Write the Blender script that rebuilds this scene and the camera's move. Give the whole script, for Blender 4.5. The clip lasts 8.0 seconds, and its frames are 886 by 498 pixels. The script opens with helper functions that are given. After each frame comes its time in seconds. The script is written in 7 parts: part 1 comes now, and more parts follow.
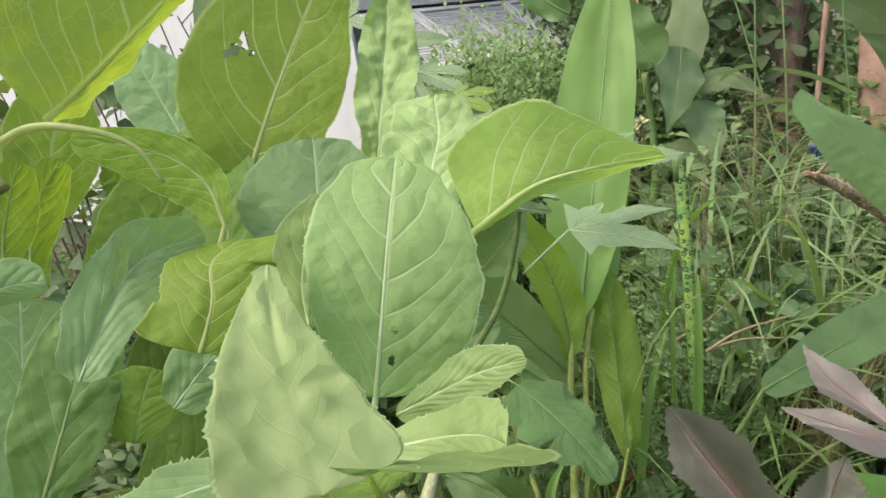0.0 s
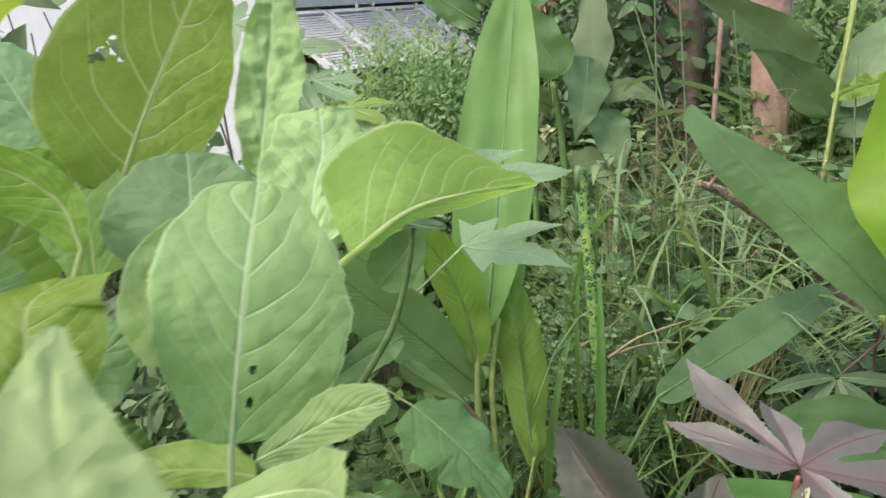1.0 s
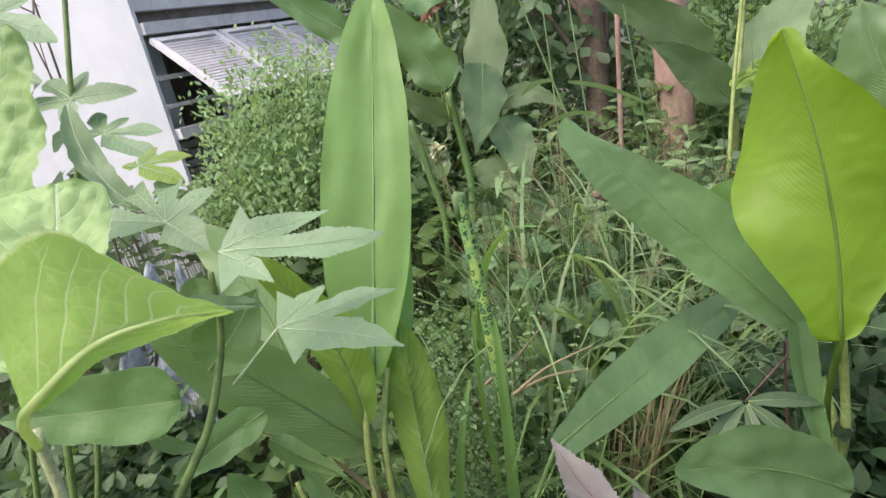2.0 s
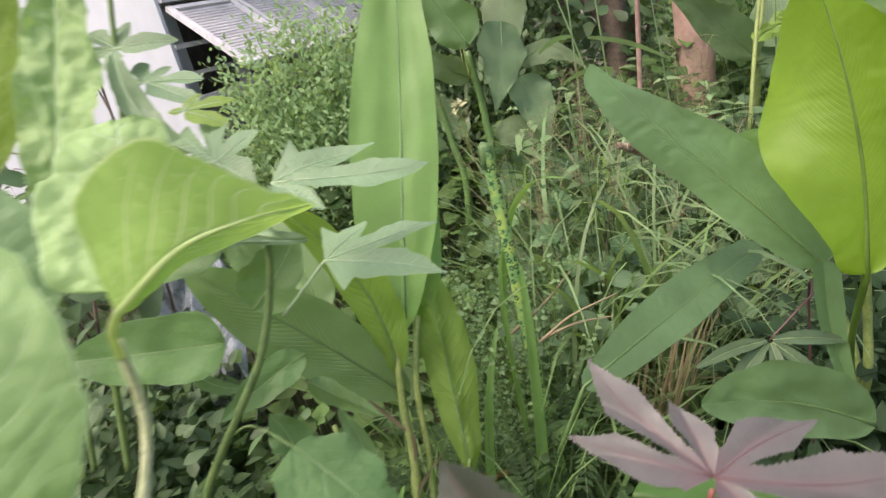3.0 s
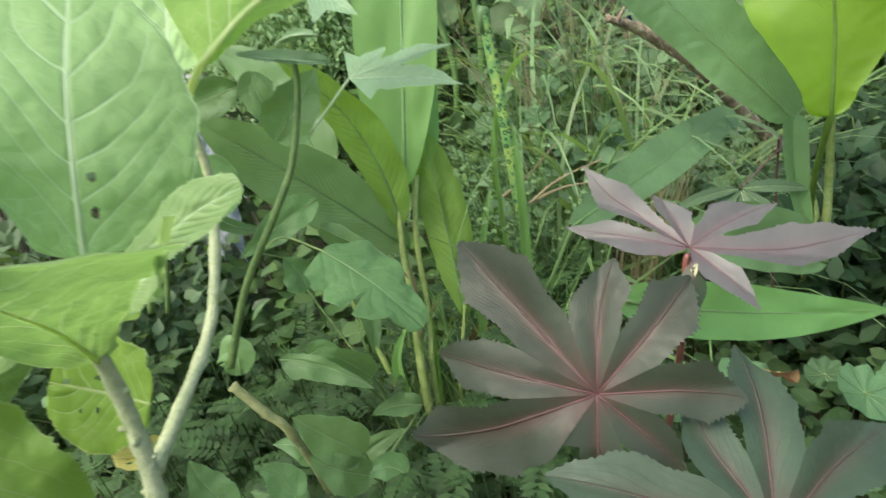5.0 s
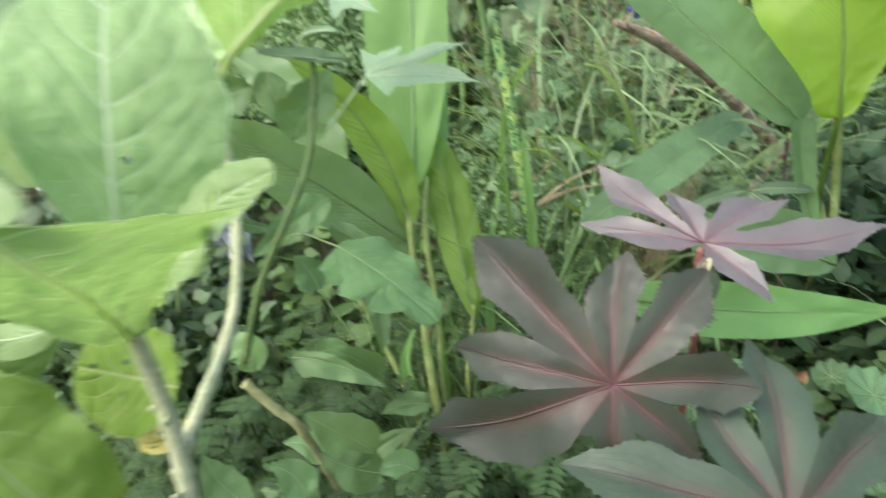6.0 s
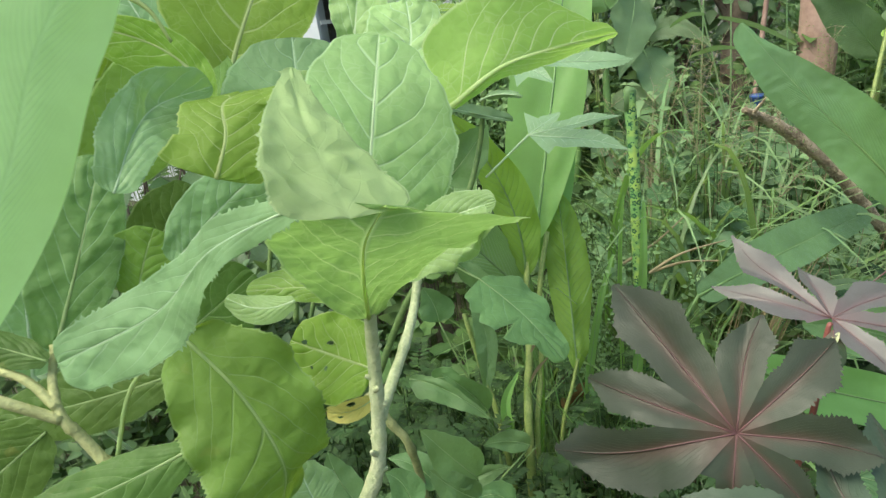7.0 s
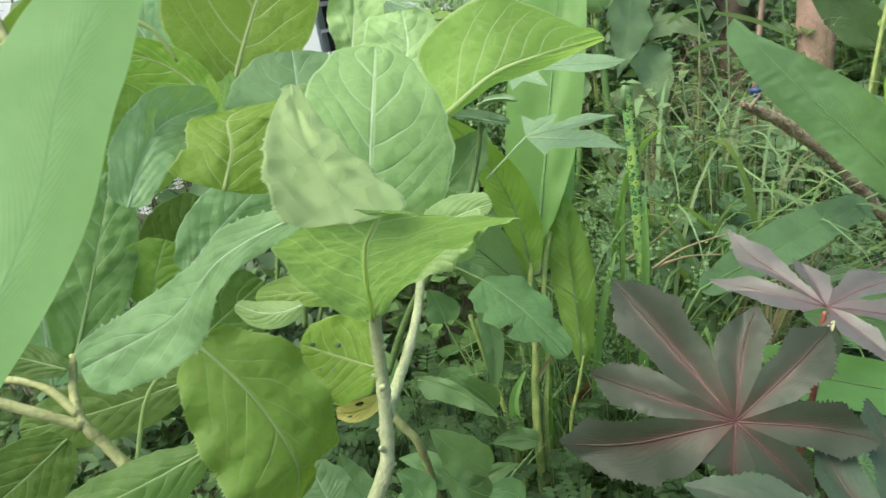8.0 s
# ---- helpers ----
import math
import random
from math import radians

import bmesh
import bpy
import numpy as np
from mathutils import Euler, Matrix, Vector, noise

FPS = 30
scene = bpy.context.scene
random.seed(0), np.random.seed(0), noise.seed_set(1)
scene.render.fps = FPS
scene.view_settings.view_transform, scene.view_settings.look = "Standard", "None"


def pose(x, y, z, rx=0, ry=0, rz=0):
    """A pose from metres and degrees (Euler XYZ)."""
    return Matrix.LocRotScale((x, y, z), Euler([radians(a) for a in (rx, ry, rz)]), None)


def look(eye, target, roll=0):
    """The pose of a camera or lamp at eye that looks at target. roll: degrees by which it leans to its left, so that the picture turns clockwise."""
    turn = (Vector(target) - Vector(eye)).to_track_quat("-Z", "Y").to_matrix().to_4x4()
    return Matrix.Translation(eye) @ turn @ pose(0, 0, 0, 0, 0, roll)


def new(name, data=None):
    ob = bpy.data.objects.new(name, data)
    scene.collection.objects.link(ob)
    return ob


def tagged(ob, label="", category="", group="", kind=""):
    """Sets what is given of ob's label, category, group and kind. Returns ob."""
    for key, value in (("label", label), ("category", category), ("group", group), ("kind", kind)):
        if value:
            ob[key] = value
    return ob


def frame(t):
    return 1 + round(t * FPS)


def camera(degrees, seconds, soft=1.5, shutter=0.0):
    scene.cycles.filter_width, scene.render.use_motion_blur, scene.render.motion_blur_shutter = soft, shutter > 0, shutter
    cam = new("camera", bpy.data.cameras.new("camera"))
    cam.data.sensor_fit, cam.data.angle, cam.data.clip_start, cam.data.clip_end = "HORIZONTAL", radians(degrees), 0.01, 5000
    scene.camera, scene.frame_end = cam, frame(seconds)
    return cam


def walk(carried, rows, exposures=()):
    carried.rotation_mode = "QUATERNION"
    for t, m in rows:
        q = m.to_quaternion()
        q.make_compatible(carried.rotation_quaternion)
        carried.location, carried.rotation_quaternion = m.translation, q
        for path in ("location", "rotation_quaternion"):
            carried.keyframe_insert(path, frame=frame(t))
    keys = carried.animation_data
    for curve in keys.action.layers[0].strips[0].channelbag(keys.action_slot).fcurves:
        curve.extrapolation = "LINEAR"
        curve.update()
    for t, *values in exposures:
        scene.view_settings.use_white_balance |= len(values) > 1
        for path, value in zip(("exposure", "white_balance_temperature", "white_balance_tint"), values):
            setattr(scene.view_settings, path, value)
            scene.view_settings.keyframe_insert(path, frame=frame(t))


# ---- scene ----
cam = camera(69.7, 8.0, soft=1.35, shutter=0.4)
PATH = [
    (0, (0.027, -0.022, 1.002), (-0.169, 1.888, 0.442), -9.9),
    (0.5, (0.027, -0.025, 1.008), (-0.053, 1.88, 0.405), -9.2),
    (1, (0.059, 0.0, 1.007), (0.097, 1.91, 0.414), -8.4),
    (1.5, (0.137, 0.064, 1.006), (0.236, 1.974, 0.42), -12.5),
    (1.7, (0.17, 0.085, 1.015), (0.368, 1.957, 0.438), -12.6),
    (2.8, (0.186, 0.111, 0.986), (0.343, 1.971, 0.269), -13.4),
    (3, (0.15, 0.076, 0.992), (0.284, 1.951, 0.308), -14.1),
    (3.5, (0.1, -0.01, 0.977), (0.303, 1.87, 0.325), -12.1),
    (4, (0.036, -0.062, 0.978), (0.021, 1.832, 0.336), -12.3),
    (4.5, (0.036, -0.068, 0.977), (-0.018, 1.807, 0.284), -13.1),
    (4.7, (0.068, -0.045, 0.959), (0.111, 1.788, 0.161), -14.2),
    (5.8, (0.102, 0.007, 0.929), (0.306, 1.729, -0.068), -13.0),
    (6, (0.074, -0.022, 0.936), (0.214, 1.761, 0.04), -13.4),
    (6.5, (0.022, -0.075, 0.949), (-0.028, 1.772, 0.182), -10.7),
    (7, (0.007, -0.091, 0.959), (-0.062, 1.785, 0.269), -8.4),
    (7.5, (-0.002, -0.108, 0.958), (-0.145, 1.769, 0.281), -9.4),
    (8, (0.012, -0.106, 0.963), (-0.077, 1.773, 0.285), -10.4),
]
walk(cam, [(t, look(eye, target, roll)) for t, eye, target, roll in PATH],
     exposures=[(0, 1.05, 7200, 13), (0.5, 1.06, 6600, 9), (1, 1.06, 6700, 12), (1.5, 1.12, 6500, 17), (3, 1.14, 6900, 20), (3.5, 1.12, 6800, 16), (4.0, 1.10, 6600, 6), (4.6, 1.12, 6600, 1), (5.8, 1.54, 6300, 16), (6.1, 1.46, 6300, 14), (6.6, 1.22, 6400, 5), (7, 1.18, 6650, -1), (8, 1.16, 6650, -1)])

# ---- light: bright overcast sky, a wide soft sun high over the left shoulder ----
SUN_EL, SUN_AZ = 62.0, 240.0
world = bpy.data.worlds.new("sky")
scene.world = world
world.use_nodes = True
wn, wl = world.node_tree.nodes, world.node_tree.links
sky = wn.new("ShaderNodeTexSky")
sky.sky_type, sky.sun_disc = "NISHITA", False
sky.sun_elevation, sky.sun_rotation = radians(SUN_EL), radians(SUN_AZ)
sky.air_density, sky.dust_density, sky.ozone_density = 1.0, 4.0, 1.0
wn["Background"].inputs["Strength"].default_value = 0.15
wl.new(sky.outputs["Color"], wn["Background"].inputs["Color"])
sun = new("sun", bpy.data.lights.new("sun", "SUN"))
sun.data.energy, sun.data.angle, sun.data.color = 1.25, radians(45), (1.0, 0.95, 0.86)
az, el = radians(SUN_AZ), radians(SUN_EL)
sun.matrix_world = look(Vector((math.sin(az) * math.cos(el), math.cos(az) * math.cos(el), math.sin(el))) * 20, (0, 0, 0))


# ---- materials ----
class Nodes:
    """Short helper for node materials."""

    def __init__(self, name):
        self.mat = bpy.data.materials.new(name)
        self.mat.use_nodes = True
        self.tree = self.mat.node_tree
        self.bsdf = self.tree.nodes["Principled BSDF"]
        self.out = self.tree.nodes["Material Output"]

    def put(self, socket, value):
        if hasattr(value, "is_output"):
            self.tree.links.new(value, socket)
        else:
            socket.default_value = value

    def add(self, kind, **values):
        n = self.tree.nodes.new(kind)
        for key, value in values.items():
            self.put(n.inputs[key.replace("_", " ")], value)
        return n

    def math(self, op, a, b=0.0, c=0.0):
        n = self.tree.nodes.new("ShaderNodeMath")
        n.operation = op
        for s, value in zip(n.inputs, (a, b, c)):
            self.put(s, value)
        return n.outputs[0]

    def mix(self, fac, a, b, blend="MIX"):
        n = self.tree.nodes.new("ShaderNodeMix")
        n.data_type, n.blend_type = "RGBA", blend
        self.put(n.inputs[0], fac)
        self.put(n.inputs[6], a if hasattr(a, "is_output") else (*a, 1))
        self.put(n.inputs[7], b if hasattr(b, "is_output") else (*b, 1))
        return n.outputs[2]

    def ramp(self, value, lo, hi, a=0.0, b=1.0):
        n = self.tree.nodes.new("ShaderNodeMapRange")
        n.interpolation_type = "SMOOTHSTEP"
        for s, v in zip(n.inputs, (value, lo, hi, a, b)):
            self.put(s, v)
        return n.outputs[0]

    def noise(self, scale, detail=3.0, vector=None, rough=0.6):
        n = self.add("ShaderNodeTexNoise", Scale=scale, Detail=detail, Roughness=rough)
        if vector is not None:
            self.put(n.inputs["Vector"], vector)
        return n.outputs["Fac"]

    def place(self):
        return self.tree.nodes.new("ShaderNodeTexCoord").outputs["Object"]

    def bump(self, height, strength, distance):
        n = self.add("ShaderNodeBump", Strength=strength, Distance=distance, Height=height)
        return n.outputs["Normal"]


def plain(name, dark, light, scale, rough=0.8, relief=0.3, depth=0.002, fine=6.0, metal=0.0, spread=0.15):
    """A surface of two colours with grain and stains."""
    k = Nodes(name)
    p = k.place()
    big, small = k.noise(scale, 4, p), k.noise(scale * fine, 4, p)
    tone = k.math("ADD", k.math("MULTIPLY", big, 0.6), k.math("MULTIPLY", small, 0.4))
    col = k.mix(k.ramp(tone, 0.35, 0.65), dark, light)
    one = k.tree.nodes.new("ShaderNodeObjectInfo").outputs["Random"]
    gain = k.math("ADD", k.math("MULTIPLY", one, spread), 1 - spread / 2)
    hsv = k.add("ShaderNodeHueSaturation", Value=gain, Color=col)
    k.put(k.bsdf.inputs["Base Color"], hsv.outputs[0])
    k.put(k.bsdf.inputs["Roughness"], k.ramp(small, 0.3, 0.7, rough - 0.1, min(1.0, rough + 0.1)))
    k.put(k.bsdf.inputs["Metallic"], metal)
    k.put(k.bsdf.inputs["Normal"], k.bump(small, relief, depth))
    return k.mat


def rib_skin(name, dark, light, clear=0.3):
    """A fleshy rib or vein that lets light through like the leaf round it."""
    k = Nodes(name)
    p = k.place()
    col = k.mix(k.ramp(k.noise(60, 3, p), 0.35, 0.65), dark, light)
    k.put(k.bsdf.inputs["Base Color"], col)
    k.put(k.bsdf.inputs["Roughness"], 0.5)
    tr = k.add("ShaderNodeBsdfTranslucent", Color=k.mix(0.5, col, (0.85, 0.95, 0.45)))
    both = k.add("ShaderNodeMixShader", Fac=clear)
    k.tree.links.new(k.bsdf.outputs[0], both.inputs[1])
    k.tree.links.new(tr.outputs[0], both.inputs[2])
    k.tree.links.new(both.outputs[0], k.out.inputs["Surface"])
    return k.mat


def leaf_skin(name, top, glow, vein, count, slant, width, net=0.0, cell=80.0, pucker=0.4, rough=0.5, thin=0.32, spread=0.25, bow=0.25, veining=0.6, spots=0.0, island=False, quilt=0.0, heart=None, ridge=0.0, gloss=0.45, bare=False):
    """A leaf: side veins that leave the midrib at a slant, a net of small veins, puckers, light that shines through."""
    k = Nodes(name)
    uv = k.tree.nodes.new("ShaderNodeTexCoord")
    sep = k.add("ShaderNodeSeparateXYZ", Vector=uv.outputs["UV"])
    p = uv.outputs["Object"]
    u, v = sep.outputs[0], k.math("SUBTRACT", k.math("MULTIPLY", sep.outputs[1], 2.0), 1.0)
    av = k.math("ABSOLUTE", v)
    wob = k.math("MULTIPLY", k.math("SUBTRACT", k.noise(22, 2, p), 0.5), 0.9 if net else 0.7 if heart else 0.15)
    lean = k.math("ADD", k.math("MULTIPLY", av, slant), k.math("MULTIPLY", k.math("MULTIPLY", av, av), bow))
    run = k.math("MULTIPLY", k.math("SUBTRACT", u, lean), count)
    run = k.math("ADD", k.math("ADD", run, wob), k.math("MULTIPLY", k.math("SIGN", v), 0.22))
    saw = k.math("MULTIPLY", k.math("ABSOLUTE", k.math("SUBTRACT", k.math("FRACT", run), 0.5)), 2.0)
    w = k.math("MULTIPLY", k.math("SUBTRACT", 1.08, av), width)
    rib = k.ramp(av, 0.012, 0.05, 1.0, 0.0)
    lines = rib
    if net:
        own = k.tree.nodes.new("ShaderNodeAttribute")
        own.attribute_name = "veins"
        off = k.math("MULTIPLY", k.math("ABSOLUTE", k.math("SUBTRACT", k.math("FRACT", own.outputs["Fac"]), 0.5)), 2.0)
        thick = k.math("ADD", k.math("MULTIPLY", k.math("SUBTRACT", 1.0, av), 0.10), 0.03)
        side = k.ramp(off, k.math("MULTIPLY", thick, 0.35), thick, 1.0, 0.0)
        lines = k.math("MAXIMUM", k.math("MULTIPLY", side, k.ramp(av, 0.75, 0.97, 1.0, 0.15)), rib)
        if bare:
            lines = k.math("MULTIPLY", lines, 0.08)
    else:
        side = k.ramp(saw, k.math("SUBTRACT", 1.0, w), k.math("SUBTRACT", 1.0, k.math("MULTIPLY", w, 0.3)))
        lines = k.math("MAXIMUM", side, rib)
    if net:
        lines = k.math("MAXIMUM", lines, k.ramp(av, 0.955, 0.99, 0.0, 0.8))
    big = k.noise(14, 3, p)
    fine = k.noise(160, 3, p)
    height = k.math("MULTIPLY", lines, -0.5)
    if ridge:
        height = k.math("ADD", height, k.math("MULTIPLY", k.math("MULTIPLY", saw, saw), -ridge))
    if net:
        shift = k.add("ShaderNodeVectorMath", **{})
        shift.operation = "ADD"
        warp = k.add("ShaderNodeTexNoise", Vector=p, Scale=cell * 0.7, Detail=1.0)
        half = k.tree.nodes.new("ShaderNodeVectorMath")
        half.operation = "SCALE"
        k.tree.links.new(warp.outputs["Color"], half.inputs[0])
        half.inputs["Scale"].default_value = 0.55 / cell
        k.put(shift.inputs[0], p)
        k.tree.links.new(half.outputs[0], shift.inputs[1])
        vor = k.add("ShaderNodeTexVoronoi", Vector=shift.outputs[0], Scale=cell)
        vor.feature = "DISTANCE_TO_EDGE"
        edge = vor.outputs["Distance"]
        web = k.math("MULTIPLY", k.ramp(edge, 0.0, 0.06, net, 0.0), k.ramp(k.noise(30, 2, p), 0.35, 0.6))
        lines = k.math("MAXIMUM", lines, web)
        height = k.math("ADD", height, k.ramp(edge, 0.0, 0.45, 0.0, 0.8 if bare else 0.32))
    col = k.mix(k.ramp(big, 0.3, 0.7), tuple(c * 0.82 for c in top), tuple(min(1, c * 1.16) for c in top))
    col = k.mix(k.math("MULTIPLY", k.ramp(fine, 0.35, 0.7), 0.22), col, tuple(c * 0.7 for c in top))
    if heart:
        flush = k.math("MULTIPLY", k.ramp(av, 0.0, 0.5, 0.75, 0.0), k.ramp(u, 0.25, 0.95, 1.0, 0.15))
        col = k.mix(k.math("MAXIMUM", flush, k.ramp(u, 0.0, 0.34, 0.9, 0.0)), col, heart)
    col = k.mix(k.math("MULTIPLY", lines, veining), col, vein)
    if spots:
        blot = k.ramp(k.noise(55, 2, p), 0.68, 0.74)
        col = k.mix(k.math("MULTIPLY", blot, spots), col, (0.32, 0.27, 0.07))
    if island:
        one = k.tree.nodes.new("ShaderNodeNewGeometry").outputs["Random Per Island"]
    else:
        one = k.tree.nodes.new("ShaderNodeObjectInfo").outputs["Random"]
    gain = k.math("ADD", k.math("MULTIPLY", one, spread), 1 - spread / 2)
    hue = k.math("ADD", k.math("MULTIPLY", k.math("FRACT", k.math("MULTIPLY", one, 7.3)), 0.018), 0.491)
    tint = k.add("ShaderNodeHueSaturation", Hue=hue, Value=gain, Color=col)
    k.put(k.bsdf.inputs["Base Color"], tint.outputs[0])
    k.put(k.bsdf.inputs["Roughness"], k.ramp(fine, 0.3, 0.7, rough - 0.06, rough + 0.1))
    k.put(k.bsdf.inputs["Specular IOR Level"], gloss)
    if quilt:
        height = k.math("ADD", height, k.math("MULTIPLY", k.noise(48, 1.5, p), quilt * 3))
    bend = k.bump(k.math("ADD", height, k.math("MULTIPLY", fine, 0.15)), pucker, 0.0025)
    k.put(k.bsdf.inputs["Normal"], bend)
    lit = k.mix(k.math("MULTIPLY", lines, veining * 0.8), glow, tuple(min(1, c * 1.25) for c in vein))
    lit = k.add("ShaderNodeHueSaturation", Hue=hue, Value=gain, Color=lit).outputs[0]
    tr = k.add("ShaderNodeBsdfTranslucent", Color=lit, Normal=bend)
    both = k.add("ShaderNodeMixShader", Fac=thin)
    k.tree.links.new(k.bsdf.outputs[0], both.inputs[1])
    k.tree.links.new(tr.outputs[0], both.inputs[2])
    k.tree.links.new(both.outputs[0], k.out.inputs["Surface"])
    return k.mat


KALE = leaf_skin("kale leaf", (0.285, 0.425, 0.175), (0.34, 0.54, 0.10), (0.48, 0.61, 0.36), 4.6, 0.34, 0.07, net=0.3, cell=110, pucker=0.4, rough=0.5, thin=0.4, veining=0.55, quilt=0.24, gloss=0.28)
KALE_MINT = leaf_skin("kale leaf minty", (0.33, 0.49, 0.20), (0.36, 0.56, 0.13), (0.46, 0.6, 0.38), 4.6, 0.34, 0.07, net=0.3, cell=110, pucker=0.5, rough=0.45, thin=0.36, veining=0.6, quilt=0.48, gloss=0.28)
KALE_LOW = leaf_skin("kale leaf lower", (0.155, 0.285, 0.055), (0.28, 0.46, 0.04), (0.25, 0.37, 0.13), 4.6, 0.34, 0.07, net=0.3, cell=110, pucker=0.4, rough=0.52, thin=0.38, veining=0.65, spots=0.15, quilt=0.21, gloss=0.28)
KALE_BLUE = leaf_skin("kale leaf bluish", (0.245, 0.395, 0.182), (0.3, 0.5, 0.1), (0.38, 0.53, 0.32), 4.6, 0.34, 0.07, net=0.3, cell=110, pucker=0.4, rough=0.47, thin=0.36, veining=0.6, quilt=0.30, gloss=0.28)
KALE_FLAP = leaf_skin("kale leaf blistered", (0.34, 0.44, 0.20), (0.41, 0.56, 0.14), (0.46, 0.56, 0.30), 4.6, 0.34, 0.07, net=0.12, cell=62, pucker=0.6, rough=0.5, thin=0.4, veining=0.4, quilt=0.4, gloss=0.28, bare=True)
# Brighter copy of the old kale skin, backlight put into its colour.
KALE_SUNNY = leaf_skin("kale leaf brightened for backlight", (0.225, 0.365, 0.070), (0.39, 0.57, 0.055), (0.50, 0.60, 0.24), 4.6, 0.34, 0.07, net=0.3, cell=110, pucker=0.4, rough=0.55, thin=0.5, veining=0.75, spots=0.1, quilt=0.24, gloss=0.28)
KALE_SEA = leaf_skin("kale leaf sea green", (0.212, 0.365, 0.168), (0.26, 0.45, 0.12), (0.34, 0.48, 0.30), 4.6, 0.34, 0.07, net=0.3, cell=110, pucker=0.4, rough=0.5, thin=0.34, veining=0.38, quilt=0.3, gloss=0.28)
KALE_OLD = leaf_skin("kale leaf old", (0.185, 0.32, 0.050), (0.29, 0.46, 0.030), (0.44, 0.54, 0.22), 4.6, 0.34, 0.07, net=0.3, cell=110, pucker=0.4, rough=0.55, thin=0.46, veining=0.75, spots=0.15, quilt=0.24, gloss=0.28)
KALE_LIME = leaf_skin("kale leaf lime", (0.33, 0.51, 0.14), (0.50, 0.76, 0.13), (0.62, 0.72, 0.36), 4.6, 0.34, 0.07, net=0.3, cell=110, pucker=0.4, rough=0.5, thin=0.54, veining=0.95, quilt=0.24, gloss=0.28)
KALE_CUP = leaf_skin("kale leaf cupped", (0.28, 0.44, 0.165), (0.31, 0.54, 0.125), (0.5, 0.64, 0.3), 4.6, 0.34, 0.07, net=0.3, cell=110, pucker=0.4, rough=0.5, thin=0.5, veining=0.75, quilt=0.30, gloss=0.28)
KALE_COOL = leaf_skin("kale leaf cool green", (0.155, 0.27, 0.085), (0.22, 0.40, 0.06), (0.28, 0.41, 0.21), 4.6, 0.34, 0.07, net=0.3, cell=110, pucker=0.4, rough=0.5, thin=0.36, veining=0.6, quilt=0.24, gloss=0.28)
# Darkened copy of the lower kale skin; shade is put into its colour.
KALE_SHADED = leaf_skin("kale leaf with painted shade", (0.085, 0.16, 0.032), (0.14, 0.25, 0.025), (0.18, 0.28, 0.09), 4.6, 0.34, 0.07, net=0.3, cell=110, pucker=0.4, rough=0.52, thin=0.36, veining=0.6, spots=0.2, quilt=0.21, gloss=0.28)
KALE_YELLOW = leaf_skin("kale leaf yellowed", (0.74, 0.67, 0.22), (0.72, 0.64, 0.18), (0.5, 0.42, 0.14), 6.0, 0.34, 0.1, net=0.35, cell=80, pucker=0.5, rough=0.6, thin=0.3, spots=0.2, gloss=0.28)
CANNA = leaf_skin("canna leaf", (0.125, 0.225, 0.095), (0.26, 0.44, 0.05), (0.15, 0.26, 0.12), 36, 0.30, 0.45, pucker=0.42, rough=0.38, thin=0.3, veining=0.14, bow=0.2, ridge=0.05, quilt=0.4)
CANNA_LIGHT = leaf_skin("canna leaf light", (0.18, 0.350, 0.105), (0.36, 0.60, 0.09), (0.24, 0.43, 0.16), 54, 0.30, 0.45, pucker=0.2, rough=0.4, thin=0.44, veining=0.2, bow=0.2, quilt=0.25)
CANNA_LIME = leaf_skin("canna leaf lime", (0.175, 0.325, 0.028), (0.37, 0.57, 0.015), (0.24, 0.40, 0.05), 40, 0.30, 0.45, pucker=0.24, rough=0.42, thin=0.53, veining=0.28, bow=0.2, ridge=0.05, quilt=0.2)
CANNA_PALE = leaf_skin("canna leaf pale", (0.36, 0.56, 0.26), (0.45, 0.74, 0.22), (0.30, 0.49, 0.24), 40, 0.22, 0.4, pucker=0.25, rough=0.55, thin=0.48, veining=0.22, bow=0.12, gloss=0.3)
CANNA_OLIVE = leaf_skin("canna leaf weathered", (0.165, 0.300, 0.060), (0.36, 0.56, 0.04), (0.20, 0.33, 0.09), 22, 0.10, 0.4, pucker=0.5, rough=0.5, thin=0.46, veining=0.35, bow=0.05, ridge=0.10, quilt=0.25, spots=0.2, gloss=0.3)
# Dark weed leaf, its colour lowered further to stand in for shade.
WEED_SHADE_TONE = leaf_skin("dark weed leaf with painted shade", (0.034, 0.070, 0.028), (0.07, 0.14, 0.02), (0.06, 0.11, 0.045), 5, 0.4, 0.1, pucker=0.3, rough=0.55, thin=0.2, spread=0.6, island=True, gloss=0.25)
CANNA_GREY = leaf_skin("canna leaf greyish", (0.18, 0.315, 0.125), (0.28, 0.49, 0.08), (0.26, 0.38, 0.18), 30, 0.22, 0.5, pucker=0.5, rough=0.34, thin=0.42, veining=0.45, bow=0.12, spread=0.1)
CANNA_DARK = leaf_skin("canna leaf dark", (0.150, 0.235, 0.108), (0.22, 0.36, 0.07), (0.18, 0.26, 0.15), 36, 0.22, 0.45, pucker=0.6, rough=0.52, thin=0.26, veining=0.4, bow=0.12, ridge=0.08, gloss=0.4)
CASTOR = leaf_skin("castor leaf", (0.038, 0.050, 0.028), (0.10, 0.085, 0.03), (0.075, 0.07, 0.05), 11, 0.55, 0.05, pucker=0.7, rough=0.46, thin=0.16, veining=0.5, quilt=0.35, ridge=0.03, gloss=0.42, heart=(0.095, 0.046, 0.036))
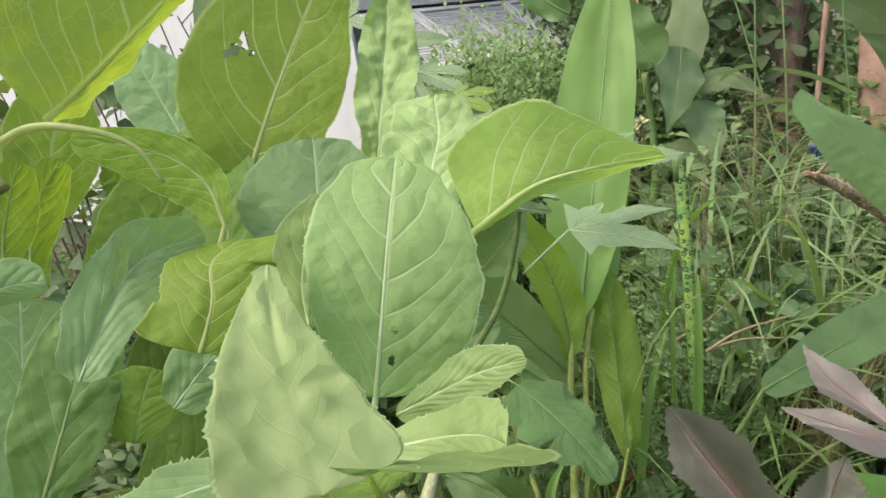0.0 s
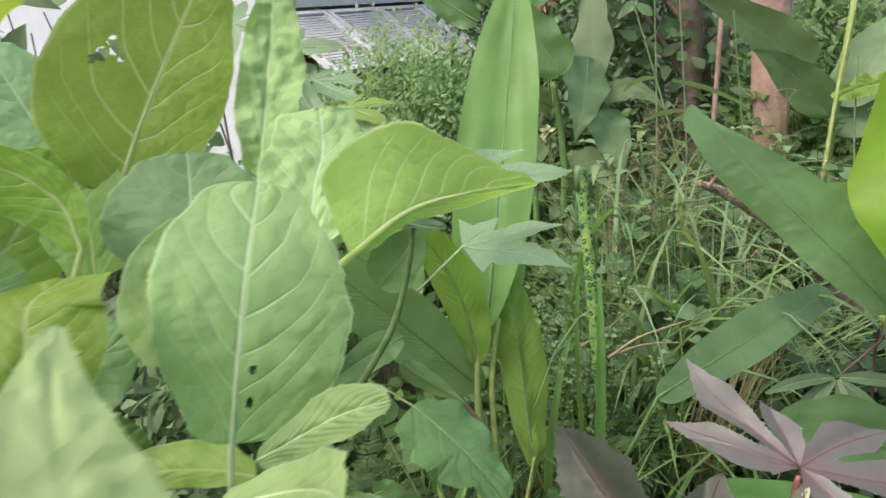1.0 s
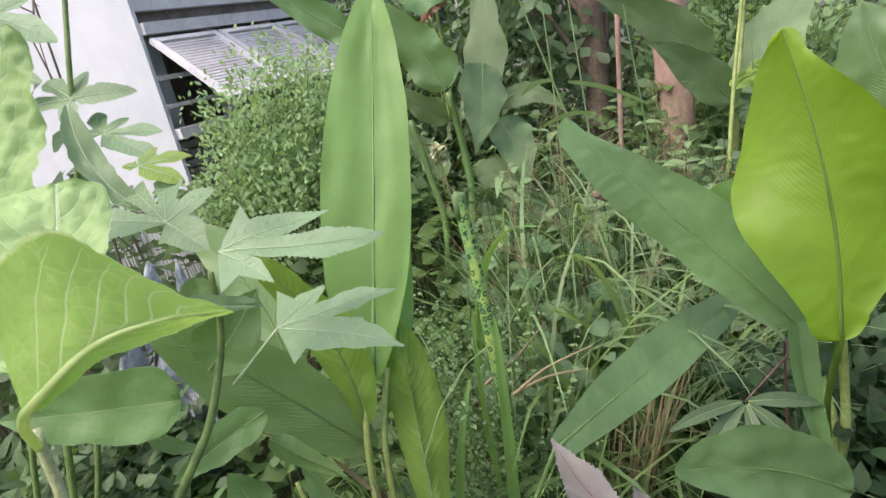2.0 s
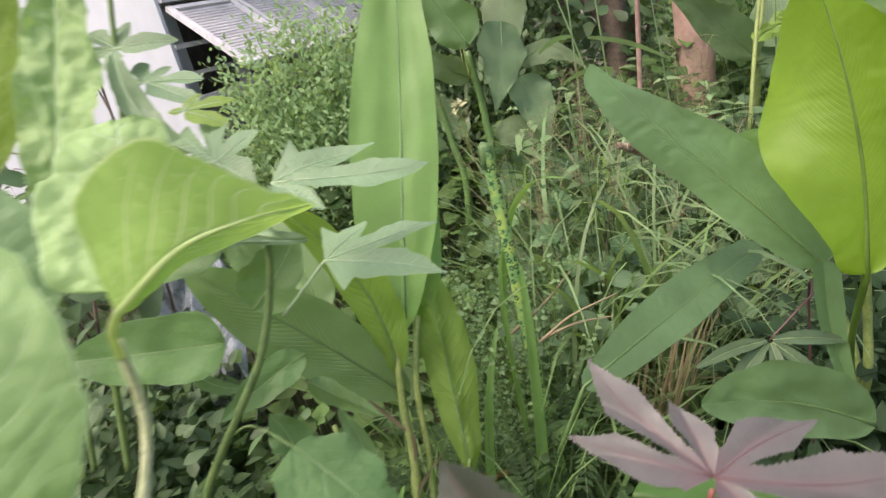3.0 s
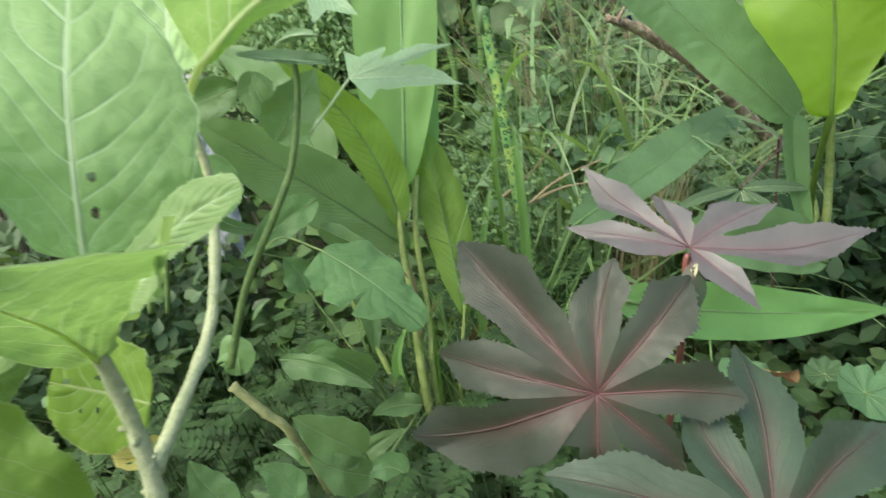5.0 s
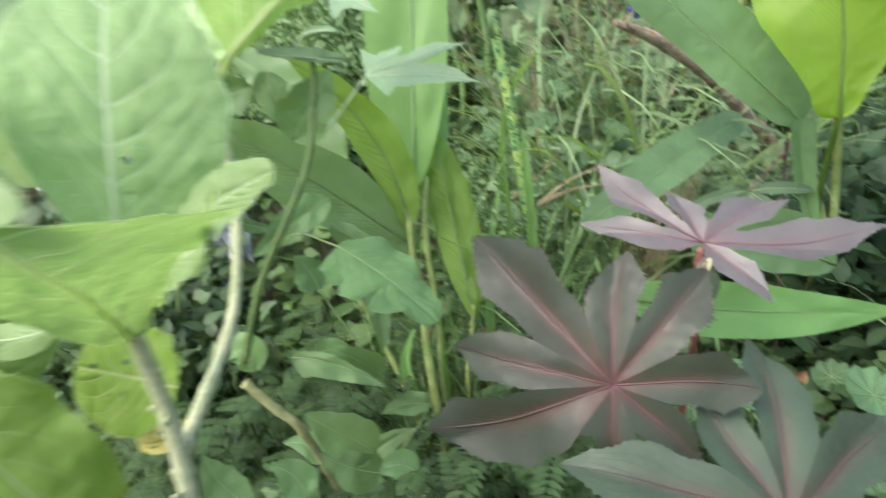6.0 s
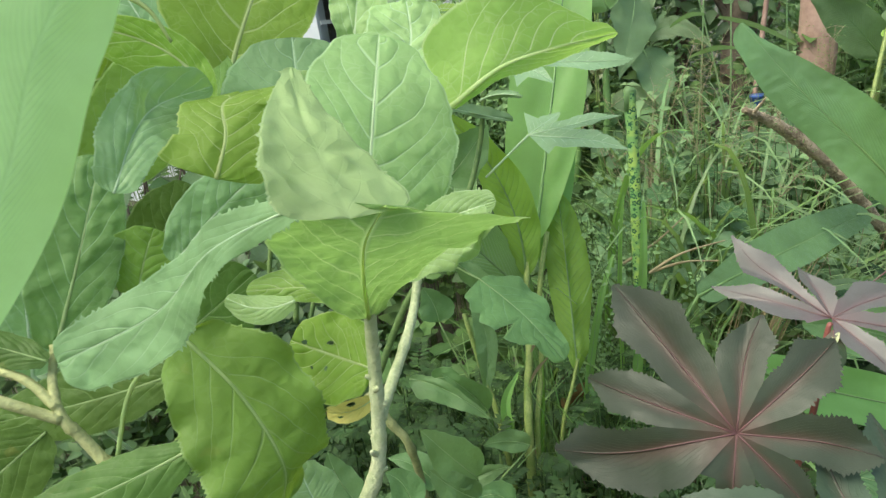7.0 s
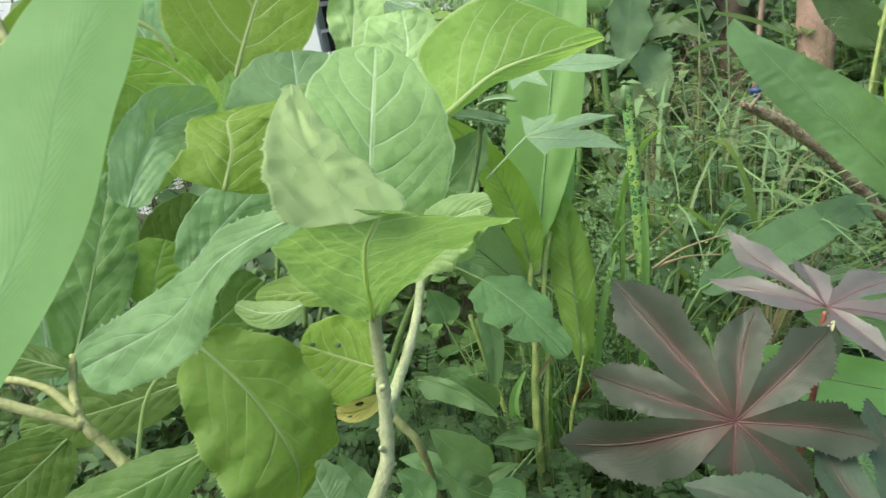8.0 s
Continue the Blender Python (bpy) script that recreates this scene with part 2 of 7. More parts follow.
CASTOR_GREEN = leaf_skin("castor greenish leaf", (0.050, 0.078, 0.044), (0.10, 0.11, 0.04), (0.08, 0.085, 0.066), 5, 0.55, 0.05, pucker=0.6, rough=0.48, thin=0.12, veining=0.35, quilt=0.3, ridge=0.025, gloss=0.35, heart=(0.085, 0.06, 0.045))
CASTOR_YOUNG = leaf_skin("castor young leaf", (0.122, 0.118, 0.108), (0.24, 0.15, 0.12), (0.19, 0.14, 0.13), 9, 0.5, 0.05, pucker=0.35, rough=0.4, thin=0.2, veining=0.25, quilt=0.2, ridge=0.025, gloss=0.5, heart=(0.165, 0.112, 0.115))
FINGER = leaf_skin("fingered weed leaf", (0.085, 0.140, 0.068), (0.15, 0.25, 0.05), (0.13, 0.19, 0.10), 9, 0.4, 0.05, pucker=0.3, rough=0.5, thin=0.25, veining=0.4)
SUNFLOWER = leaf_skin("lobed leaf", (0.22, 0.34, 0.19), (0.28, 0.46, 0.09), (0.32, 0.44, 0.26), 7, 0.4, 0.05, net=0.15, cell=130, pucker=0.25, rough=0.48, thin=0.3, veining=0.5)
HERB = leaf_skin("herb leaf", (0.105, 0.20, 0.075), (0.22, 0.37, 0.05), (0.16, 0.27, 0.11), 5, 0.4, 0.08, pucker=0.3, rough=0.55, thin=0.3, spread=0.6, island=True, gloss=0.35)
HERB_SOFT = leaf_skin("soft herb leaf", (0.15, 0.25, 0.13), (0.25, 0.40, 0.09), (0.21, 0.32, 0.17), 5, 0.4, 0.06, pucker=0.25, rough=0.6, thin=0.3, spread=0.45, island=True, gloss=0.3)
HERB_LIME = leaf_skin("lobed leaf lime", (0.22, 0.34, 0.06), (0.36, 0.5, 0.03), (0.3, 0.42, 0.15), 7, 0.4, 0.09, net=0.2, cell=110, pucker=0.4, rough=0.55, thin=0.4)
HERB_DARK = leaf_skin("herb leaf dark", (0.10, 0.17, 0.072), (0.20, 0.32, 0.05), (0.12, 0.20, 0.09), 5, 0.4, 0.12, pucker=0.3, rough=0.5, thin=0.25, spread=0.6, island=True)
SHRUB = leaf_skin("shrub leaf", (0.25, 0.385, 0.185), (0.36, 0.52, 0.14), (0.29, 0.42, 0.21), 5, 0.4, 0.12, pucker=0.3, rough=0.6, thin=0.4, spread=0.25, island=True, gloss=0.2)
GRASS = leaf_skin("grass blade", (0.15, 0.255, 0.09), (0.28, 0.44, 0.07), (0.19, 0.30, 0.12), 2, 0.0, 0.1, pucker=0.2, rough=0.5, thin=0.34, spread=0.6, island=True)
GRASS_PALE = leaf_skin("broad grass blade", (0.185, 0.29, 0.125), (0.32, 0.48, 0.10), (0.26, 0.39, 0.19), 2, 0.0, 0.1, pucker=0.2, rough=0.42, thin=0.34, spread=0.4, island=True)
COVER = leaf_skin("low herb leaf", (0.080, 0.150, 0.042), (0.18, 0.30, 0.04), (0.12, 0.21, 0.075), 5, 0.4, 0.08, pucker=0.3, rough=0.55, thin=0.3, spread=0.6, island=True, gloss=0.3)
# Darker copy of COVER: dark green, with shade added into the colour.
COVER_DARK = leaf_skin("low herb leaf, dark green with painted shade", (0.044, 0.088, 0.026), (0.10, 0.19, 0.022), (0.08, 0.14, 0.05), 5, 0.4, 0.12, pucker=0.3, rough=0.55, thin=0.25, spread=0.6, island=True, gloss=0.3)
STRAW = leaf_skin("dry grass", (0.30, 0.24, 0.135), (0.36, 0.29, 0.15), (0.36, 0.29, 0.18), 2, 0.0, 0.1, pucker=0.2, rough=0.7, thin=0.2, spread=0.5, island=True)
ROUND = leaf_skin("round leaf", (0.11, 0.205, 0.09), (0.20, 0.36, 0.07), (0.20, 0.32, 0.16), 9, 0.0, 0.1, pucker=0.2, rough=0.55, thin=0.28, gloss=0.3)
KALE_STEM = plain("kale stem", (0.26, 0.28, 0.11), (0.42, 0.43, 0.19), 55, 0.7, 0.7, 0.002)
STEM_PALE = plain("pale kale stem", (0.31, 0.36, 0.18), (0.49, 0.52, 0.30), 55, 0.7, 0.7, 0.002)
KALE_RIB = rib_skin("kale rib", (0.46, 0.60, 0.33), (0.55, 0.68, 0.42))
RIB_OLD = rib_skin("old leaf rib", (0.36, 0.45, 0.17), (0.44, 0.52, 0.23), 0.45)
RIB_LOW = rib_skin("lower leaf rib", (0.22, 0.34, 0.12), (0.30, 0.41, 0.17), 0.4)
RIB_BLUE = rib_skin("bluish leaf rib", (0.38, 0.53, 0.33), (0.45, 0.59, 0.39))
# Very clear rib, its colour paled as if lit from behind.
RIB_BACKLIT = rib_skin("clear rib paled for backlight", (0.62, 0.70, 0.38), (0.70, 0.76, 0.46), 0.85)
RIB_LIME = rib_skin("lime leaf rib", (0.48, 0.62, 0.26), (0.56, 0.68, 0.33), 0.5)
CANNA_STEM = plain("canna stem", (0.15, 0.22, 0.05), (0.30, 0.36, 0.11), 40, 0.5, 0.4, 0.001)
CANNA_RIB = rib_skin("canna rib", (0.10, 0.195, 0.06), (0.15, 0.26, 0.085))
RIB_CANNA_LIME = rib_skin("lime canna rib", (0.075, 0.15, 0.015), (0.11, 0.20, 0.025))
SUN_DARK = leaf_skin("lobed leaf darker", (0.130, 0.240, 0.085), (0.24, 0.40, 0.05), (0.21, 0.33, 0.15), 7, 0.4, 0.05, net=0.15, cell=130, pucker=0.3, rough=0.5, thin=0.3, veining=0.5, quilt=0.4, ridge=0.08)
CANNA_RIB_DARK = plain("canna rib dark", (0.10, 0.19, 0.055), (0.14, 0.25, 0.08), 30, 0.45, 0.2, 0.0006)
RED_STEM = plain("castor stem", (0.15, 0.045, 0.035), (0.26, 0.09, 0.07), 40, 0.4, 0.2, 0.0006)
RED_RIB = plain("castor rib", (0.100, 0.046, 0.044), (0.13, 0.058, 0.056), 60, 0.5, 0.2, 0.0005)
GREEN_STEM = plain("herb stem", (0.07, 0.13, 0.035), (0.16, 0.24, 0.07), 40, 0.6, 0.3, 0.001)
SOIL = plain("soil", (0.05, 0.047, 0.03), (0.115, 0.115, 0.065), 5, 0.95, 0.8, 0.01, fine=14)
BARK = plain("dead wood", (0.20, 0.15, 0.095), (0.56, 0.45, 0.31), 45, 0.92, 1.0, 0.007, fine=5)
TRUNK = plain("trunk bark", (0.10, 0.075, 0.055), (0.23, 0.175, 0.13), 14, 0.9, 0.8, 0.005)
TERRACOTTA = plain("red brown post", (0.27, 0.165, 0.13), (0.42, 0.28, 0.225), 9, 0.8, 0.5, 0.003)
WHITE_WALL = plain("white painted wall", (0.50, 0.53, 0.55), (0.60, 0.625, 0.64), 1.2, 0.8, 0.15, 0.002, spread=0.0)
DARK_WOOD = plain("weathered dark boards", (0.13, 0.115, 0.10), (0.28, 0.25, 0.23), 12, 0.85, 0.5, 0.003)
GREY_FRAME = plain("grey painted frame", (0.52, 0.51, 0.51), (0.68, 0.67, 0.67), 9, 0.6, 0.2, 0.001)
LATH = plain("pale louvre", (0.42, 0.42, 0.43), (0.56, 0.56, 0.57), 12, 0.6, 0.2, 0.001)
DEAD_LEAF = plain("dead leaf", (0.25, 0.12, 0.05), (0.5, 0.3, 0.13), 30, 0.8, 0.5, 0.002)
BLUE = plain("blue plastic", (0.03, 0.07, 0.22), (0.05, 0.11, 0.32), 20, 0.4, 0.1, 0.001)
BLOSSOM = plain("faded blossom", (0.34, 0.19, 0.13), (0.52, 0.33, 0.24), 60, 0.7, 0.4, 0.001)
CREAM = plain("faded seed head", (0.22, 0.24, 0.10), (0.5, 0.5, 0.3), 60, 0.7, 0.4, 0.001)


def patterned():
    """Yellow-green plastic sleeve printed with dark green rings and flecks."""
    k = Nodes("printed sleeve")
    tc = k.tree.nodes.new("ShaderNodeTexCoord")
    uv = tc.outputs["UV"]
    vor = k.add("ShaderNodeTexVoronoi", Vector=uv, Scale=1.0, Randomness=0.5)
    off = k.tree.nodes.new("ShaderNodeVectorMath")
    off.operation = "SUBTRACT"
    k.put(off.inputs[0], uv)
    k.put(off.inputs[1], vor.outputs["Position"])
    xy = k.add("ShaderNodeSeparateXYZ", Vector=off.outputs[0])
    turn = k.math("MULTIPLY", k.math("ARCTAN2", xy.outputs[1], xy.outputs[0]), 5.0)
    wob = k.math("SUBTRACT", vor.outputs["Distance"], k.math("MULTIPLY", k.math("COSINE", turn), 0.05))
    ring = k.math("MULTIPLY", k.ramp(wob, 0.15, 0.18), k.ramp(wob, 0.36, 0.40, 1.0, 0.0))
    ring = k.math("MAXIMUM", ring, k.ramp(vor.outputs["Distance"], 0.04, 0.07, 1.0, 0.0))
    dots = k.add("ShaderNodeTexVoronoi", Vector=uv, Scale=2.4, Randomness=1.0)
    fleck = k.math("MULTIPLY", k.ramp(dots.outputs["Distance"], 0.26, 0.30, 1.0, 0.0), k.ramp(wob, 0.42, 0.46))
    ink = k.math("MAXIMUM", ring, fleck)
    ground = k.mix(k.ramp(k.noise(0.5, 2, uv), 0.4, 0.6), (0.19, 0.36, 0.12), (0.34, 0.48, 0.12))
    col = k.mix(ink, ground, (0.015, 0.085, 0.04))
    k.put(k.bsdf.inputs["Base Color"], col)
    k.put(k.bsdf.inputs["Roughness"], 0.4)
    return k.mat


SLEEVE = patterned()


# ---- makers ----
def mesh_of(name, verts, faces, mat, smooth=True, uvs=None):
    me = bpy.data.meshes.new(name)
    me.from_pydata([tuple(p) for p in verts], [], faces)
    me.materials.append(mat)
    if smooth:
        me.polygons.foreach_set("use_smooth", [True] * len(me.polygons))
    if uvs is not None:
        layer = me.uv_layers.new(name="UVMap")
        flat = np.asarray(uvs, dtype=np.float32)[[l.vertex_index for l in me.loops]] if len(uvs) == len(verts) else np.asarray(uvs, dtype=np.float32)
        layer.data.foreach_set("uv", flat.ravel())
    me.update()
    return me


def part(name, me, parent, label=""):
    ob = new(name, me)
    ob.parent = parent
    return tagged(ob, label)


def thing(name, at, label, category, group="", kind=""):
    """An Empty at a thing's base. Its parts keep world places."""
    ob = new(name)
    ob.empty_display_size = 0.05
    return tagged(ob, label, category, group, kind)


def bezier(base, mid, tip, u):
    base, mid, tip = Vector(base), Vector(mid), Vector(tip)
    c = mid * 2 - (base + tip) / 2
    return base * (1 - u) ** 2 + c * (2 * u * (1 - u)) + tip * u ** 2


def slope(base, mid, tip, u):
    base, mid, tip = Vector(base), Vector(mid), Vector(tip)
    c = mid * 2 - (base + tip) / 2
    return ((c - base) * (2 * (1 - u)) + (tip - c) * (2 * u)).normalized()


def tube(points, radii, sides=8, cap=True, knobs=0.0, seed=0):
    """Rings along a line of points."""
    rnd = random.Random(seed)
    pts = [Vector(p) for p in points]
    verts, faces = [], []
    ref = Vector((0.31, -0.87, 0.39))
    for i, p in enumerate(pts):
        t = (pts[min(i + 1, len(pts) - 1)] - pts[max(i - 1, 0)]).normalized()
        a = (ref - t * ref.dot(t)).normalized()
        b = t.cross(a)
        for j in range(sides):
            w = 2 * math.pi * j / sides
            r = radii[i] * (1 + knobs * (rnd.random() - 0.5))
            verts.append(p + (a * math.cos(w) + b * math.sin(w)) * r)
        if i:
            o = (i - 1) * sides
            for j in range(sides):
                faces.append((o + j, o + (j + 1) % sides, o + sides + (j + 1) % sides, o + sides + j))
    if cap:
        faces.append(tuple(reversed(range(sides))))
        faces.append(tuple(range(len(verts) - sides, len(verts))))
    return verts, faces


def smooth_line(points, steps=6):
    """Catmull-Rom through a few points."""
    p = [Vector(q) for q in points]
    p = [p[0] * 2 - p[1]] + p + [p[-1] * 2 - p[-2]]
    out = []
    for i in range(1, len(p) - 2):
        for s in range(steps):
            t = s / steps
            out.append(0.5 * (p[i] * 2 + (p[i + 1] - p[i - 1]) * t + (p[i - 1] * 2 - p[i] * 5 + p[i + 1] * 4 - p[i + 2]) * t * t + (p[i] * 3 - p[i - 1] - p[i + 1] * 3 + p[i + 2]) * t ** 3))
    out.append(p[-2])
    return out


def stalk(name, parent, mat, points, r0, r1, sides=9, nodes=0, seed=1, label=""):
    """A tapering stem, with swollen leaf scars if asked."""
    line = smooth_line(points, 8)
    n = len(line) - 1
    radii = []
    for i in range(n + 1):
        r = r0 + (r1 - r0) * i / n
        if nodes:
            r *= 1 + 0.22 * max(0.0, math.cos(2 * math.pi * nodes * i / n)) ** 10
        radii.append(r)
    v, f = tube(line, radii, sides, knobs=0.12 if nodes else 0.05, seed=seed)
    return part(name, mesh_of(name, v, f, mat), parent, label)


def shape_of(u, a, b):
    """A leaf's half width along its length, at most 1."""
    if u <= 0 or u >= 1:
        return 0.0
    top = (a / (a + b)) ** a * (b / (a + b)) ** b
    return (u ** a) * ((1 - u) ** b) / top


def blade(name, mat, parent, base, mid, tip, side, wl, wr, fl=0, fr=0, a=0.6, b=0.5, nu=26, nv=7, ruffle=0.0, waves=3.0, teeth=0.0, lump=0.004, rib=None, rib_r=0.0025, stem=None, ragged=0.10, seed=0, label=""):
    """A leaf: midrib through base, mid and tip; two halves, each with its width and fold; wavy, toothed."""
    rnd = random.Random(seed + int(abs(base[0]) * 9973) + int(abs(tip[2]) * 7919))
    side = Vector(side)
    shift = Vector((rnd.random() * 9, rnd.random() * 9, rnd.random() * 9))
    size = max(wl, wr)
    ph = rnd.random() * 6.28
    verts, uvs, faces = [], [], []
    for i in range(nu + 1):
        u = 0.5 - 0.5 * math.cos(math.pi * (i + 0.0) / nu)
        c, t = bezier(base, mid, tip, u), slope(base, mid, tip, u)
        s = (side - t * side.dot(t)).normalized()
        n = s.cross(t)
        w = shape_of(u, a, b)
        for j in range(-nv, nv + 1):
            v = j / nv
            av = abs(v)
            ang = radians(fl if j < 0 else fr)
            half = wl if j < 0 else wr
            way = (-s if j < 0 else s) * math.cos(ang) + n * math.sin(ang)
            up = n * math.cos(ang) - (-s if j < 0 else s) * math.sin(ang)
            edge = half * w * av * (1 + ragged * noise.noise(Vector((u * 6, v * 0.7, 0)) + shift))
            if teeth and av > 0.99 and 0 < i < nu:
                edge += teeth * (0.2 + 1.2 * rnd.random() ** 2) if i % 2 else -teeth * 0.4 * rnd.random()
            q = c + way * edge
            lift = ruffle * size * av ** 2 * math.sin(waves * 6.283 * u + ph + (1.7 if j < 0 else 0)) * min(1, w * 1.5)
            lift += lump * (noise.noise(q * 30 + shift) * 1.6 + noise.noise(q * 70 + shift) * 0.7) * min(1, av * 4) * min(1, w * 2)
            verts.append(q + up * lift)
            uvs.append((u, v / 2 + 0.5))
    row = 2 * nv + 1
    for i in range(nu):
        for j in range(row - 1):
            o = i * row + j
            faces.append((o, o + 1, o + row + 1, o + row))
    leaf = part(name, mesh_of(name, verts, faces, mat, uvs=uvs), parent, label)
    if rib:
        line = [bezier(base, mid, tip, k / 14) for k in range(15)]
        radii = [rib_r * (1 - 0.9 * (k / 14) ** 0.8) for k in range(15)]
        if stem:
            pre = smooth_line([*stem, base], 5)[:-1]
            line, radii = pre + line, [rib_r * 1.15] * len(pre) + radii
        v, f = tube(line, radii, 6)
        for i in range(15):
            u, ring = i / 14, len(line) - 15 + i
            t = slope(base, mid, tip, u)
            n = (side - t * side.dot(t)).normalized().cross(t)
            for q in range(ring * 6, ring * 6 + 6):
                v[q] = v[q] - n * (v[q] - line[ring]).dot(n) * 0.5 * min(1, u * 5)
        part("midrib", mesh_of("midrib", v, f, rib), leaf)
    return leaf


def curve_through(points, u):
    """A place and a way on the smooth curve through a few points."""
    p = [Vector(q) for q in points]
    p = [p[0] * 2 - p[1]] + p + [p[-1] * 2 - p[-2]]
    n = len(p) - 3
    x = min(max(u * n, 0.0), n - 1e-6)
    i, t = int(x), x - int(x)
    a, b, c, d = p[i:i + 4]
    place = 0.5 * (b * 2 + (c - a) * t + (a * 2 - b * 5 + c * 4 - d) * t * t + (b * 3 - a - c * 3 + d) * t ** 3)
    way = (c - a) + (a * 2 - b * 5 + c * 4 - d) * (2 * t) + (b * 3 - a - c * 3 + d) * (3 * t * t)
    return place, way.normalized()


STATIONS = (0.08, 0.27, 0.5, 0.73, 0.92)


def half_width(w, u):
    """Half width along a leaf from five stations, closing in a round at both ends."""
    x = float(np.interp(u, STATIONS, (0, 0.25, 0.5, 0.75, 1)))
    k = curve_through([(v, 0, i) for i, v in enumerate(w)], x)[0].x
    lo, hi = min(1, max(0, u / STATIONS[0])), min(1, max(0, (1 - u) / (1 - STATIONS[4])))
    return k * math.sqrt(max(1e-9, lo * (2 - lo))) * math.sqrt(max(1e-9, hi * (2 - hi)))


def lamina(name, mat, parent, spine, side, twist, left, right, fl, fr, rib=None, rib_r=0.0024, pairs=5, teeth=0.0009, pitch=0.0026, puff=0.0006, lump=0.0012, ruffle=0.0, waves=3.0, ragged=1.0, notches=(), holes=(), stem=None, seed=0, label=""):
    """A cabbage leaf: spine through four points, five half widths and three folds a side, blistered between its veins, finely toothed."""
    rnd = random.Random(seed)
    side = Vector(side)
    shift = Vector((rnd.random() * 9, rnd.random() * 9, rnd.random() * 9))
    length = sum((curve_through(spine, (k + 1) / 20)[0] - curve_through(spine, k / 20)[0]).length for k in range(20))
    nu = int(max(60, min(260, 4 * length * 1.25 / pitch)))
    nv = 40 if holes else 14
    ph = rnd.random() * 6.28

    def course(u, v):
        """How far along the side veins a spot lies: whole numbers on a vein."""
        av, sg = abs(v), 1 if v >= 0 else -1
        bent = 0.10 * noise.noise(Vector((u * 3, v * 1.5, sg)) + shift) + 0.02 * sg
        return (u + bent - 0.34 * av * (1.2 - 0.75 * u) - 0.20 * av * av) * pairs / 0.78 - 0.15

    verts, uvs, faces, tracks = [], [], [], []
    for i in range(nu + 1):
        u = i / nu
        c, t = curve_through(spine, u)
        s = (side - t * side.dot(t)).normalized()
        n = s.cross(t)
        a = radians(twist) * (u - 0.5)
        s, n = s * math.cos(a) + n * math.sin(a), n * math.cos(a) - s * math.sin(a)
        halves = {-1: half_width(left, u), 1: half_width(right, u)}
        bends = {-1: radians(float(np.interp(u, (0, 0.5, 1), fl))), 1: radians(float(np.interp(u, (0, 0.5, 1), fr)))}
        for j in range(-nv, nv + 1):
            v = j / nv
            av = abs(v)
            sg = -1 if j < 0 else 1
            ang, w = bends[sg], halves[sg]
            w *= 1 + ragged * (0.05 * noise.noise(Vector((u * 7, sg * 0.7, 0)) + shift) + 0.02 * noise.noise(Vector((u * 24, sg, 3)) + shift))
            for nu_at, n_side, deep, wide in notches:
                if n_side == sg:
                    w *= 1 - deep * max(0.0, 1 - abs(u - nu_at) / wide) ** 0.8
            way, up = s * (sg * math.cos(ang)) + n * math.sin(ang), n * math.cos(ang) - s * (sg * math.sin(ang))
            edge = w * av
            if teeth and av > 0.9 and 0.02 < u < 0.985:
                bite = (0.0, 0.55, 1.0, 0.45)[i % 4] * (0.12 + 2.4 * max(0.0, noise.noise(Vector((i // 4 * 1.37, sg * 3, 0)) + shift)))
                edge += teeth * bite * (av - 0.9) * 10
            q = c + way * edge
            near = min(1, av * 5) * min(1, w / 0.008)
            track = course(u, v) if pairs else 0.0
            tracks.append(max(track, -0.4) + 8.5)
            f = track % 1.0
            lift = puff * math.sin(math.pi * f) ** 0.7 * near * (1.1 - av) * 1.5
            lift += lump * (noise.noise(q * 45 + shift) + 0.8 * noise.noise(q * 100 + shift)) * near
            lift += ruffle * av ** 3 * math.sin(waves * 6.283 * u + ph + sg) * min(1, w / 0.012)
            verts.append(q + up * lift)
            uvs.append((u, v / 2 + 0.5))
    row = 2 * nv + 1
    for i in range(nu):
        for j in range(row - 1):
            um, vm = (i + 0.5) / nu, (j + 0.5 - nv) / nv
            if any(((um - hu) * 1.8) ** 2 + (vm - hv) ** 2 < hr * hr * (0.7 + 0.6 * noise.noise(Vector((um * 40, vm * 20, 0)) + shift)) for hu, hv, hr in holes):
                continue
            o = i * row + j
            faces.append((o, o + 1, o + row + 1, o + row))
    me = mesh_of(name, verts, faces, mat, uvs=uvs)
    if pairs:
        me.attributes.new("veins", "FLOAT", "POINT").data.foreach_set("value", tracks)
    leaf = part(name, me, parent, label)
    if rib:
        line = [curve_through(spine, k / 20)[0] for k in range(21)]
        radii = [rib_r * (1 - 0.88 * (k / 20) ** 0.75) for k in range(21)]
        if stem:
            pre = smooth_line([*stem, spine[0]], 5)[:-1]
            line, radii = pre + line, [rib_r * 1.1] * len(pre) + radii
        v, f = tube(line, radii, 8)
        for i in range(21):
            t = curve_through(spine, i / 20)[1]
            n = (side - t * side.dot(t)).normalized().cross(t)
            ring = len(line) - 21 + i
            for q in range(ring * 8, ring * 8 + 8):
                v[q] = v[q] - n * (v[q] - line[ring]).dot(n) * 0.6 * min(1, i / 4)
        part("midrib", mesh_of("midrib", v, f, rib), leaf)
    return leaf


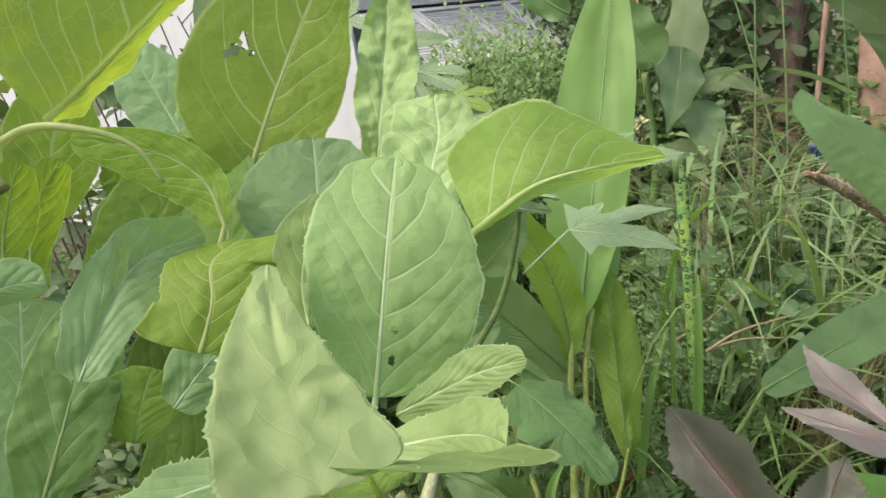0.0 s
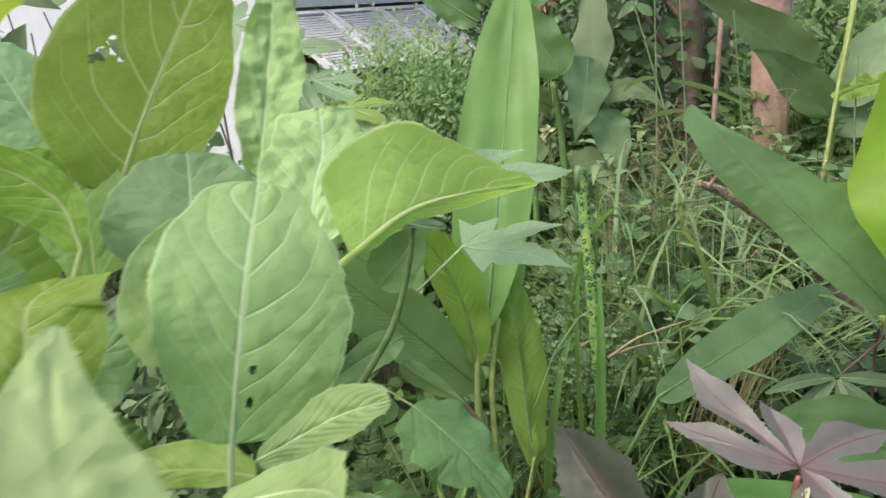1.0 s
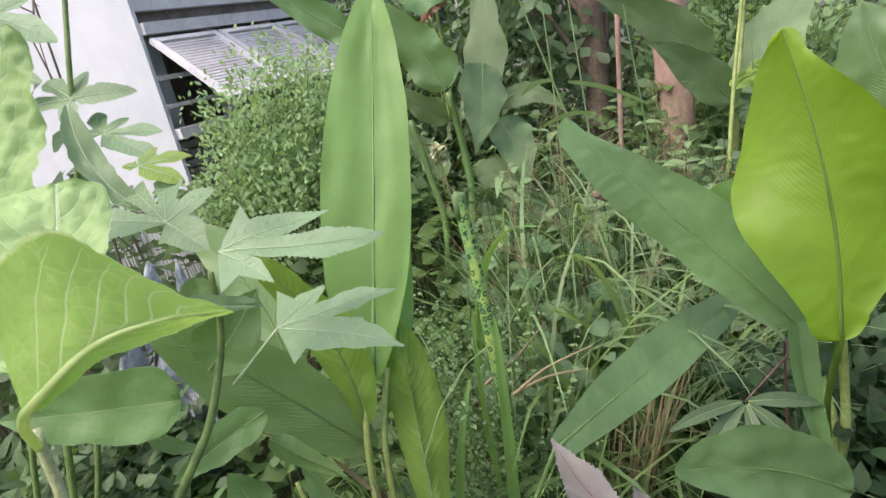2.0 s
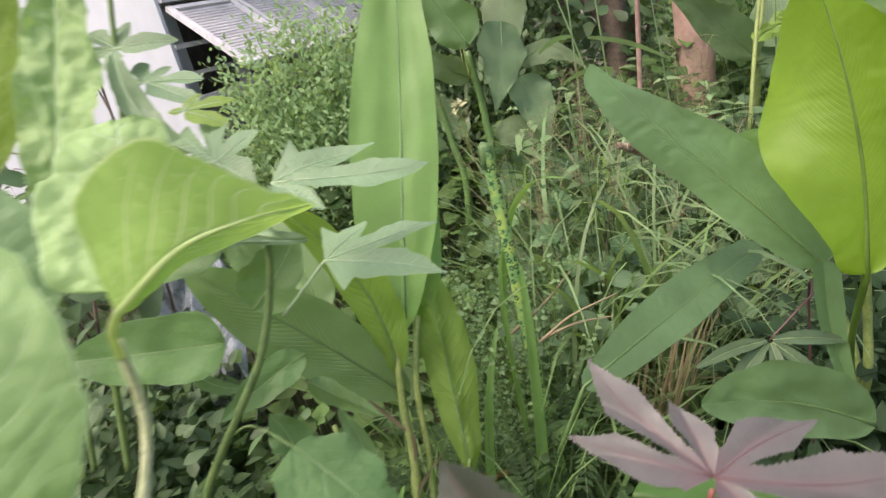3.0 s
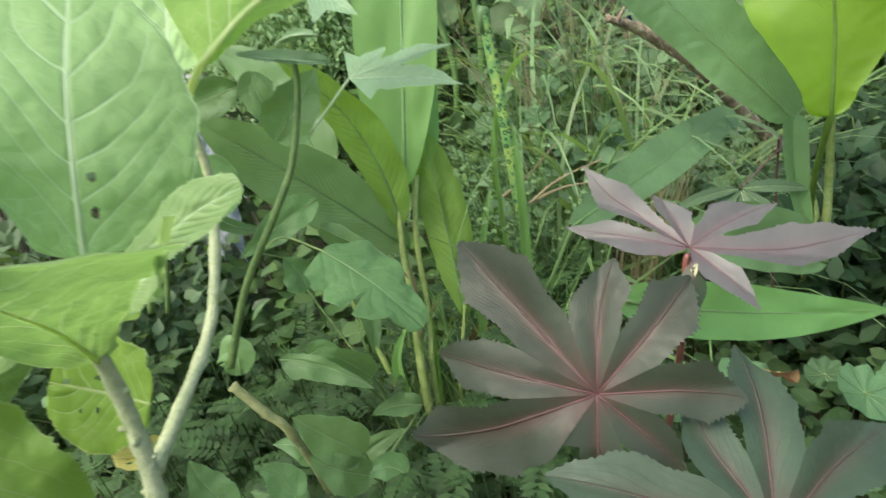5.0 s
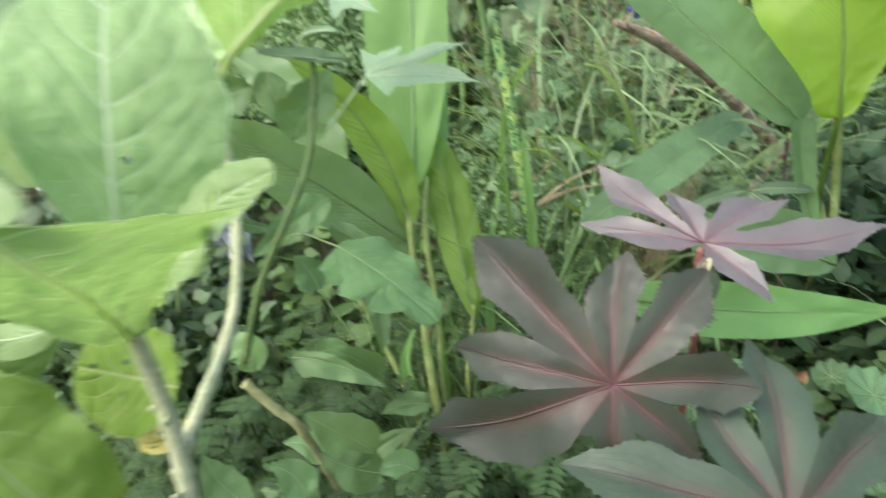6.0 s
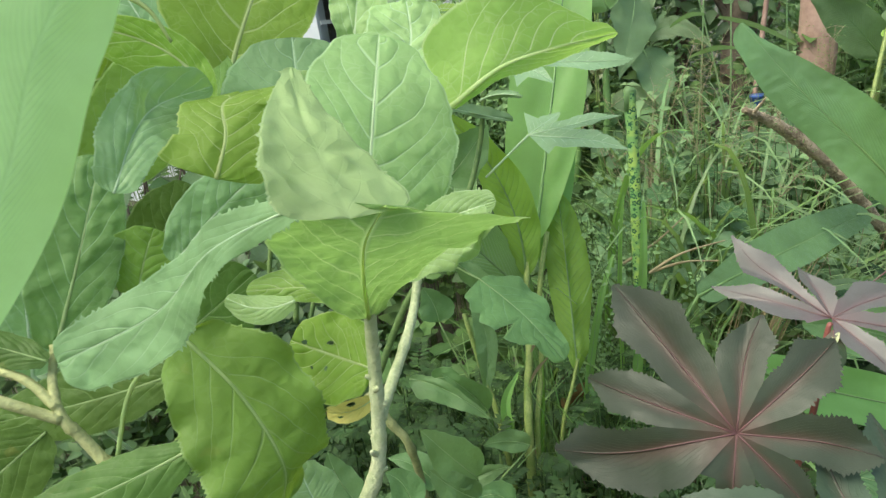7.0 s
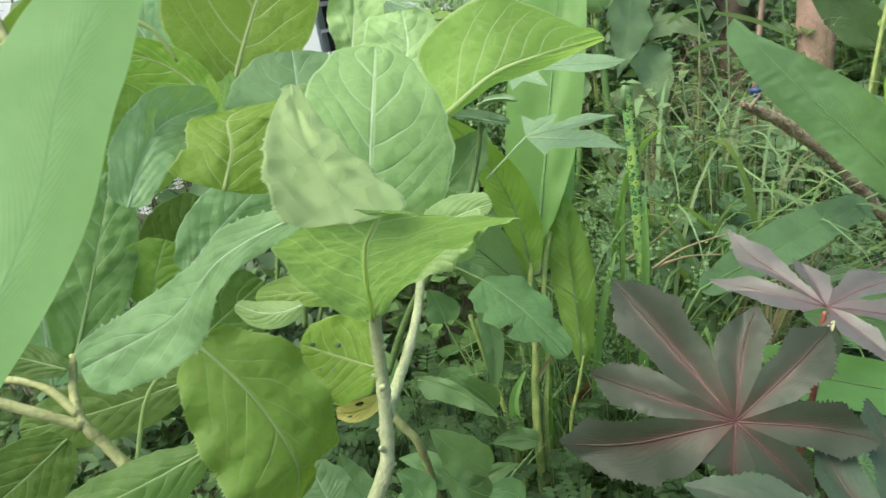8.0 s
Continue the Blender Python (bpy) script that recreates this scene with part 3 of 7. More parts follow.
def kale_blade(name, mat, parent, base, mid, tip, side, wl, wr, fl=0, fr=0, a=0.6, b=0.5, rib=None, rib_r=0.0025, lump=0.002, ruffle=0.0, waves=3.0, holes=(), stem=None, seed=0, cup=0.0):
    """A cabbage leaf given by three points of its midrib, two half widths and two folds."""
    spine = [bezier(base, mid, tip, k / 3) for k in range(4)]
    shape = [shape_of(u, a, b) for u in STATIONS]
    size = max(wl, wr)
    own = seed + int(abs(base[0]) * 9973) + int(abs(tip[2]) * 7919)
    return lamina(name, mat, parent, spine, side, 0, [wl * w for w in shape], [wr * w for w in shape], [fl + cup * 60] * 3, [fr + cup * 60] * 3, rib=rib, rib_r=rib_r * 0.85, lump=lump * 0.6, ruffle=ruffle * size, waves=waves, teeth=0.0009 if size > 0.02 else 0.0006, holes=holes, stem=stem, seed=own)


def palm(name, mat, parent, centre, ahead, normal, lobes, inner=0.42, power=1.0, blunt=0.8, fold=0.25, droop=0.15, teeth=0.0, bow=0.0, rib=None, rib_r=0.0018, twigs=True, seed=0, label="", stem=None):
    """A lobed leaf: lobes are (angle, length, half width); each is a toothed blade joined to its neighbours near the centre."""
    rnd = random.Random(seed + 5)
    c, nrm = Vector(centre), Vector(normal).normalized()
    ax = (Vector(ahead) - nrm * Vector(ahead).dot(nrm)).normalized()
    ay = nrm.cross(ax)
    big = max(l[1] for l in lobes)
    lobes = sorted(lobes)
    verts, uvs, faces = [], [], []

    def place(r, ang, off, length, half):
        d = ax * math.cos(ang) + ay * math.sin(ang)
        e = nrm.cross(d)
        q = c + d * r + e * off
        rr = math.hypot(r, off)
        lift = fold * abs(off) * (1.25 - 0.5 * min(1, abs(off) / half)) - droop * rr * rr / big
        lift += 0.07 * big * noise.noise(q * 16 + Vector((seed, 0, 0))) * min(1, rr / (inner * big))
        return q + nrm * lift

    steps, cols = (60 if teeth > 0.001 else 22), 5
    bows = [rnd.uniform(-1, 1) * bow for _ in lobes]
    for k, (deg, length, half) in enumerate(lobes):
        ang = radians(deg)
        after, before = lobes[(k + 1) % len(lobes)], lobes[k - 1]
        gaps = {1: radians(((after[0] - deg) % 360 or 360) / 2), -1: radians(((deg - before[0]) % 360 or 360) / 2)}
        webs = {1: inner * (length + min(after[1], 1.5 * length)) / 2, -1: inner * (length + min(before[1], 1.5 * length)) / 2}
        first = len(verts)
        for i in range(steps + 1):
            u = i / steps
            r = u * length
            w = half * shape_of(0.12 + 0.88 * u, 0.75 * power, blunt)
            for j in range(-cols, cols + 1):
                v = j / cols
                sg = 1 if j > 0 else -1
                web = webs[sg]
                room = r * math.tan(min(gaps[sg], 0.8))
                past = max(0.0, r / web - 1)
                own = w * (1 + 0.22 * noise.noise(Vector((r * 75, k * 3.1, sg * 2.3 + seed)))) if teeth else w
                wide = max(own, room) if r < web else own
                wide = min(wide, room * (1 - 0.3 * min(1, past * 2.5)))
                wide = max(wide, 0.0003) if 0 < i < steps else 0.0
                off = wide * v
                if teeth and abs(j) == cols and past > 0.12 and i < steps:
                    off += math.copysign(teeth * (0.25 + 1.0 * rnd.random()), v) * min(1, past * 3) if i % 2 else 0
                off += bows[k] * length * max(0.0, u - inner) ** 2
                verts.append(place(r, ang, off, length, half))
                uvs.append((u, v / 2 + 0.5))
        row = 2 * cols + 1
        for i in range(steps):
            for j in range(row - 1):
                o = first + i * row + j
                faces.append((o, o + 1, o + row + 1, o + row))
    leaf = part(name, mesh_of(name, verts, faces, mat, uvs=uvs), parent, label)
    if rib:
        vv, ff = [], []
        for n, (deg, length, half) in enumerate(lobes):
            pts = [place(length * k / 8, radians(deg), bows[n] * length * max(0.0, k / 8 - inner) ** 2, length, half) + nrm * 0.0004 for k in range(9)]
            v, f = tube(pts, [rib_r * (1 - 0.95 * (k / 8) ** 0.6) for k in range(9)], 5)
            ff += [tuple(x + len(vv) for x in q) for q in f]
            vv += v
            for k in range(1, 8 if twigs else 1):
                for sg in (-1, 1):
                    r0 = length * (0.10 * k + 0.02 * rnd.random())
                    wide = half * shape_of(0.12 + 0.88 * min(0.97, r0 / length + 0.1), 0.75 * power, blunt) * 0.85
                    pts = [place(r0 + wide * 0.9 * q, radians(deg), sg * wide * q, length, half) + nrm * 0.0001 for q in (0.0, 0.35, 0.7, 1.0)]
                    v, f = tube(pts, [rib_r * 0.2, rib_r * 0.17, rib_r * 0.13, rib_r * 0.08], 4)
                    ff += [tuple(x + len(vv) for x in q) for q in f]
                    vv += v
        part("venation", mesh_of("venation", vv, ff, rib), leaf)
        if stem:
            v, f = tube(smooth_line([*stem, c], 6), [rib_r * 1.5] * (6 * len(stem) + 1), 7)
            part("petiole", mesh_of("petiole", v, f, rib), leaf)
    return leaf


def box(lo, hi, m=None):
    v = [Vector((x, y, z)) for x in (lo[0], hi[0]) for y in (lo[1], hi[1]) for z in (lo[2], hi[2])]
    if m:
        v = [m @ p for p in v]
    return v, [(0, 1, 3, 2), (4, 6, 7, 5), (0, 4, 5, 1), (2, 3, 7, 6), (0, 2, 6, 4), (1, 5, 7, 3)]


class Heap:
    """Many small pieces joined into one mesh."""

    def __init__(self):
        self.v, self.f, self.uv = [], [], []

    def strip(self, pts, sides, widths):
        o = len(self.v)
        n = len(pts) - 1
        for i, (p, s, w) in enumerate(zip(pts, sides, widths)):
            self.v += [p - s * w, p, p + s * w]
            self.uv += [(i / n, 0.02), (i / n, 0.5), (i / n, 0.98)]
        for i in range(n):
            b = o + 3 * i
            self.f += [(b, b + 1, b + 4, b + 3), (b + 1, b + 2, b + 5, b + 4)]

    def grass(self, at, az, length, lean, width, rise=0.9, n=6, late=0.0):
        d = Vector((math.cos(az), math.sin(az), 0))
        s = Vector((-d.y, d.x, 0))
        pts, ws = [], []
        p, tilt = Vector(at), math.pi / 2 - 0.12 * (1 - rise) * 6
        for i in range(n + 1):
            pts.append(p.copy())
            ws.append(width * (1 - (i / n) ** 2.2) + 0.0003)
            p = p + (d * math.cos(tilt) + Vector((0, 0, math.sin(tilt)))) * (length / n)
            tilt -= lean / n * (1 + late * (2.0 * i / n - 1))
        twist = [(s * math.cos(0.5 * i / n) + Vector((0, 0, 0.5 * math.sin(0.8 * i / n)))).normalized() for i in range(n + 1)]
        self.strip(pts, twist, ws)

    def leaf(self, at, way, normal, length, half, fold=0.25, bend=0.2, heart=False):
        way = Vector(way).normalized()
        s = way.cross(Vector(normal)).normalized()
        n = s.cross(way)
        us = (0.0, 0.12, 0.35, 0.65, 1.0)
        ws = (0.55, 0.95, 1.0, 0.62, 0.02) if heart else (0.05, 0.5, 1.0, 0.7, 0.02)
        o = len(self.v)
        for u, w in zip(us, ws):
            c = Vector(at) + way * (u * length) - n * (bend * length * u * u)
            back = way * (-0.18 * length if heart and u == 0 else 0)
            self.v += [c - s * (half * w) + n * (fold * half * w) + back, c, c + s * (half * w) + n * (fold * half * w) + back]
            self.uv += [(u, 0.02), (u, 0.5), (u, 0.98)]
        for i in range(4):
            b = o + 3 * i
            self.f += [(b, b + 1, b + 4, b + 3), (b + 1, b + 2, b + 5, b + 4)]

    def rod(self, pts, r0, r1, sides=5):
        n = len(pts) - 1
        v, f = tube(pts, [r0 + (r1 - r0) * i / n for i in range(n + 1)], sides, cap=False)
        o = len(self.v)
        self.v += v
        self.uv += [(i // sides / n, 0.5) for i in range(len(v))]
        self.f += [tuple(x + o for x in q) for q in f]

    def mesh(self, name, mat):
        return mesh_of(name, self.v, self.f, mat, uvs=self.uv)


def rand_way(rnd, up=0.3):
    a = rnd.random() * 2 * math.pi
    return Vector((math.cos(a), math.sin(a), up * (rnd.random() * 2 - 0.6)))


def lift_of(x, y):
    """The ground's gentle unevenness."""
    return 0.03 * noise.noise(Vector((x * 0.8, y * 0.8, 0.3))) + 0.012 * noise.noise(Vector((x * 3, y * 3, 1.3)))


# ---- the ground and the house ----
gv, gf = [], []
coords = [-300, -120, -50, -20, -10, -6] + [-4 + 0.2 * i for i in range(51)] + [8, 12, 20, 50, 120, 300]
for gy in coords:
    for gx in coords:
        gv.append((gx, gy, lift_of(gx, gy) if abs(gx) < 7 and abs(gy) < 7 else 0.0))
ng = len(coords)
for i in range(ng - 1):
    for j in range(ng - 1):
        gf.append((i * ng + j, i * ng + j + 1, (i + 1) * ng + j + 1, (i + 1) * ng + j))
ground = tagged(new("ground", mesh_of("ground", gv, gf, SOIL)), "dark garden soil with litter under the weeds", "ground", kind="structure")

# house: a white wall ends at a corner; round it a lean-to with propped louvre shutters
CORNER, ALONG, OUT = Vector((-0.48, 2.8, 0)), Vector((0.65, 0.76, 0)).normalized(), Vector((0.76, -0.65, 0)).normalized()
HM = Matrix(((ALONG.x, OUT.x, 0, CORNER.x), (ALONG.y, OUT.y, 0, CORNER.y), (0, 0, 1, 0), (0, 0, 0, 1)))
house = thing("house", None, "white rendered house with a grey louvred lean-to round its corner", "house")


def house_box(name, lo, hi, mat, parent=None, label=""):
    v, f = box(lo, hi, HM)
    f = [tuple(reversed(q)) for q in f]
    me = mesh_of(name, v, f, mat, smooth=False)
    return part(name, me, parent or house, label)


house_box("white_wall", (-0.012, -6.0, 0.0), (0.15, -0.13, 2.7), WHITE_WALL)
house_box("corner_board", (-0.014, -0.13, 0.0), (0.002, 0.0, 2.7), WHITE_WALL)
house_box("back_wall", (0.0, -0.62, 0.0), (3.2, -0.5, 2.3), DARK_WOOD)
house_box("roof", (-0.2, -6.1, 2.7), (3.4, 0.25, 2.8), GREY_FRAME)
house_box("wall_plate", (0.004, -0.06, 1.262), (3.0, 0.02, 1.306), GREY_FRAME)
house_box("sill", (0.004, -0.07, 0.860), (3.0, 0.03, 0.900), GREY_FRAME)
house_box("rail", (0.004, -0.02, 1.090), (3.0, 0.004, 1.108), GREY_FRAME)
house_box("rail", (0.004, -0.02, 0.982), (3.0, 0.004, 0.998), GREY_FRAME)
for k in range(9):
    house_box("post", (0.305 + 0.345 * k, -0.055, 0.0), (0.345 + 0.345 * k, -0.012, 1.262), GREY_FRAME)
for k in range(22):
    z = 0.845 - 0.038 * k
    house_box("siding_board", (0.006, -0.045 + 0.004 * (k % 2), z - 0.03), (3.0, -0.012, z), DARK_WOOD)
house_box("fascia", (0.006, -0.05, 1.352), (3.0, -0.01, 1.47), GREY_FRAME)
house_box("upper_wall", (0.006, -0.09, 1.31), (3.0, -0.055, 2.7), DARK_WOOD)
for k in range(26):
    house_box("upper_board", (0.010 + 0.115 * k, -0.05, 1.474), (0.118 + 0.115 * k, -0.018, 2.69), WHITE_WALL)
for k in range(5):
    s0 = 0.012 + 0.335 * k
    sh = part("shutter", mesh_of("shutter", *box((s0, 0, -0.008), (s0 + 0.024, 0.43, 0.012), HM @ Matrix.Translation((0, 0.012, 1.238)) @ pose(0, 0, 0, -38)), GREY_FRAME, smooth=False), house, "propped grey louvre shutter")
    tilt = HM @ Matrix.Translation((0, 0.012, 1.238)) @ pose(0, 0, 0, -38)
    for lo, hi in (((s0 + 0.301, 0, -0.008), (s0 + 0.325, 0.43, 0.012)), ((s0 + 0.024, 0, -0.008), (s0 + 0.301, 0.024, 0.012)), ((s0 + 0.024, 0.406, -0.008), (s0 + 0.301, 0.43, 0.012)), ((s0 + 0.15, 0.024, -0.012), (s0 + 0.175, 0.406, -0.004))):
        part("frame_bar", mesh_of("frame_bar", *box(lo, hi, tilt), GREY_FRAME, smooth=False), sh)
    for n in range(20):
        y = 0.03 + 0.0188 * n
        part("louvre", mesh_of("louvre", *box((s0 + 0.024, y, -0.003), (s0 + 0.301, y + 0.0135, 0.002), tilt @ Matrix.Translation((0, 0, 0)) ), LATH, smooth=False), sh)


# ---- the tall broad-leaved kale by the path ----

kale = thing("kale_plant", None, "tall broad-leaved kale with pale knobbly stalk and toothed light green leaves", "kale")
stalk("stem", kale, STEM_PALE, [(-0.086, 0.236, 0.660), (-0.068, 0.244, 0.692), (-0.062, 0.252, 0.727), (-0.058, 0.256, 0.768), (-0.052, 0.248, 0.819)], 0.0054, 0.0038, nodes=5, seed=3)
stalk("leaf_scar", kale, STEM_PALE, [(-0.068, 0.244, 0.692), (-0.064, 0.244, 0.692), (-0.061, 0.245, 0.692)], 0.0028, 0.0012, seed=20)
stalk("leaf_scar", kale, STEM_PALE, [(-0.063, 0.249, 0.714), (-0.067, 0.249, 0.716), (-0.069, 0.249, 0.718)], 0.0028, 0.0012, seed=21)
stalk("leaf_scar", kale, STEM_PALE, [(-0.061, 0.254, 0.732), (-0.058, 0.253, 0.734), (-0.055, 0.252, 0.735)], 0.0028, 0.0012, seed=22)
stalk("leaf_scar", kale, STEM_PALE, [(-0.059, 0.256, 0.752), (-0.062, 0.254, 0.754), (-0.065, 0.253, 0.756)], 0.0028, 0.0012, seed=23)
stalk("leaf_scar", kale, STEM_PALE, [(-0.066, 0.247, 0.702), (-0.067, 0.240, 0.708), (-0.067, 0.235, 0.713)], 0.0028, 0.0012, seed=24)
stalk("leaf_scar", kale, STEM_PALE, [(-0.057, 0.258, 0.772), (-0.054, 0.255, 0.774), (-0.052, 0.253, 0.776)], 0.0028, 0.0012, seed=25)
stalk("leaf_scar", kale, STEM_PALE, [(-0.061, 0.255, 0.744), (-0.059, 0.248, 0.749), (-0.057, 0.244, 0.752)], 0.0028, 0.0012, seed=26)
stalk("side_stem", kale, STEM_PALE, [(-0.062, 0.256, 0.723), (-0.054, 0.295, 0.728), (-0.044, 0.352, 0.735), (-0.036, 0.387, 0.756), (-0.025, 0.430, 0.805), (-0.022, 0.435, 0.860)], 0.0044, 0.0030, nodes=3, seed=4)
lamina("leaf", KALE, kale, [(-0.055, 0.284, 0.834), (-0.045, 0.297, 0.876), (-0.037, 0.320, 0.915), (-0.031, 0.359, 0.951)], (0.930, 0.206, -0.305), 9, (0.021, 0.035, 0.044, 0.043, 0.031), (0.038, 0.053, 0.056, 0.047, 0.030), (0, 5, -3), (-2, -2, -1), rib=KALE_RIB, rib_r=0.0017, holes=((0.28, 0.14, 0.04), (0.15, 0.17, 0.055)), stem=[(-0.064, 0.282, 0.785), (-0.060, 0.282, 0.812)], seed=1)
lamina("leaf", KALE_MINT, kale, [(-0.029, 0.469, 0.880), (-0.024, 0.497, 0.917), (-0.016, 0.528, 0.943), (-0.017, 0.560, 0.974)], (0.979, 0.064, -0.193), -2, (0.036, 0.042, 0.046, 0.041, 0.037), (0.020, 0.027, 0.031, 0.032, 0.030), (2, 7, 0), (5, 4, -1), rib=KALE_RIB, rib_r=0.0020, puff=0.0010, lump=0.0028, ruffle=0.003, seed=2)
lamina("leaf", KALE_LIME, kale, [(0.009, 0.382, 0.893), (0.048, 0.376, 0.917), (0.085, 0.363, 0.926), (0.121, 0.334, 0.932)], (0.249, -0.242, -0.938), -15, (0.055, 0.057, 0.049, 0.034, 0.012), (0.006, 0.009, 0.013, 0.012, 0.005), (-16, 12, 31), (-62, -46, -54), rib=RIB_LIME, rib_r=0.0024, stem=[(-0.024, 0.436, 0.848), (-0.010, 0.408, 0.874)], seed=3)
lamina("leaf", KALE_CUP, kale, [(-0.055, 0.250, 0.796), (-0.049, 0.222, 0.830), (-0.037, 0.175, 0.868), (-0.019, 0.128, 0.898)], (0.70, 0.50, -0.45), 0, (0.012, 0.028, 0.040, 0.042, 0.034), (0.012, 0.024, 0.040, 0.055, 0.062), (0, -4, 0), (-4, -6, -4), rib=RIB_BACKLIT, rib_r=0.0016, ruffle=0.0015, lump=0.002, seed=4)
lamina("leaf", KALE_FLAP, kale, [(-0.031, 0.120, 0.897), (-0.040, 0.138, 0.913), (-0.049, 0.159, 0.930), (-0.053, 0.178, 0.947)], (0.86, 0.46, -0.22), 0, (0.026, 0.026, 0.020, 0.012, 0.005), (0.027, 0.024, 0.017, 0.010, 0.004), (6, 8, 4), (-2, -2, 0), pairs=4, puff=0.0, lump=0.0022, teeth=0.0010, seed=5)
lamina("leaf", KALE_SEA, kale, [(-0.043, 0.124, 0.905), (-0.089, 0.137, 0.887), (-0.127, 0.155, 0.857), (-0.180, 0.160, 0.837)], (-0.324, 0.299, 0.897), 7, (0.005, 0.008, 0.014, 0.020, 0.018), (0.006, 0.010, 0.013, 0.016, 0.012), (9, 11, 6), (-20, -24, -9), rib=RIB_BLUE, rib_r=0.0006, pairs=6, puff=0.0002, lump=0.0016, ruffle=0.002, teeth=0.0016, seed=6)
lamina("leaf", KALE, kale, [(-0.046, 0.287, 0.820), (-0.020, 0.285, 0.832), (0.004, 0.281, 0.843), (0.029, 0.273, 0.851)], (0.250, -0.460, -0.852), -1, (0.006, 0.009, 0.013, 0.013, 0.009), (0.007, 0.010, 0.011, 0.011, 0.005), (-10, -7, -7), (5, 7, 7), rib=KALE_RIB, rib_r=0.0011, pairs=6, puff=0.0007, lump=0.0018, teeth=0.0014, seed=7)
lamina("leaf", KALE_MINT, kale, [(-0.057, 0.254, 0.820), (-0.018, 0.240, 0.833), (0.005, 0.212, 0.850), (0.017, 0.178, 0.867)], (-0.171, -0.653, -0.738), -5, (0.009, 0.013, 0.017, 0.016, 0.012), (0.009, 0.011, 0.013, 0.014, 0.011), (-13, -7, -7), (5, 7, 4), rib=KALE_RIB, rib_r=0.0010, lump=0.0018, ruffle=0.001, seed=8)
lamina("leaf", KALE_BLUE, kale, [(-0.157, 0.208, 0.900), (-0.155, 0.242, 0.923), (-0.152, 0.274, 0.933), (-0.124, 0.285, 0.938)], (0.641, 0.167, -0.749), -10, (0.013, 0.017, 0.018, 0.019, 0.014), (0.011, 0.016, 0.020, 0.014, 0.006), (8, 20, 10), (22, 12, 3), rib=RIB_BLUE, rib_r=0.0006, lump=0.002, seed=9)
lamina("leaf", KALE_BLUE, kale, [(-0.368, 0.379, 0.722), (-0.363, 0.397, 0.782), (-0.360, 0.412, 0.833), (-0.354, 0.425, 0.880)], (0.83, 0.55, -0.05), 10, (0.026, 0.034, 0.036, 0.036, 0.032), (0.026, 0.034, 0.036, 0.036, 0.032), (8, 4, 0), (8, 4, -6), rib=RIB_BLUE, rib_r=0.0016, ruffle=0.002, stem=[(-0.330, 0.420, 0.600)], seed=44)
lamina("leaf", KALE_OLD, kale, [(-0.116, 0.233, 0.895), (-0.110, 0.245, 0.914), (-0.112, 0.259, 0.929), (-0.108, 0.284, 0.932)], (0.924, 0.193, -0.329), 15, (0.030, 0.026, 0.023, 0.022, 0.019), (0.024, 0.029, 0.031, 0.030, 0.027), (-3, -14, -14), (3, 7, 22), rib=RIB_OLD, rib_r=0.0013, seed=10)
kale_blade("leaf", KALE, kale, (-0.104, 0.347, 0.854), (-0.103, 0.362, 0.893), (-0.080, 0.377, 0.931), (0.926, 0.151, -0.346), 0.023, 0.018, 0, 0, rib=KALE_RIB, a=0.5, b=0.5, rib_r=0.0014)
kale_blade("leaf", KALE_BLUE, kale, (-0.197, 0.328, 0.820), (-0.166, 0.346, 0.848), (-0.126, 0.364, 0.874), (0.599, 0.022, -0.800), 0.025, 0.028, 0, 0, rib=RIB_BLUE, a=0.5, b=0.5, rib_r=0.001275, lump=0.004)
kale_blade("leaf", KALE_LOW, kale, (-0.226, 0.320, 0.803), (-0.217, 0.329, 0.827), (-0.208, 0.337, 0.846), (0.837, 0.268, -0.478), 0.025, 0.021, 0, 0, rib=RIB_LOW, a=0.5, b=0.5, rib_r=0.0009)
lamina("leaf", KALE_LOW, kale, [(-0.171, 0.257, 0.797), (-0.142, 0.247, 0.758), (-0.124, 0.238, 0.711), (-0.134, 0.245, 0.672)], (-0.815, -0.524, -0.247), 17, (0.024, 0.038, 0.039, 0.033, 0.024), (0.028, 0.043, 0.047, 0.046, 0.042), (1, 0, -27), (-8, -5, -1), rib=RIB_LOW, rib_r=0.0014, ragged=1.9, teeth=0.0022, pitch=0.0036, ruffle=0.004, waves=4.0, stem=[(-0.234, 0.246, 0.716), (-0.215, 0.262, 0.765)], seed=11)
kale_blade("leaf", KALE_OLD, kale, (-0.068, 0.297, 0.735), (-0.097, 0.317, 0.738), (-0.130, 0.329, 0.749), (0.432, 0.489, 0.758), 0.035, 0.032, 0, 0, rib=RIB_OLD, a=0.42, b=0.42, rib_r=0.0012, holes=((0.86, 0.1, 0.08), (0.6, 0.25, 0.07), (0.55, -0.3, 0.05), (0.7, -0.4, 0.04)), ruffle=0.06)
kale_blade("leaf", KALE_YELLOW, kale, (-0.072, 0.298, 0.710), (-0.091, 0.303, 0.699), (-0.111, 0.311, 0.695), (-0.170, 0.498, 0.850), 0.008, 0.009, 10, 25, rib=KALE_RIB, a=0.4, b=0.4, rib_r=0.001, holes=((0.4, 0.6, 0.2), (0.7, -0.4, 0.12)))
kale_blade("leaf", KALE, kale, (-0.112, 0.303, 0.791), (-0.136, 0.301, 0.790), (-0.158, 0.303, 0.800), (0.165, 0.420, 0.892), 0.011, 0.010, 0, -30, rib=KALE_RIB, a=0.5, b=0.5, rib_r=0.0012)
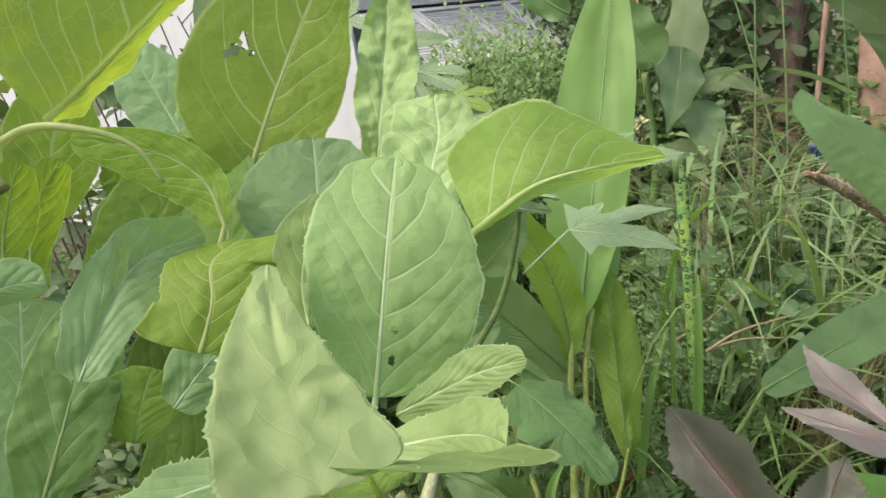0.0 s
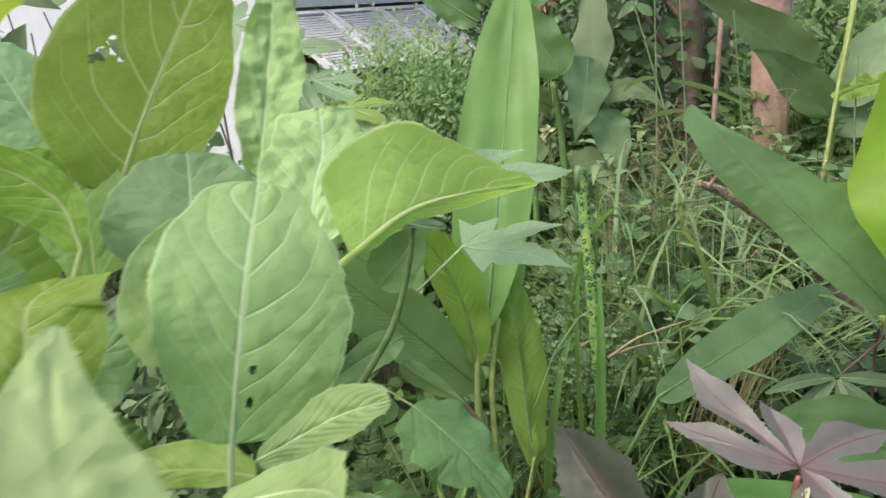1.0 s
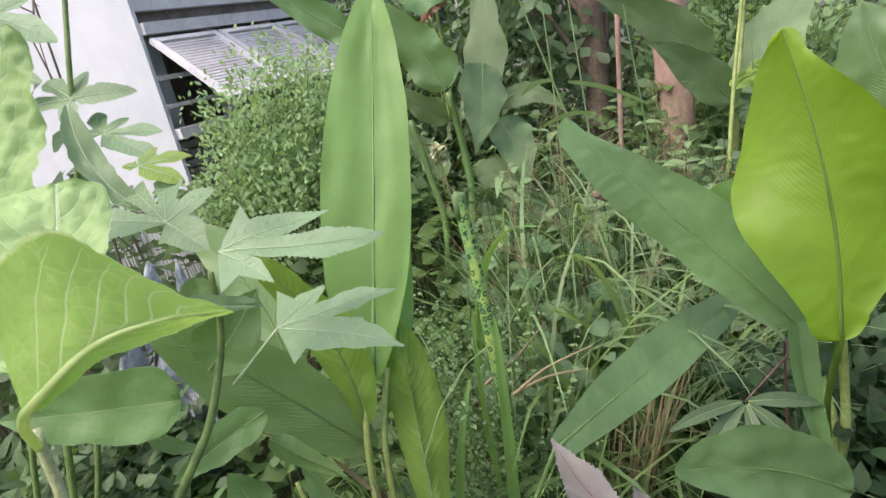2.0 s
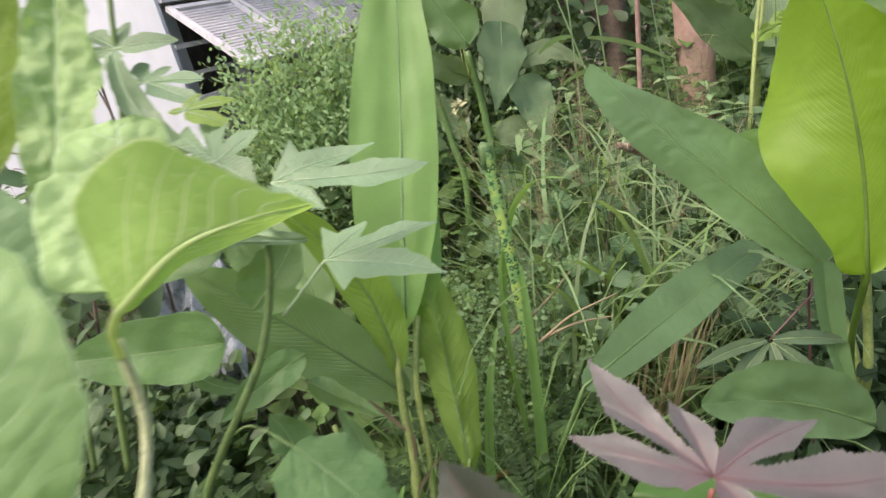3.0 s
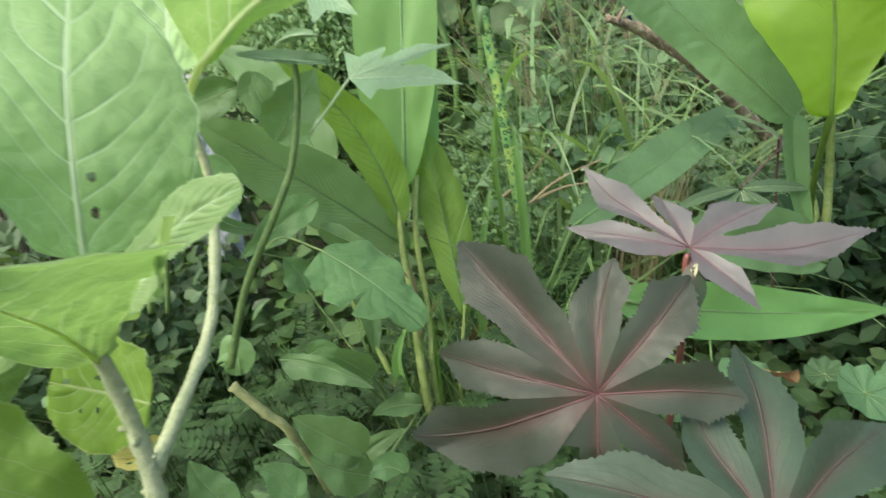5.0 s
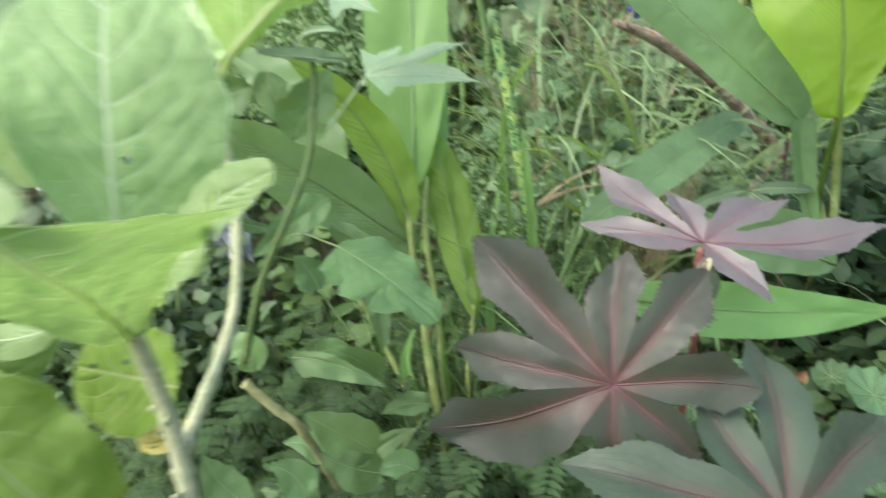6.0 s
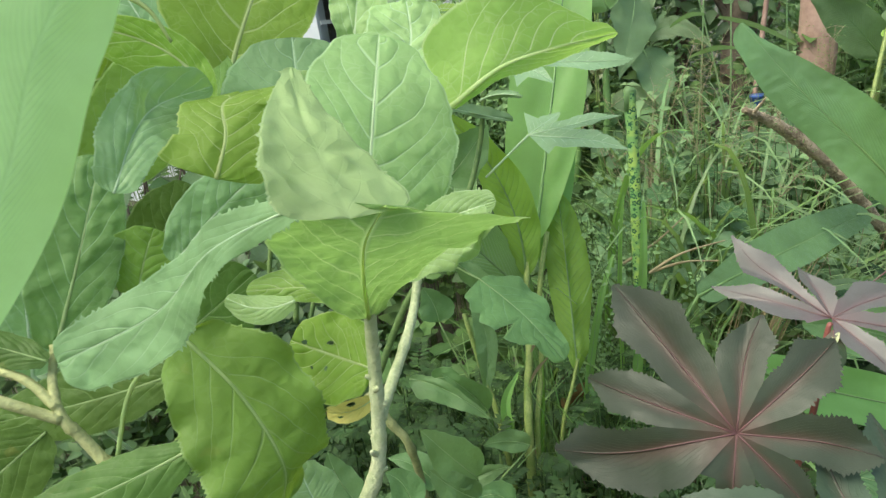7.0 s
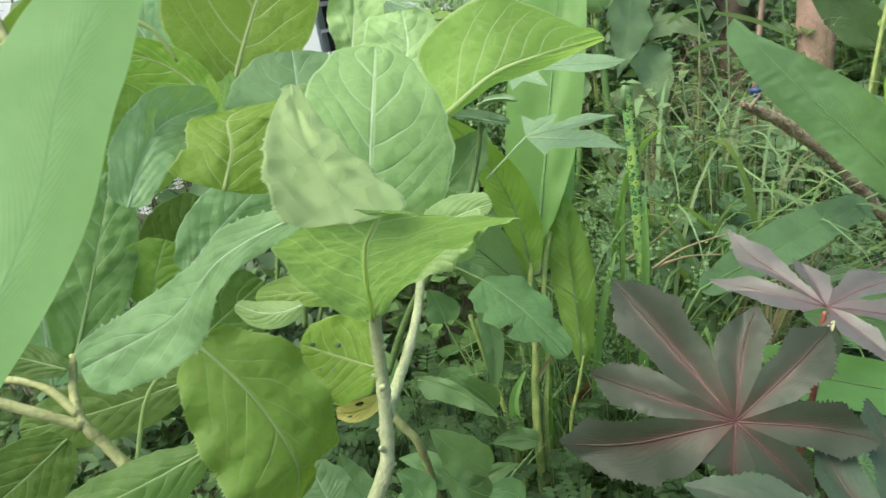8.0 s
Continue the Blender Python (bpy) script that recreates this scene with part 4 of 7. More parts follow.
kale_blade("leaf", KALE_LIME, kale, (-0.072, 0.351, 0.767), (-0.111, 0.352, 0.779), (-0.161, 0.350, 0.784), (0.168, 0.392, 0.904), 0.011, 0.018, 0, -20, rib=RIB_LIME, a=0.5, b=0.5, rib_r=0.0012, ruffle=0.1)


# ---- the second kale, with forked beige stems ----

kale_back = thing("kale_plant", None, "bushy kale with forked beige stems and many large overlapping leaves", "kale")
stalk("stem", kale_back, KALE_STEM, [(-0.223, 0.246, 0.687), (-0.235, 0.245, 0.715), (-0.248, 0.248, 0.740), (-0.256, 0.248, 0.757), (-0.262, 0.259, 0.775), (-0.264, 0.276, 0.794)], 0.0046, 0.0024, nodes=4, seed=7)
stalk("side_stem", kale_back, KALE_STEM, [(-0.256, 0.247, 0.756), (-0.282, 0.242, 0.776), (-0.309, 0.237, 0.797), (-0.334, 0.232, 0.818)], 0.0036, 0.0032, seed=8)
stalk("side_stem", kale_back, KALE_STEM, [(-0.258, 0.250, 0.763), (-0.276, 0.256, 0.783), (-0.301, 0.257, 0.793), (-0.331, 0.263, 0.787)], 0.0032, 0.0022, seed=9)
stalk("petiole", kale_back, RIB_OLD, [(-0.251, 0.302, 0.989), (-0.211, 0.300, 1.004), (-0.180, 0.301, 0.999), (-0.158, 0.305, 0.986), (-0.148, 0.305, 0.965)], 0.0028, 0.0009, seed=10)
stalk("seed_stalk", kale_back, KALE_STEM, [(-0.306, 0.345, 1.036), (-0.291, 0.333, 1.002), (-0.276, 0.325, 0.976), (-0.263, 0.320, 0.958)], 0.0024, 0.0036, seed=11, nodes=3)
stalk("seed_stalk", kale_back, KALE_STEM, [(-0.258, 0.321, 1.020), (-0.251, 0.313, 0.996), (-0.240, 0.306, 0.975)], 0.0022, 0.0040, seed=12, nodes=3)
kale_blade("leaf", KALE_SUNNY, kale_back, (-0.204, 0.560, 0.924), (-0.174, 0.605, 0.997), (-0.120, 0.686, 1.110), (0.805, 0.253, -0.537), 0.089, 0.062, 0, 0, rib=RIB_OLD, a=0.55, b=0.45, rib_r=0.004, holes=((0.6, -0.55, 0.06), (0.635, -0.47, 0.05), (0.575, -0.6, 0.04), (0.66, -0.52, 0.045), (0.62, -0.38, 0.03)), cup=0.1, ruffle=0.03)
kale_blade("leaf", KALE, kale_back, (-0.077, 0.552, 0.925), (-0.062, 0.598, 1.005), (-0.047, 0.645, 1.087), (0.956, 0.138, -0.258), 0.026, 0.033, 10, 20, rib=KALE_RIB, a=0.4, b=0.5, rib_r=0.0015, lump=0.008, ruffle=0.22)
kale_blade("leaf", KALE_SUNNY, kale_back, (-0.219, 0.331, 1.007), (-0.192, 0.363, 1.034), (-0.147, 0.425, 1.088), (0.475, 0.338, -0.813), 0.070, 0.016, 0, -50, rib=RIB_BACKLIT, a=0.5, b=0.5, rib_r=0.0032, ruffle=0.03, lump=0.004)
kale_blade("leaf", KALE_OLD, kale_back, (-0.188, 0.452, 0.908), (-0.215, 0.464, 0.959), (-0.285, 0.446, 0.994), (0.611, 0.366, 0.702), 0.029, 0.018, 0, 0, rib=RIB_OLD, a=0.55, b=0.55, rib_r=0.0025, stem=[(-0.197, 0.445, 0.887)])
kale_blade("leaf", KALE_SEA, kale_back, (-0.308, 0.682, 0.948), (-0.334, 0.698, 1.011), (-0.363, 0.713, 1.075), (0.863, 0.429, 0.267), 0.040, 0.045, 0, 0, rib=RIB_BLUE, a=0.5, b=0.45, rib_r=0.0017)
kale_blade("leaf", KALE_SEA, kale_back, (-0.134, 0.484, 0.855), (-0.126, 0.503, 0.905), (-0.126, 0.532, 0.957), (0.969, 0.182, -0.169), 0.067, 0.058, 0, 0, rib=RIB_BLUE, a=0.5, b=0.45, rib_r=0.0017)
kale_blade("leaf", KALE_COOL, kale_back, (-0.266, 0.278, 0.789), (-0.249, 0.311, 0.843), (-0.241, 0.359, 0.898), (0.817, 0.358, -0.451), 0.030, 0.026, 0, 0, rib=RIB_LOW, a=0.5, b=0.5, rib_r=0.002, lump=0.004)
kale_blade("leaf", KALE_OLD, kale_back, (-0.343, 0.433, 0.899), (-0.334, 0.447, 0.941), (-0.308, 0.460, 0.978), (0.720, 0.490, -0.491), 0.020, 0.021, 0, -20, rib=RIB_OLD, a=0.5, b=0.45, rib_r=0.0018)
kale_blade("leaf", KALE_OLD, kale_back, (-0.333, 0.397, 0.915), (-0.327, 0.407, 0.945), (-0.312, 0.420, 0.984), (0.733, 0.552, -0.398), 0.018, 0.022, 0, -20, rib=RIB_OLD, a=0.5, b=0.45, rib_r=0.0018)
kale_blade("leaf", KALE_BLUE, kale_back, (-0.316, 0.499, 0.899), (-0.308, 0.504, 0.914), (-0.299, 0.511, 0.934), (0.763, 0.402, -0.506), 0.020, 0.019, 0, 0, rib=RIB_BLUE, a=0.5, b=0.4, rib_r=0.0009)
kale_blade("leaf", KALE_BLUE, kale_back, (-0.330, 0.351, 0.900), (-0.302, 0.356, 0.908), (-0.275, 0.359, 0.907), (0.145, -0.119, -0.982), 0.019, 0.013, 0, -20, rib=RIB_BLUE, a=0.5, b=0.45, rib_r=0.0011250000000000001)
kale_blade("leaf", KALE_OLD, kale_back, (-0.340, 0.551, 0.943), (-0.324, 0.575, 0.947), (-0.293, 0.603, 0.960), (0.269, 0.070, -0.961), 0.022, 0.025, 0, 0, rib=RIB_OLD, a=0.5, b=0.5, rib_r=0.0015)
kale_blade("leaf", KALE_SHADED, kale_back, (-0.183, 0.242, 0.725), (-0.230, 0.224, 0.716), (-0.286, 0.207, 0.709), (-0.275, 0.435, 0.858), 0.026, 0.019, 0, -20, rib=RIB_LOW, a=0.5, b=0.5, rib_r=0.0015)
kale_blade("leaf", KALE_SHADED, kale_back, (-0.321, 0.311, 0.709), (-0.364, 0.298, 0.683), (-0.414, 0.285, 0.656), (-0.516, 0.115, 0.849), 0.033, 0.029, 0, 0, rib=RIB_LOW, a=0.5, b=0.5, rib_r=0.00135)
kale_blade("leaf", KALE_SHADED, kale_back, (-0.249, 0.379, 0.707), (-0.321, 0.370, 0.697), (-0.400, 0.363, 0.692), (-0.131, 0.406, 0.904), 0.028, 0.031, 0, 0, rib=RIB_LOW, a=0.5, b=0.5, rib_r=0.00135)
kale_blade("leaf", KALE_SHADED, kale_back, (-0.260, 0.260, 0.791), (-0.284, 0.262, 0.802), (-0.311, 0.264, 0.814), (0.361, 0.582, 0.729), 0.011, 0.011, 0, -20, rib=RIB_LOW, a=0.5, b=0.5, rib_r=0.0009)
kale_blade("leaf", KALE_SHADED, kale_back, (-0.441, 0.411, 0.716), (-0.445, 0.425, 0.757), (-0.428, 0.442, 0.800), (0.785, 0.534, -0.315), 0.037, 0.037, 0, 0, rib=RIB_LOW, a=0.5, b=0.5, rib_r=0.0011250000000000001)
kale_blade("leaf", KALE_BLUE, kale_back, (-0.127, 0.294, 0.622), (-0.134, 0.299, 0.635), (-0.140, 0.306, 0.657), (0.888, 0.426, 0.173), 0.022, 0.022, 0, 0, rib=RIB_BLUE, a=0.5, b=0.5, rib_r=0.0009)
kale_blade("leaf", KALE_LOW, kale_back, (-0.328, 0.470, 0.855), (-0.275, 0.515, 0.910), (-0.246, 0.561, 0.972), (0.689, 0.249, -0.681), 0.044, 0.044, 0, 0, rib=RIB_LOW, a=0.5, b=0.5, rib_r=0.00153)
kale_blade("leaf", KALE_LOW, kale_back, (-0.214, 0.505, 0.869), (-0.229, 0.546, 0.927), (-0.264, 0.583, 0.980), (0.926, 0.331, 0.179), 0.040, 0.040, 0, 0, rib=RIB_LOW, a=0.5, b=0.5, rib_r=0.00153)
kale_blade("leaf", KALE_SHADED, kale_back, (-0.298, 0.414, 0.694), (-0.245, 0.429, 0.726), (-0.186, 0.447, 0.762), (0.541, -0.115, -0.833), 0.043, 0.043, 0, 0, rib=RIB_LOW, a=0.5, b=0.5, rib_r=0.00135)
kale_blade("leaf", KALE_BLUE, kale_back, (-0.405, 0.421, 0.736), (-0.379, 0.456, 0.769), (-0.371, 0.498, 0.825), (0.759, 0.317, -0.569), 0.044, 0.044, 0, 0, rib=RIB_BLUE, a=0.5, b=0.5, rib_r=0.00153)
kale_blade("leaf", KALE_OLD, kale_back, (-0.386, 0.468, 0.864), (-0.407, 0.495, 0.943), (-0.406, 0.523, 1.019), (0.828, 0.554, -0.087), 0.043, 0.043, 0, 0, rib=RIB_OLD, a=0.5, b=0.5, rib_r=0.0018)
kale_blade("leaf", KALE_SHADED, kale_back, (-0.460, 0.469, 0.824), (-0.470, 0.499, 0.909), (-0.463, 0.530, 0.991), (0.784, 0.588, -0.197), 0.050, 0.050, 0, 0, rib=RIB_LOW, a=0.5, b=0.5, rib_r=0.00135)
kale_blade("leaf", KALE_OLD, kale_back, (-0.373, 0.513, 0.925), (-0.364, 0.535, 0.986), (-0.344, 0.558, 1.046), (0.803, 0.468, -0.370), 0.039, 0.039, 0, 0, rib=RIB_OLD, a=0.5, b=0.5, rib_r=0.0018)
kale_blade("leaf", KALE_SHADED, kale_back, (-0.262, 0.399, 0.793), (-0.237, 0.412, 0.824), (-0.209, 0.425, 0.854), (0.714, 0.146, -0.685), 0.029, 0.029, 0, 0, rib=RIB_LOW, a=0.5, b=0.5, rib_r=0.0011250000000000001)


# ---- cannas ----

canna_near = thing("canna_plant", None, "tall canna whose pale green paddle leaf arches close by", "canna", group="cannas in the bed")
lamina("leaf", CANNA_PALE, canna_near, [(-0.150, 0.031, 0.867), (-0.099, 0.048, 0.929), (-0.077, 0.054, 0.966), (-0.05, 0.064, 0.997)], (0.689, 0.380, -0.618), 0, (0.010, 0.0148, 0.0156, 0.0132, 0.006), (0.008, 0.0116, 0.012, 0.0114, 0.0048), (-16, -16, -14), (-2, 0, 0), pairs=0, teeth=0, puff=0, lump=0.0006, ragged=0.3, seed=15)
stalk("stem", canna_near, CANNA_STEM, [(-0.150, 0.031, 0.869), (-0.166, 0.019, 0.640), (-0.176, 0.010, 0.300), (-0.176, 0.010, 0.000)], 0.0024, 0.0070)

canna_mid = thing("canna_plant", None, "clump of canna with light green upright paddle leaves", "canna", group="cannas in the bed")
stalk("stem", canna_mid, CANNA_STEM, [(0.118, 0.916, 0.597), (0.098, 0.880, 0.500), (0.090, 0.845, 0.410), (0.079, 0.823, 0.350), (0.069, 0.786, 0.250), (0.06, 0.78, 0.0)], 0.0045, 0.0085, seed=2)
stalk("stem", canna_mid, CANNA_STEM, [(0.150, 0.941, 0.585), (0.122, 0.890, 0.500), (0.110, 0.856, 0.381), (0.086, 0.810, 0.255), (0.09, 0.80, 0.0)], 0.0045, 0.0048, seed=3)
blade("leaf", CANNA_LIGHT, canna_mid, (0.126, 0.927, 0.575), (0.198, 1.025, 0.838), (0.271, 1.138, 1.115), (0.970, -0.100, -0.223), 0.077, 0.054, 8, 8, rib=CANNA_RIB_DARK, ruffle=0.035, waves=1.5, a=0.6, b=0.65, rib_r=0.004, lump=0.004, nu=30, nv=8)
blade("leaf", CANNA_LIGHT, canna_mid, (0.131, 0.938, 0.513), (0.190, 1.021, 0.695), (0.238, 1.139, 0.940), (0.975, -0.103, -0.196), 0.014, 0.033, 0, 0, rib=CANNA_RIB, a=0.6, b=0.8, rib_r=0.0025, lump=0.004, nu=30, nv=8)
blade("leaf", CANNA_OLIVE, canna_mid, (0.102, 0.892, 0.529), (0.082, 0.917, 0.680), (-0.004, 0.929, 0.815), (0.928, 0.193, 0.318), 0.031, 0.040, -10, 30, rib=CANNA_RIB, a=0.6, b=0.8, rib_r=0.003, ruffle=0.05, waves=1.5, lump=0.005, nu=30, nv=8)
blade("leaf", CANNA_GREY, canna_mid, (0.108, 0.897, 0.485), (-0.009, 0.894, 0.630), (-0.126, 0.887, 0.764), (0.696, 0.400, 0.596), 0.053, 0.053, 0, 12, rib=CANNA_RIB, a=0.6, b=0.7, rib_r=0.003, lump=0.004, nu=30, nv=8)
blade("leaf", CANNA_OLIVE, canna_mid, (0.165, 0.827, 0.370), (0.173, 0.898, 0.502), (0.178, 0.970, 0.645), (-0.999, 0.042, 0.024), 0.044, 0.036, 24, 18, rib=CANNA_RIB, a=0.75, b=0.55, rib_r=0.0025, lump=0.006, ruffle=0.06, waves=2.5, ragged=0.12, nu=40, nv=8)
blade("leaf", CANNA_GREY, canna_mid, (0.008, 0.989, 0.600), (-0.025, 1.062, 0.719), (-0.109, 1.130, 0.819), (0.912, 0.183, 0.367), 0.036, 0.054, 0, 10, rib=CANNA_RIB, a=0.6, b=0.7, rib_r=0.003, lump=0.004, nu=30, nv=8)
blade("leaf", CANNA_LIGHT, canna_mid, (0.110, 0.929, 0.515), (0.123, 0.963, 0.582), (0.146, 0.993, 0.640), (0.968, -0.080, -0.237), 0.019, 0.012, 0, 0, rib=CANNA_RIB, a=0.6, b=0.7, rib_r=0.002, lump=0.004, nu=30, nv=8)

stalk("stem", canna_mid, CANNA_STEM, [(0.168, 0.832, 0.395), (0.152, 0.822, 0.345), (0.128, 0.812, 0.260), (0.105, 0.80, 0.0)], 0.0026, 0.0040, seed=31)
stalk("stem", canna_mid, CANNA_STEM, [(-0.010, 0.892, 0.475), (0.009, 0.860, 0.374), (0.028, 0.826, 0.277), (0.05, 0.82, 0.0)], 0.0040, 0.0060, seed=32)
lamina("leaf", CANNA, canna_mid, [(0.010, 0.845, 0.345), (0.020, 0.860, 0.400), (0.022, 0.875, 0.445), (0.006, 0.891, 0.500)], (0.95, -0.10, 0.25), 20, (0.008, 0.016, 0.020, 0.018, 0.008), (0.008, 0.016, 0.020, 0.018, 0.008), (30, 20, 15), (30, 20, 15), rib=CANNA_RIB, rib_r=0.0016, pairs=0, teeth=0, puff=0, seed=33)
lamina("sheath", CANNA_LIGHT, canna_mid, [(0.046, 0.792, 0.255), (0.040, 0.800, 0.300), (0.042, 0.815, 0.345), (0.068, 0.831, 0.385)], (0.95, -0.10, 0.25), 30, (0.007, 0.011, 0.012, 0.009, 0.004), (0.007, 0.012, 0.013, 0.010, 0.004), (50, 45, 30), (50, 45, 30), rib=CANNA_RIB, rib_r=0.0012, pairs=0, teeth=0, puff=0, lump=0.0004, ragged=0.4, seed=34, label="short pale yellow-green clasping sheath")
for k, (a, b, half) in enumerate((((0.064, 0.779, 0.200), (0.084, 0.829, 0.385), 0.0105), ((0.083, 0.826, 0.350), (0.100, 0.874, 0.500), 0.0095), ((0.088, 0.800, 0.220), (0.112, 0.852, 0.390), 0.0075))):
    a, b = Vector(a), Vector(b)
    lamina("sheath", CANNA_OLIVE, canna_mid, [a.lerp(b, q) for q in (0, 0.33, 0.67, 1)], (0.98, -0.15, 0), 15, (half, half, half, half * 0.8, half * 0.4), (half, half, half * 0.9, half * 0.7, half * 0.3), (-58, -55, -40), (-58, -55, -40), pairs=0, teeth=0, puff=0, lump=0.0006, ragged=0.8, seed=70 + k)
for k, (x, y, z, turn) in enumerate(((0.092, 0.838, 0.42, 0.2), (0.094, 0.842, 0.47, -0.5), (0.083, 0.826, 0.37, 0.6))):
    d = Vector((math.sin(turn), -0.2, 1)).normalized()
    p = Vector((x, y - 0.008, z))
    blade("dry_sheath", STRAW, canna_mid, p, p + d * 0.04, p + d * 0.085 + Vector((0.01 * (k - 1), 0, 0)), (1, 0.1, 0), 0.0035, 0.003, 30, 20, a=0.3, b=0.5, nu=12, nv=3, ragged=0.3, lump=0.002, seed=k, label="shred of dry brown sheath")

canna_bright = thing("canna_plant", None, "canna with one sunlit yellow-green leaf and broad dark green leaves", "canna", group="cannas in the bed")
stalk("stem", canna_bright, CANNA_STEM, [(0.758, 0.798, 0.575), (0.762, 0.798, 0.460), (0.764, 0.805, 0.331), (0.860, 0.980, 0.000)], 0.0056, 0.0075, seed=5)
stalk("stem", canna_bright, CANNA_STEM, [(0.727, 0.858, 0.528), (0.760, 0.844, 0.439), (0.761, 0.819, 0.313), (0.840, 1.000, 0.000)], 0.0060, 0.0080, seed=6)
lamina("leaf", CANNA, canna_bright, [(0.652, 0.737, 0.597), (0.584, 0.790, 0.694), (0.514, 0.840, 0.787), (0.449, 0.887, 0.886)], (0.766, -0.186, 0.615), -6, (0.025, 0.036, 0.036, 0.037, 0.028), (0.054, 0.055, 0.051, 0.031, 0.006), (-2, -6, 5), (-1, 2, -7), rib=CANNA_RIB, rib_r=0.0022, pairs=0, teeth=0, puff=0, lump=0.001, ragged=0.4, ruffle=0.004, waves=1.5, stem=[(0.700, 0.760, 0.500)], seed=12)
lamina("sheath", CANNA, canna_bright, [(0.655, 0.690, 0.400), (0.645, 0.703, 0.470), (0.642, 0.718, 0.535), (0.648, 0.733, 0.605)], (0.93, -0.30, 0.10), 10, (0.010, 0.013, 0.015, 0.017, 0.016), (0.010, 0.013, 0.016, 0.019, 0.018), (40, 35, 22), (40, 35, 22), rib=CANNA_RIB, rib_r=0.0022, pairs=0, teeth=0, puff=0, lump=0.0008, ragged=0.4, seed=82, label="dark channelled leaf sheath")
lamina("leaf", CANNA_LIME, canna_bright, [(0.612, 0.622, 0.640), (0.625, 0.642, 0.745), (0.626, 0.666, 0.845), (0.624, 0.707, 0.950)], (0.768, -0.626, 0.133), 45, (0.040, 0.074, 0.090, 0.087, 0.070), (0.024, 0.062, 0.080, 0.056, 0.014), (40, 0, -50), (-16, 4, 14), rib=RIB_CANNA_LIME, rib_r=0.0036, pairs=0, teeth=0, puff=0, lump=0.0012, ragged=0.5, ruffle=0.008, waves=1.6, stem=[(0.690, 0.740, 0.420), (0.650, 0.690, 0.520)], seed=14)
lamina("leaf", CANNA, canna_bright, [(0.317, 0.706, 0.547), (0.436, 0.773, 0.553), (0.556, 0.842, 0.555), (0.677, 0.909, 0.556)], (0.343, -0.596, -0.727), 2, (0.018, 0.032, 0.037, 0.033, 0.025), (0.020, 0.028, 0.032, 0.027, 0.020), (6, 4, 2), (6, 5, 3), rib=CANNA_RIB, rib_r=0.0022, pairs=0, teeth=0, puff=0, lump=0.001, ragged=0.4, stem=[(0.270, 0.700, 0.470)], seed=13)
blade("leaf", CANNA_LIGHT, canna_bright, (0.298, 0.528, 0.545), (0.437, 0.523, 0.484), (0.628, 0.523, 0.423), (-0.308, -0.499, -0.810), 0.032, 0.033, 5, 15, rib=CANNA_RIB, a=0.5, b=0.8, rib_r=0.0025, lump=0.004, nu=30, nv=8)
blade("leaf", CANNA, canna_bright, (0.652, 0.656, 0.410), (0.542, 0.659, 0.479), (0.436, 0.659, 0.510), (0.371, 0.489, 0.789), 0.038, 0.050, 0, 20, rib=CANNA_RIB, a=0.5, b=0.6, rib_r=0.0025, lump=0.004, nu=30, nv=8)
blade("leaf", CANNA, canna_bright, (0.732, 0.627, 0.803), (0.700, 0.657, 0.878), (0.695, 0.686, 0.960), (0.714, -0.585, 0.385), 0.045, 0.051, 0, 0, rib=CANNA_RIB, a=0.6, b=0.8, rib_r=0.003, lump=0.004, nu=30, nv=8)
blade("leaf", CANNA_LIGHT, canna_bright, (0.897, 1.083, 0.530), (0.849, 1.110, 0.611), (0.774, 1.128, 0.657), (0.670, -0.185, 0.719), 0.051, 0.049, 0, 0, rib=CANNA_RIB, a=0.5, b=0.6, rib_r=0.0025, lump=0.004, nu=30, nv=8)

canna_back = thing("canna_plant", None, "dark green canna with fading salmon flowers behind the weeds", "canna", group="cannas in the bed")
stalk("stem", canna_back, CANNA_RIB_DARK, [(0.453, 1.750, 0.883), (0.464, 1.749, 0.715), (0.445, 1.742, 0.513), (0.320, 1.780, 0.000)], 0.0090, 0.0120, seed=7)
stalk("stem", canna_back, CANNA_RIB_DARK, [(0.343, 1.747, 0.835), (0.362, 1.749, 0.678), (0.366, 1.741, 0.484), (0.250, 1.760, 0.000)], 0.0080, 0.0100, seed=8)
blade("leaf", CANNA_DARK, canna_back, (0.558, 1.765, 0.933), (0.518, 1.694, 0.828), (0.471, 1.647, 0.725), (-0.937, 0.233, 0.261), 0.061, 0.064, -14, 26, rib=CANNA_RIB_DARK, a=0.5, b=1.35, rib_r=0.0025, nu=24, nv=6, ruffle=0.14, ragged=0.2, lump=0.004)
blade("leaf", CANNA_DARK, canna_back, (0.552, 1.780, 0.845), (0.598, 1.849, 1.015), (0.635, 1.941, 1.223), (0.966, -0.234, -0.112), 0.057, 0.062, -14, 26, rib=CANNA_RIB_DARK, a=0.5, b=1.35, rib_r=0.0025, nu=24, nv=6, ruffle=0.14, ragged=0.2, lump=0.004)
blade("leaf", CANNA_DARK, canna_back, (0.583, 1.768, 0.816), (0.675, 1.744, 0.837), (0.741, 1.681, 0.760), (-0.332, -0.000, -0.943), 0.024, 0.042, -14, 26, rib=CANNA_RIB_DARK, a=0.5, b=1.35, rib_r=0.0025, nu=24, nv=6, ruffle=0.14, ragged=0.2, lump=0.004)
blade("leaf", CANNA_DARK, canna_back, (0.445, 1.741, 0.819), (0.364, 1.725, 0.875), (0.280, 1.741, 0.965), (0.661, -0.015, 0.750), 0.033, 0.038, -14, 26, rib=CANNA_RIB_DARK, a=0.5, b=1.35, rib_r=0.0025, nu=24, nv=6, ruffle=0.14, ragged=0.2, lump=0.004)
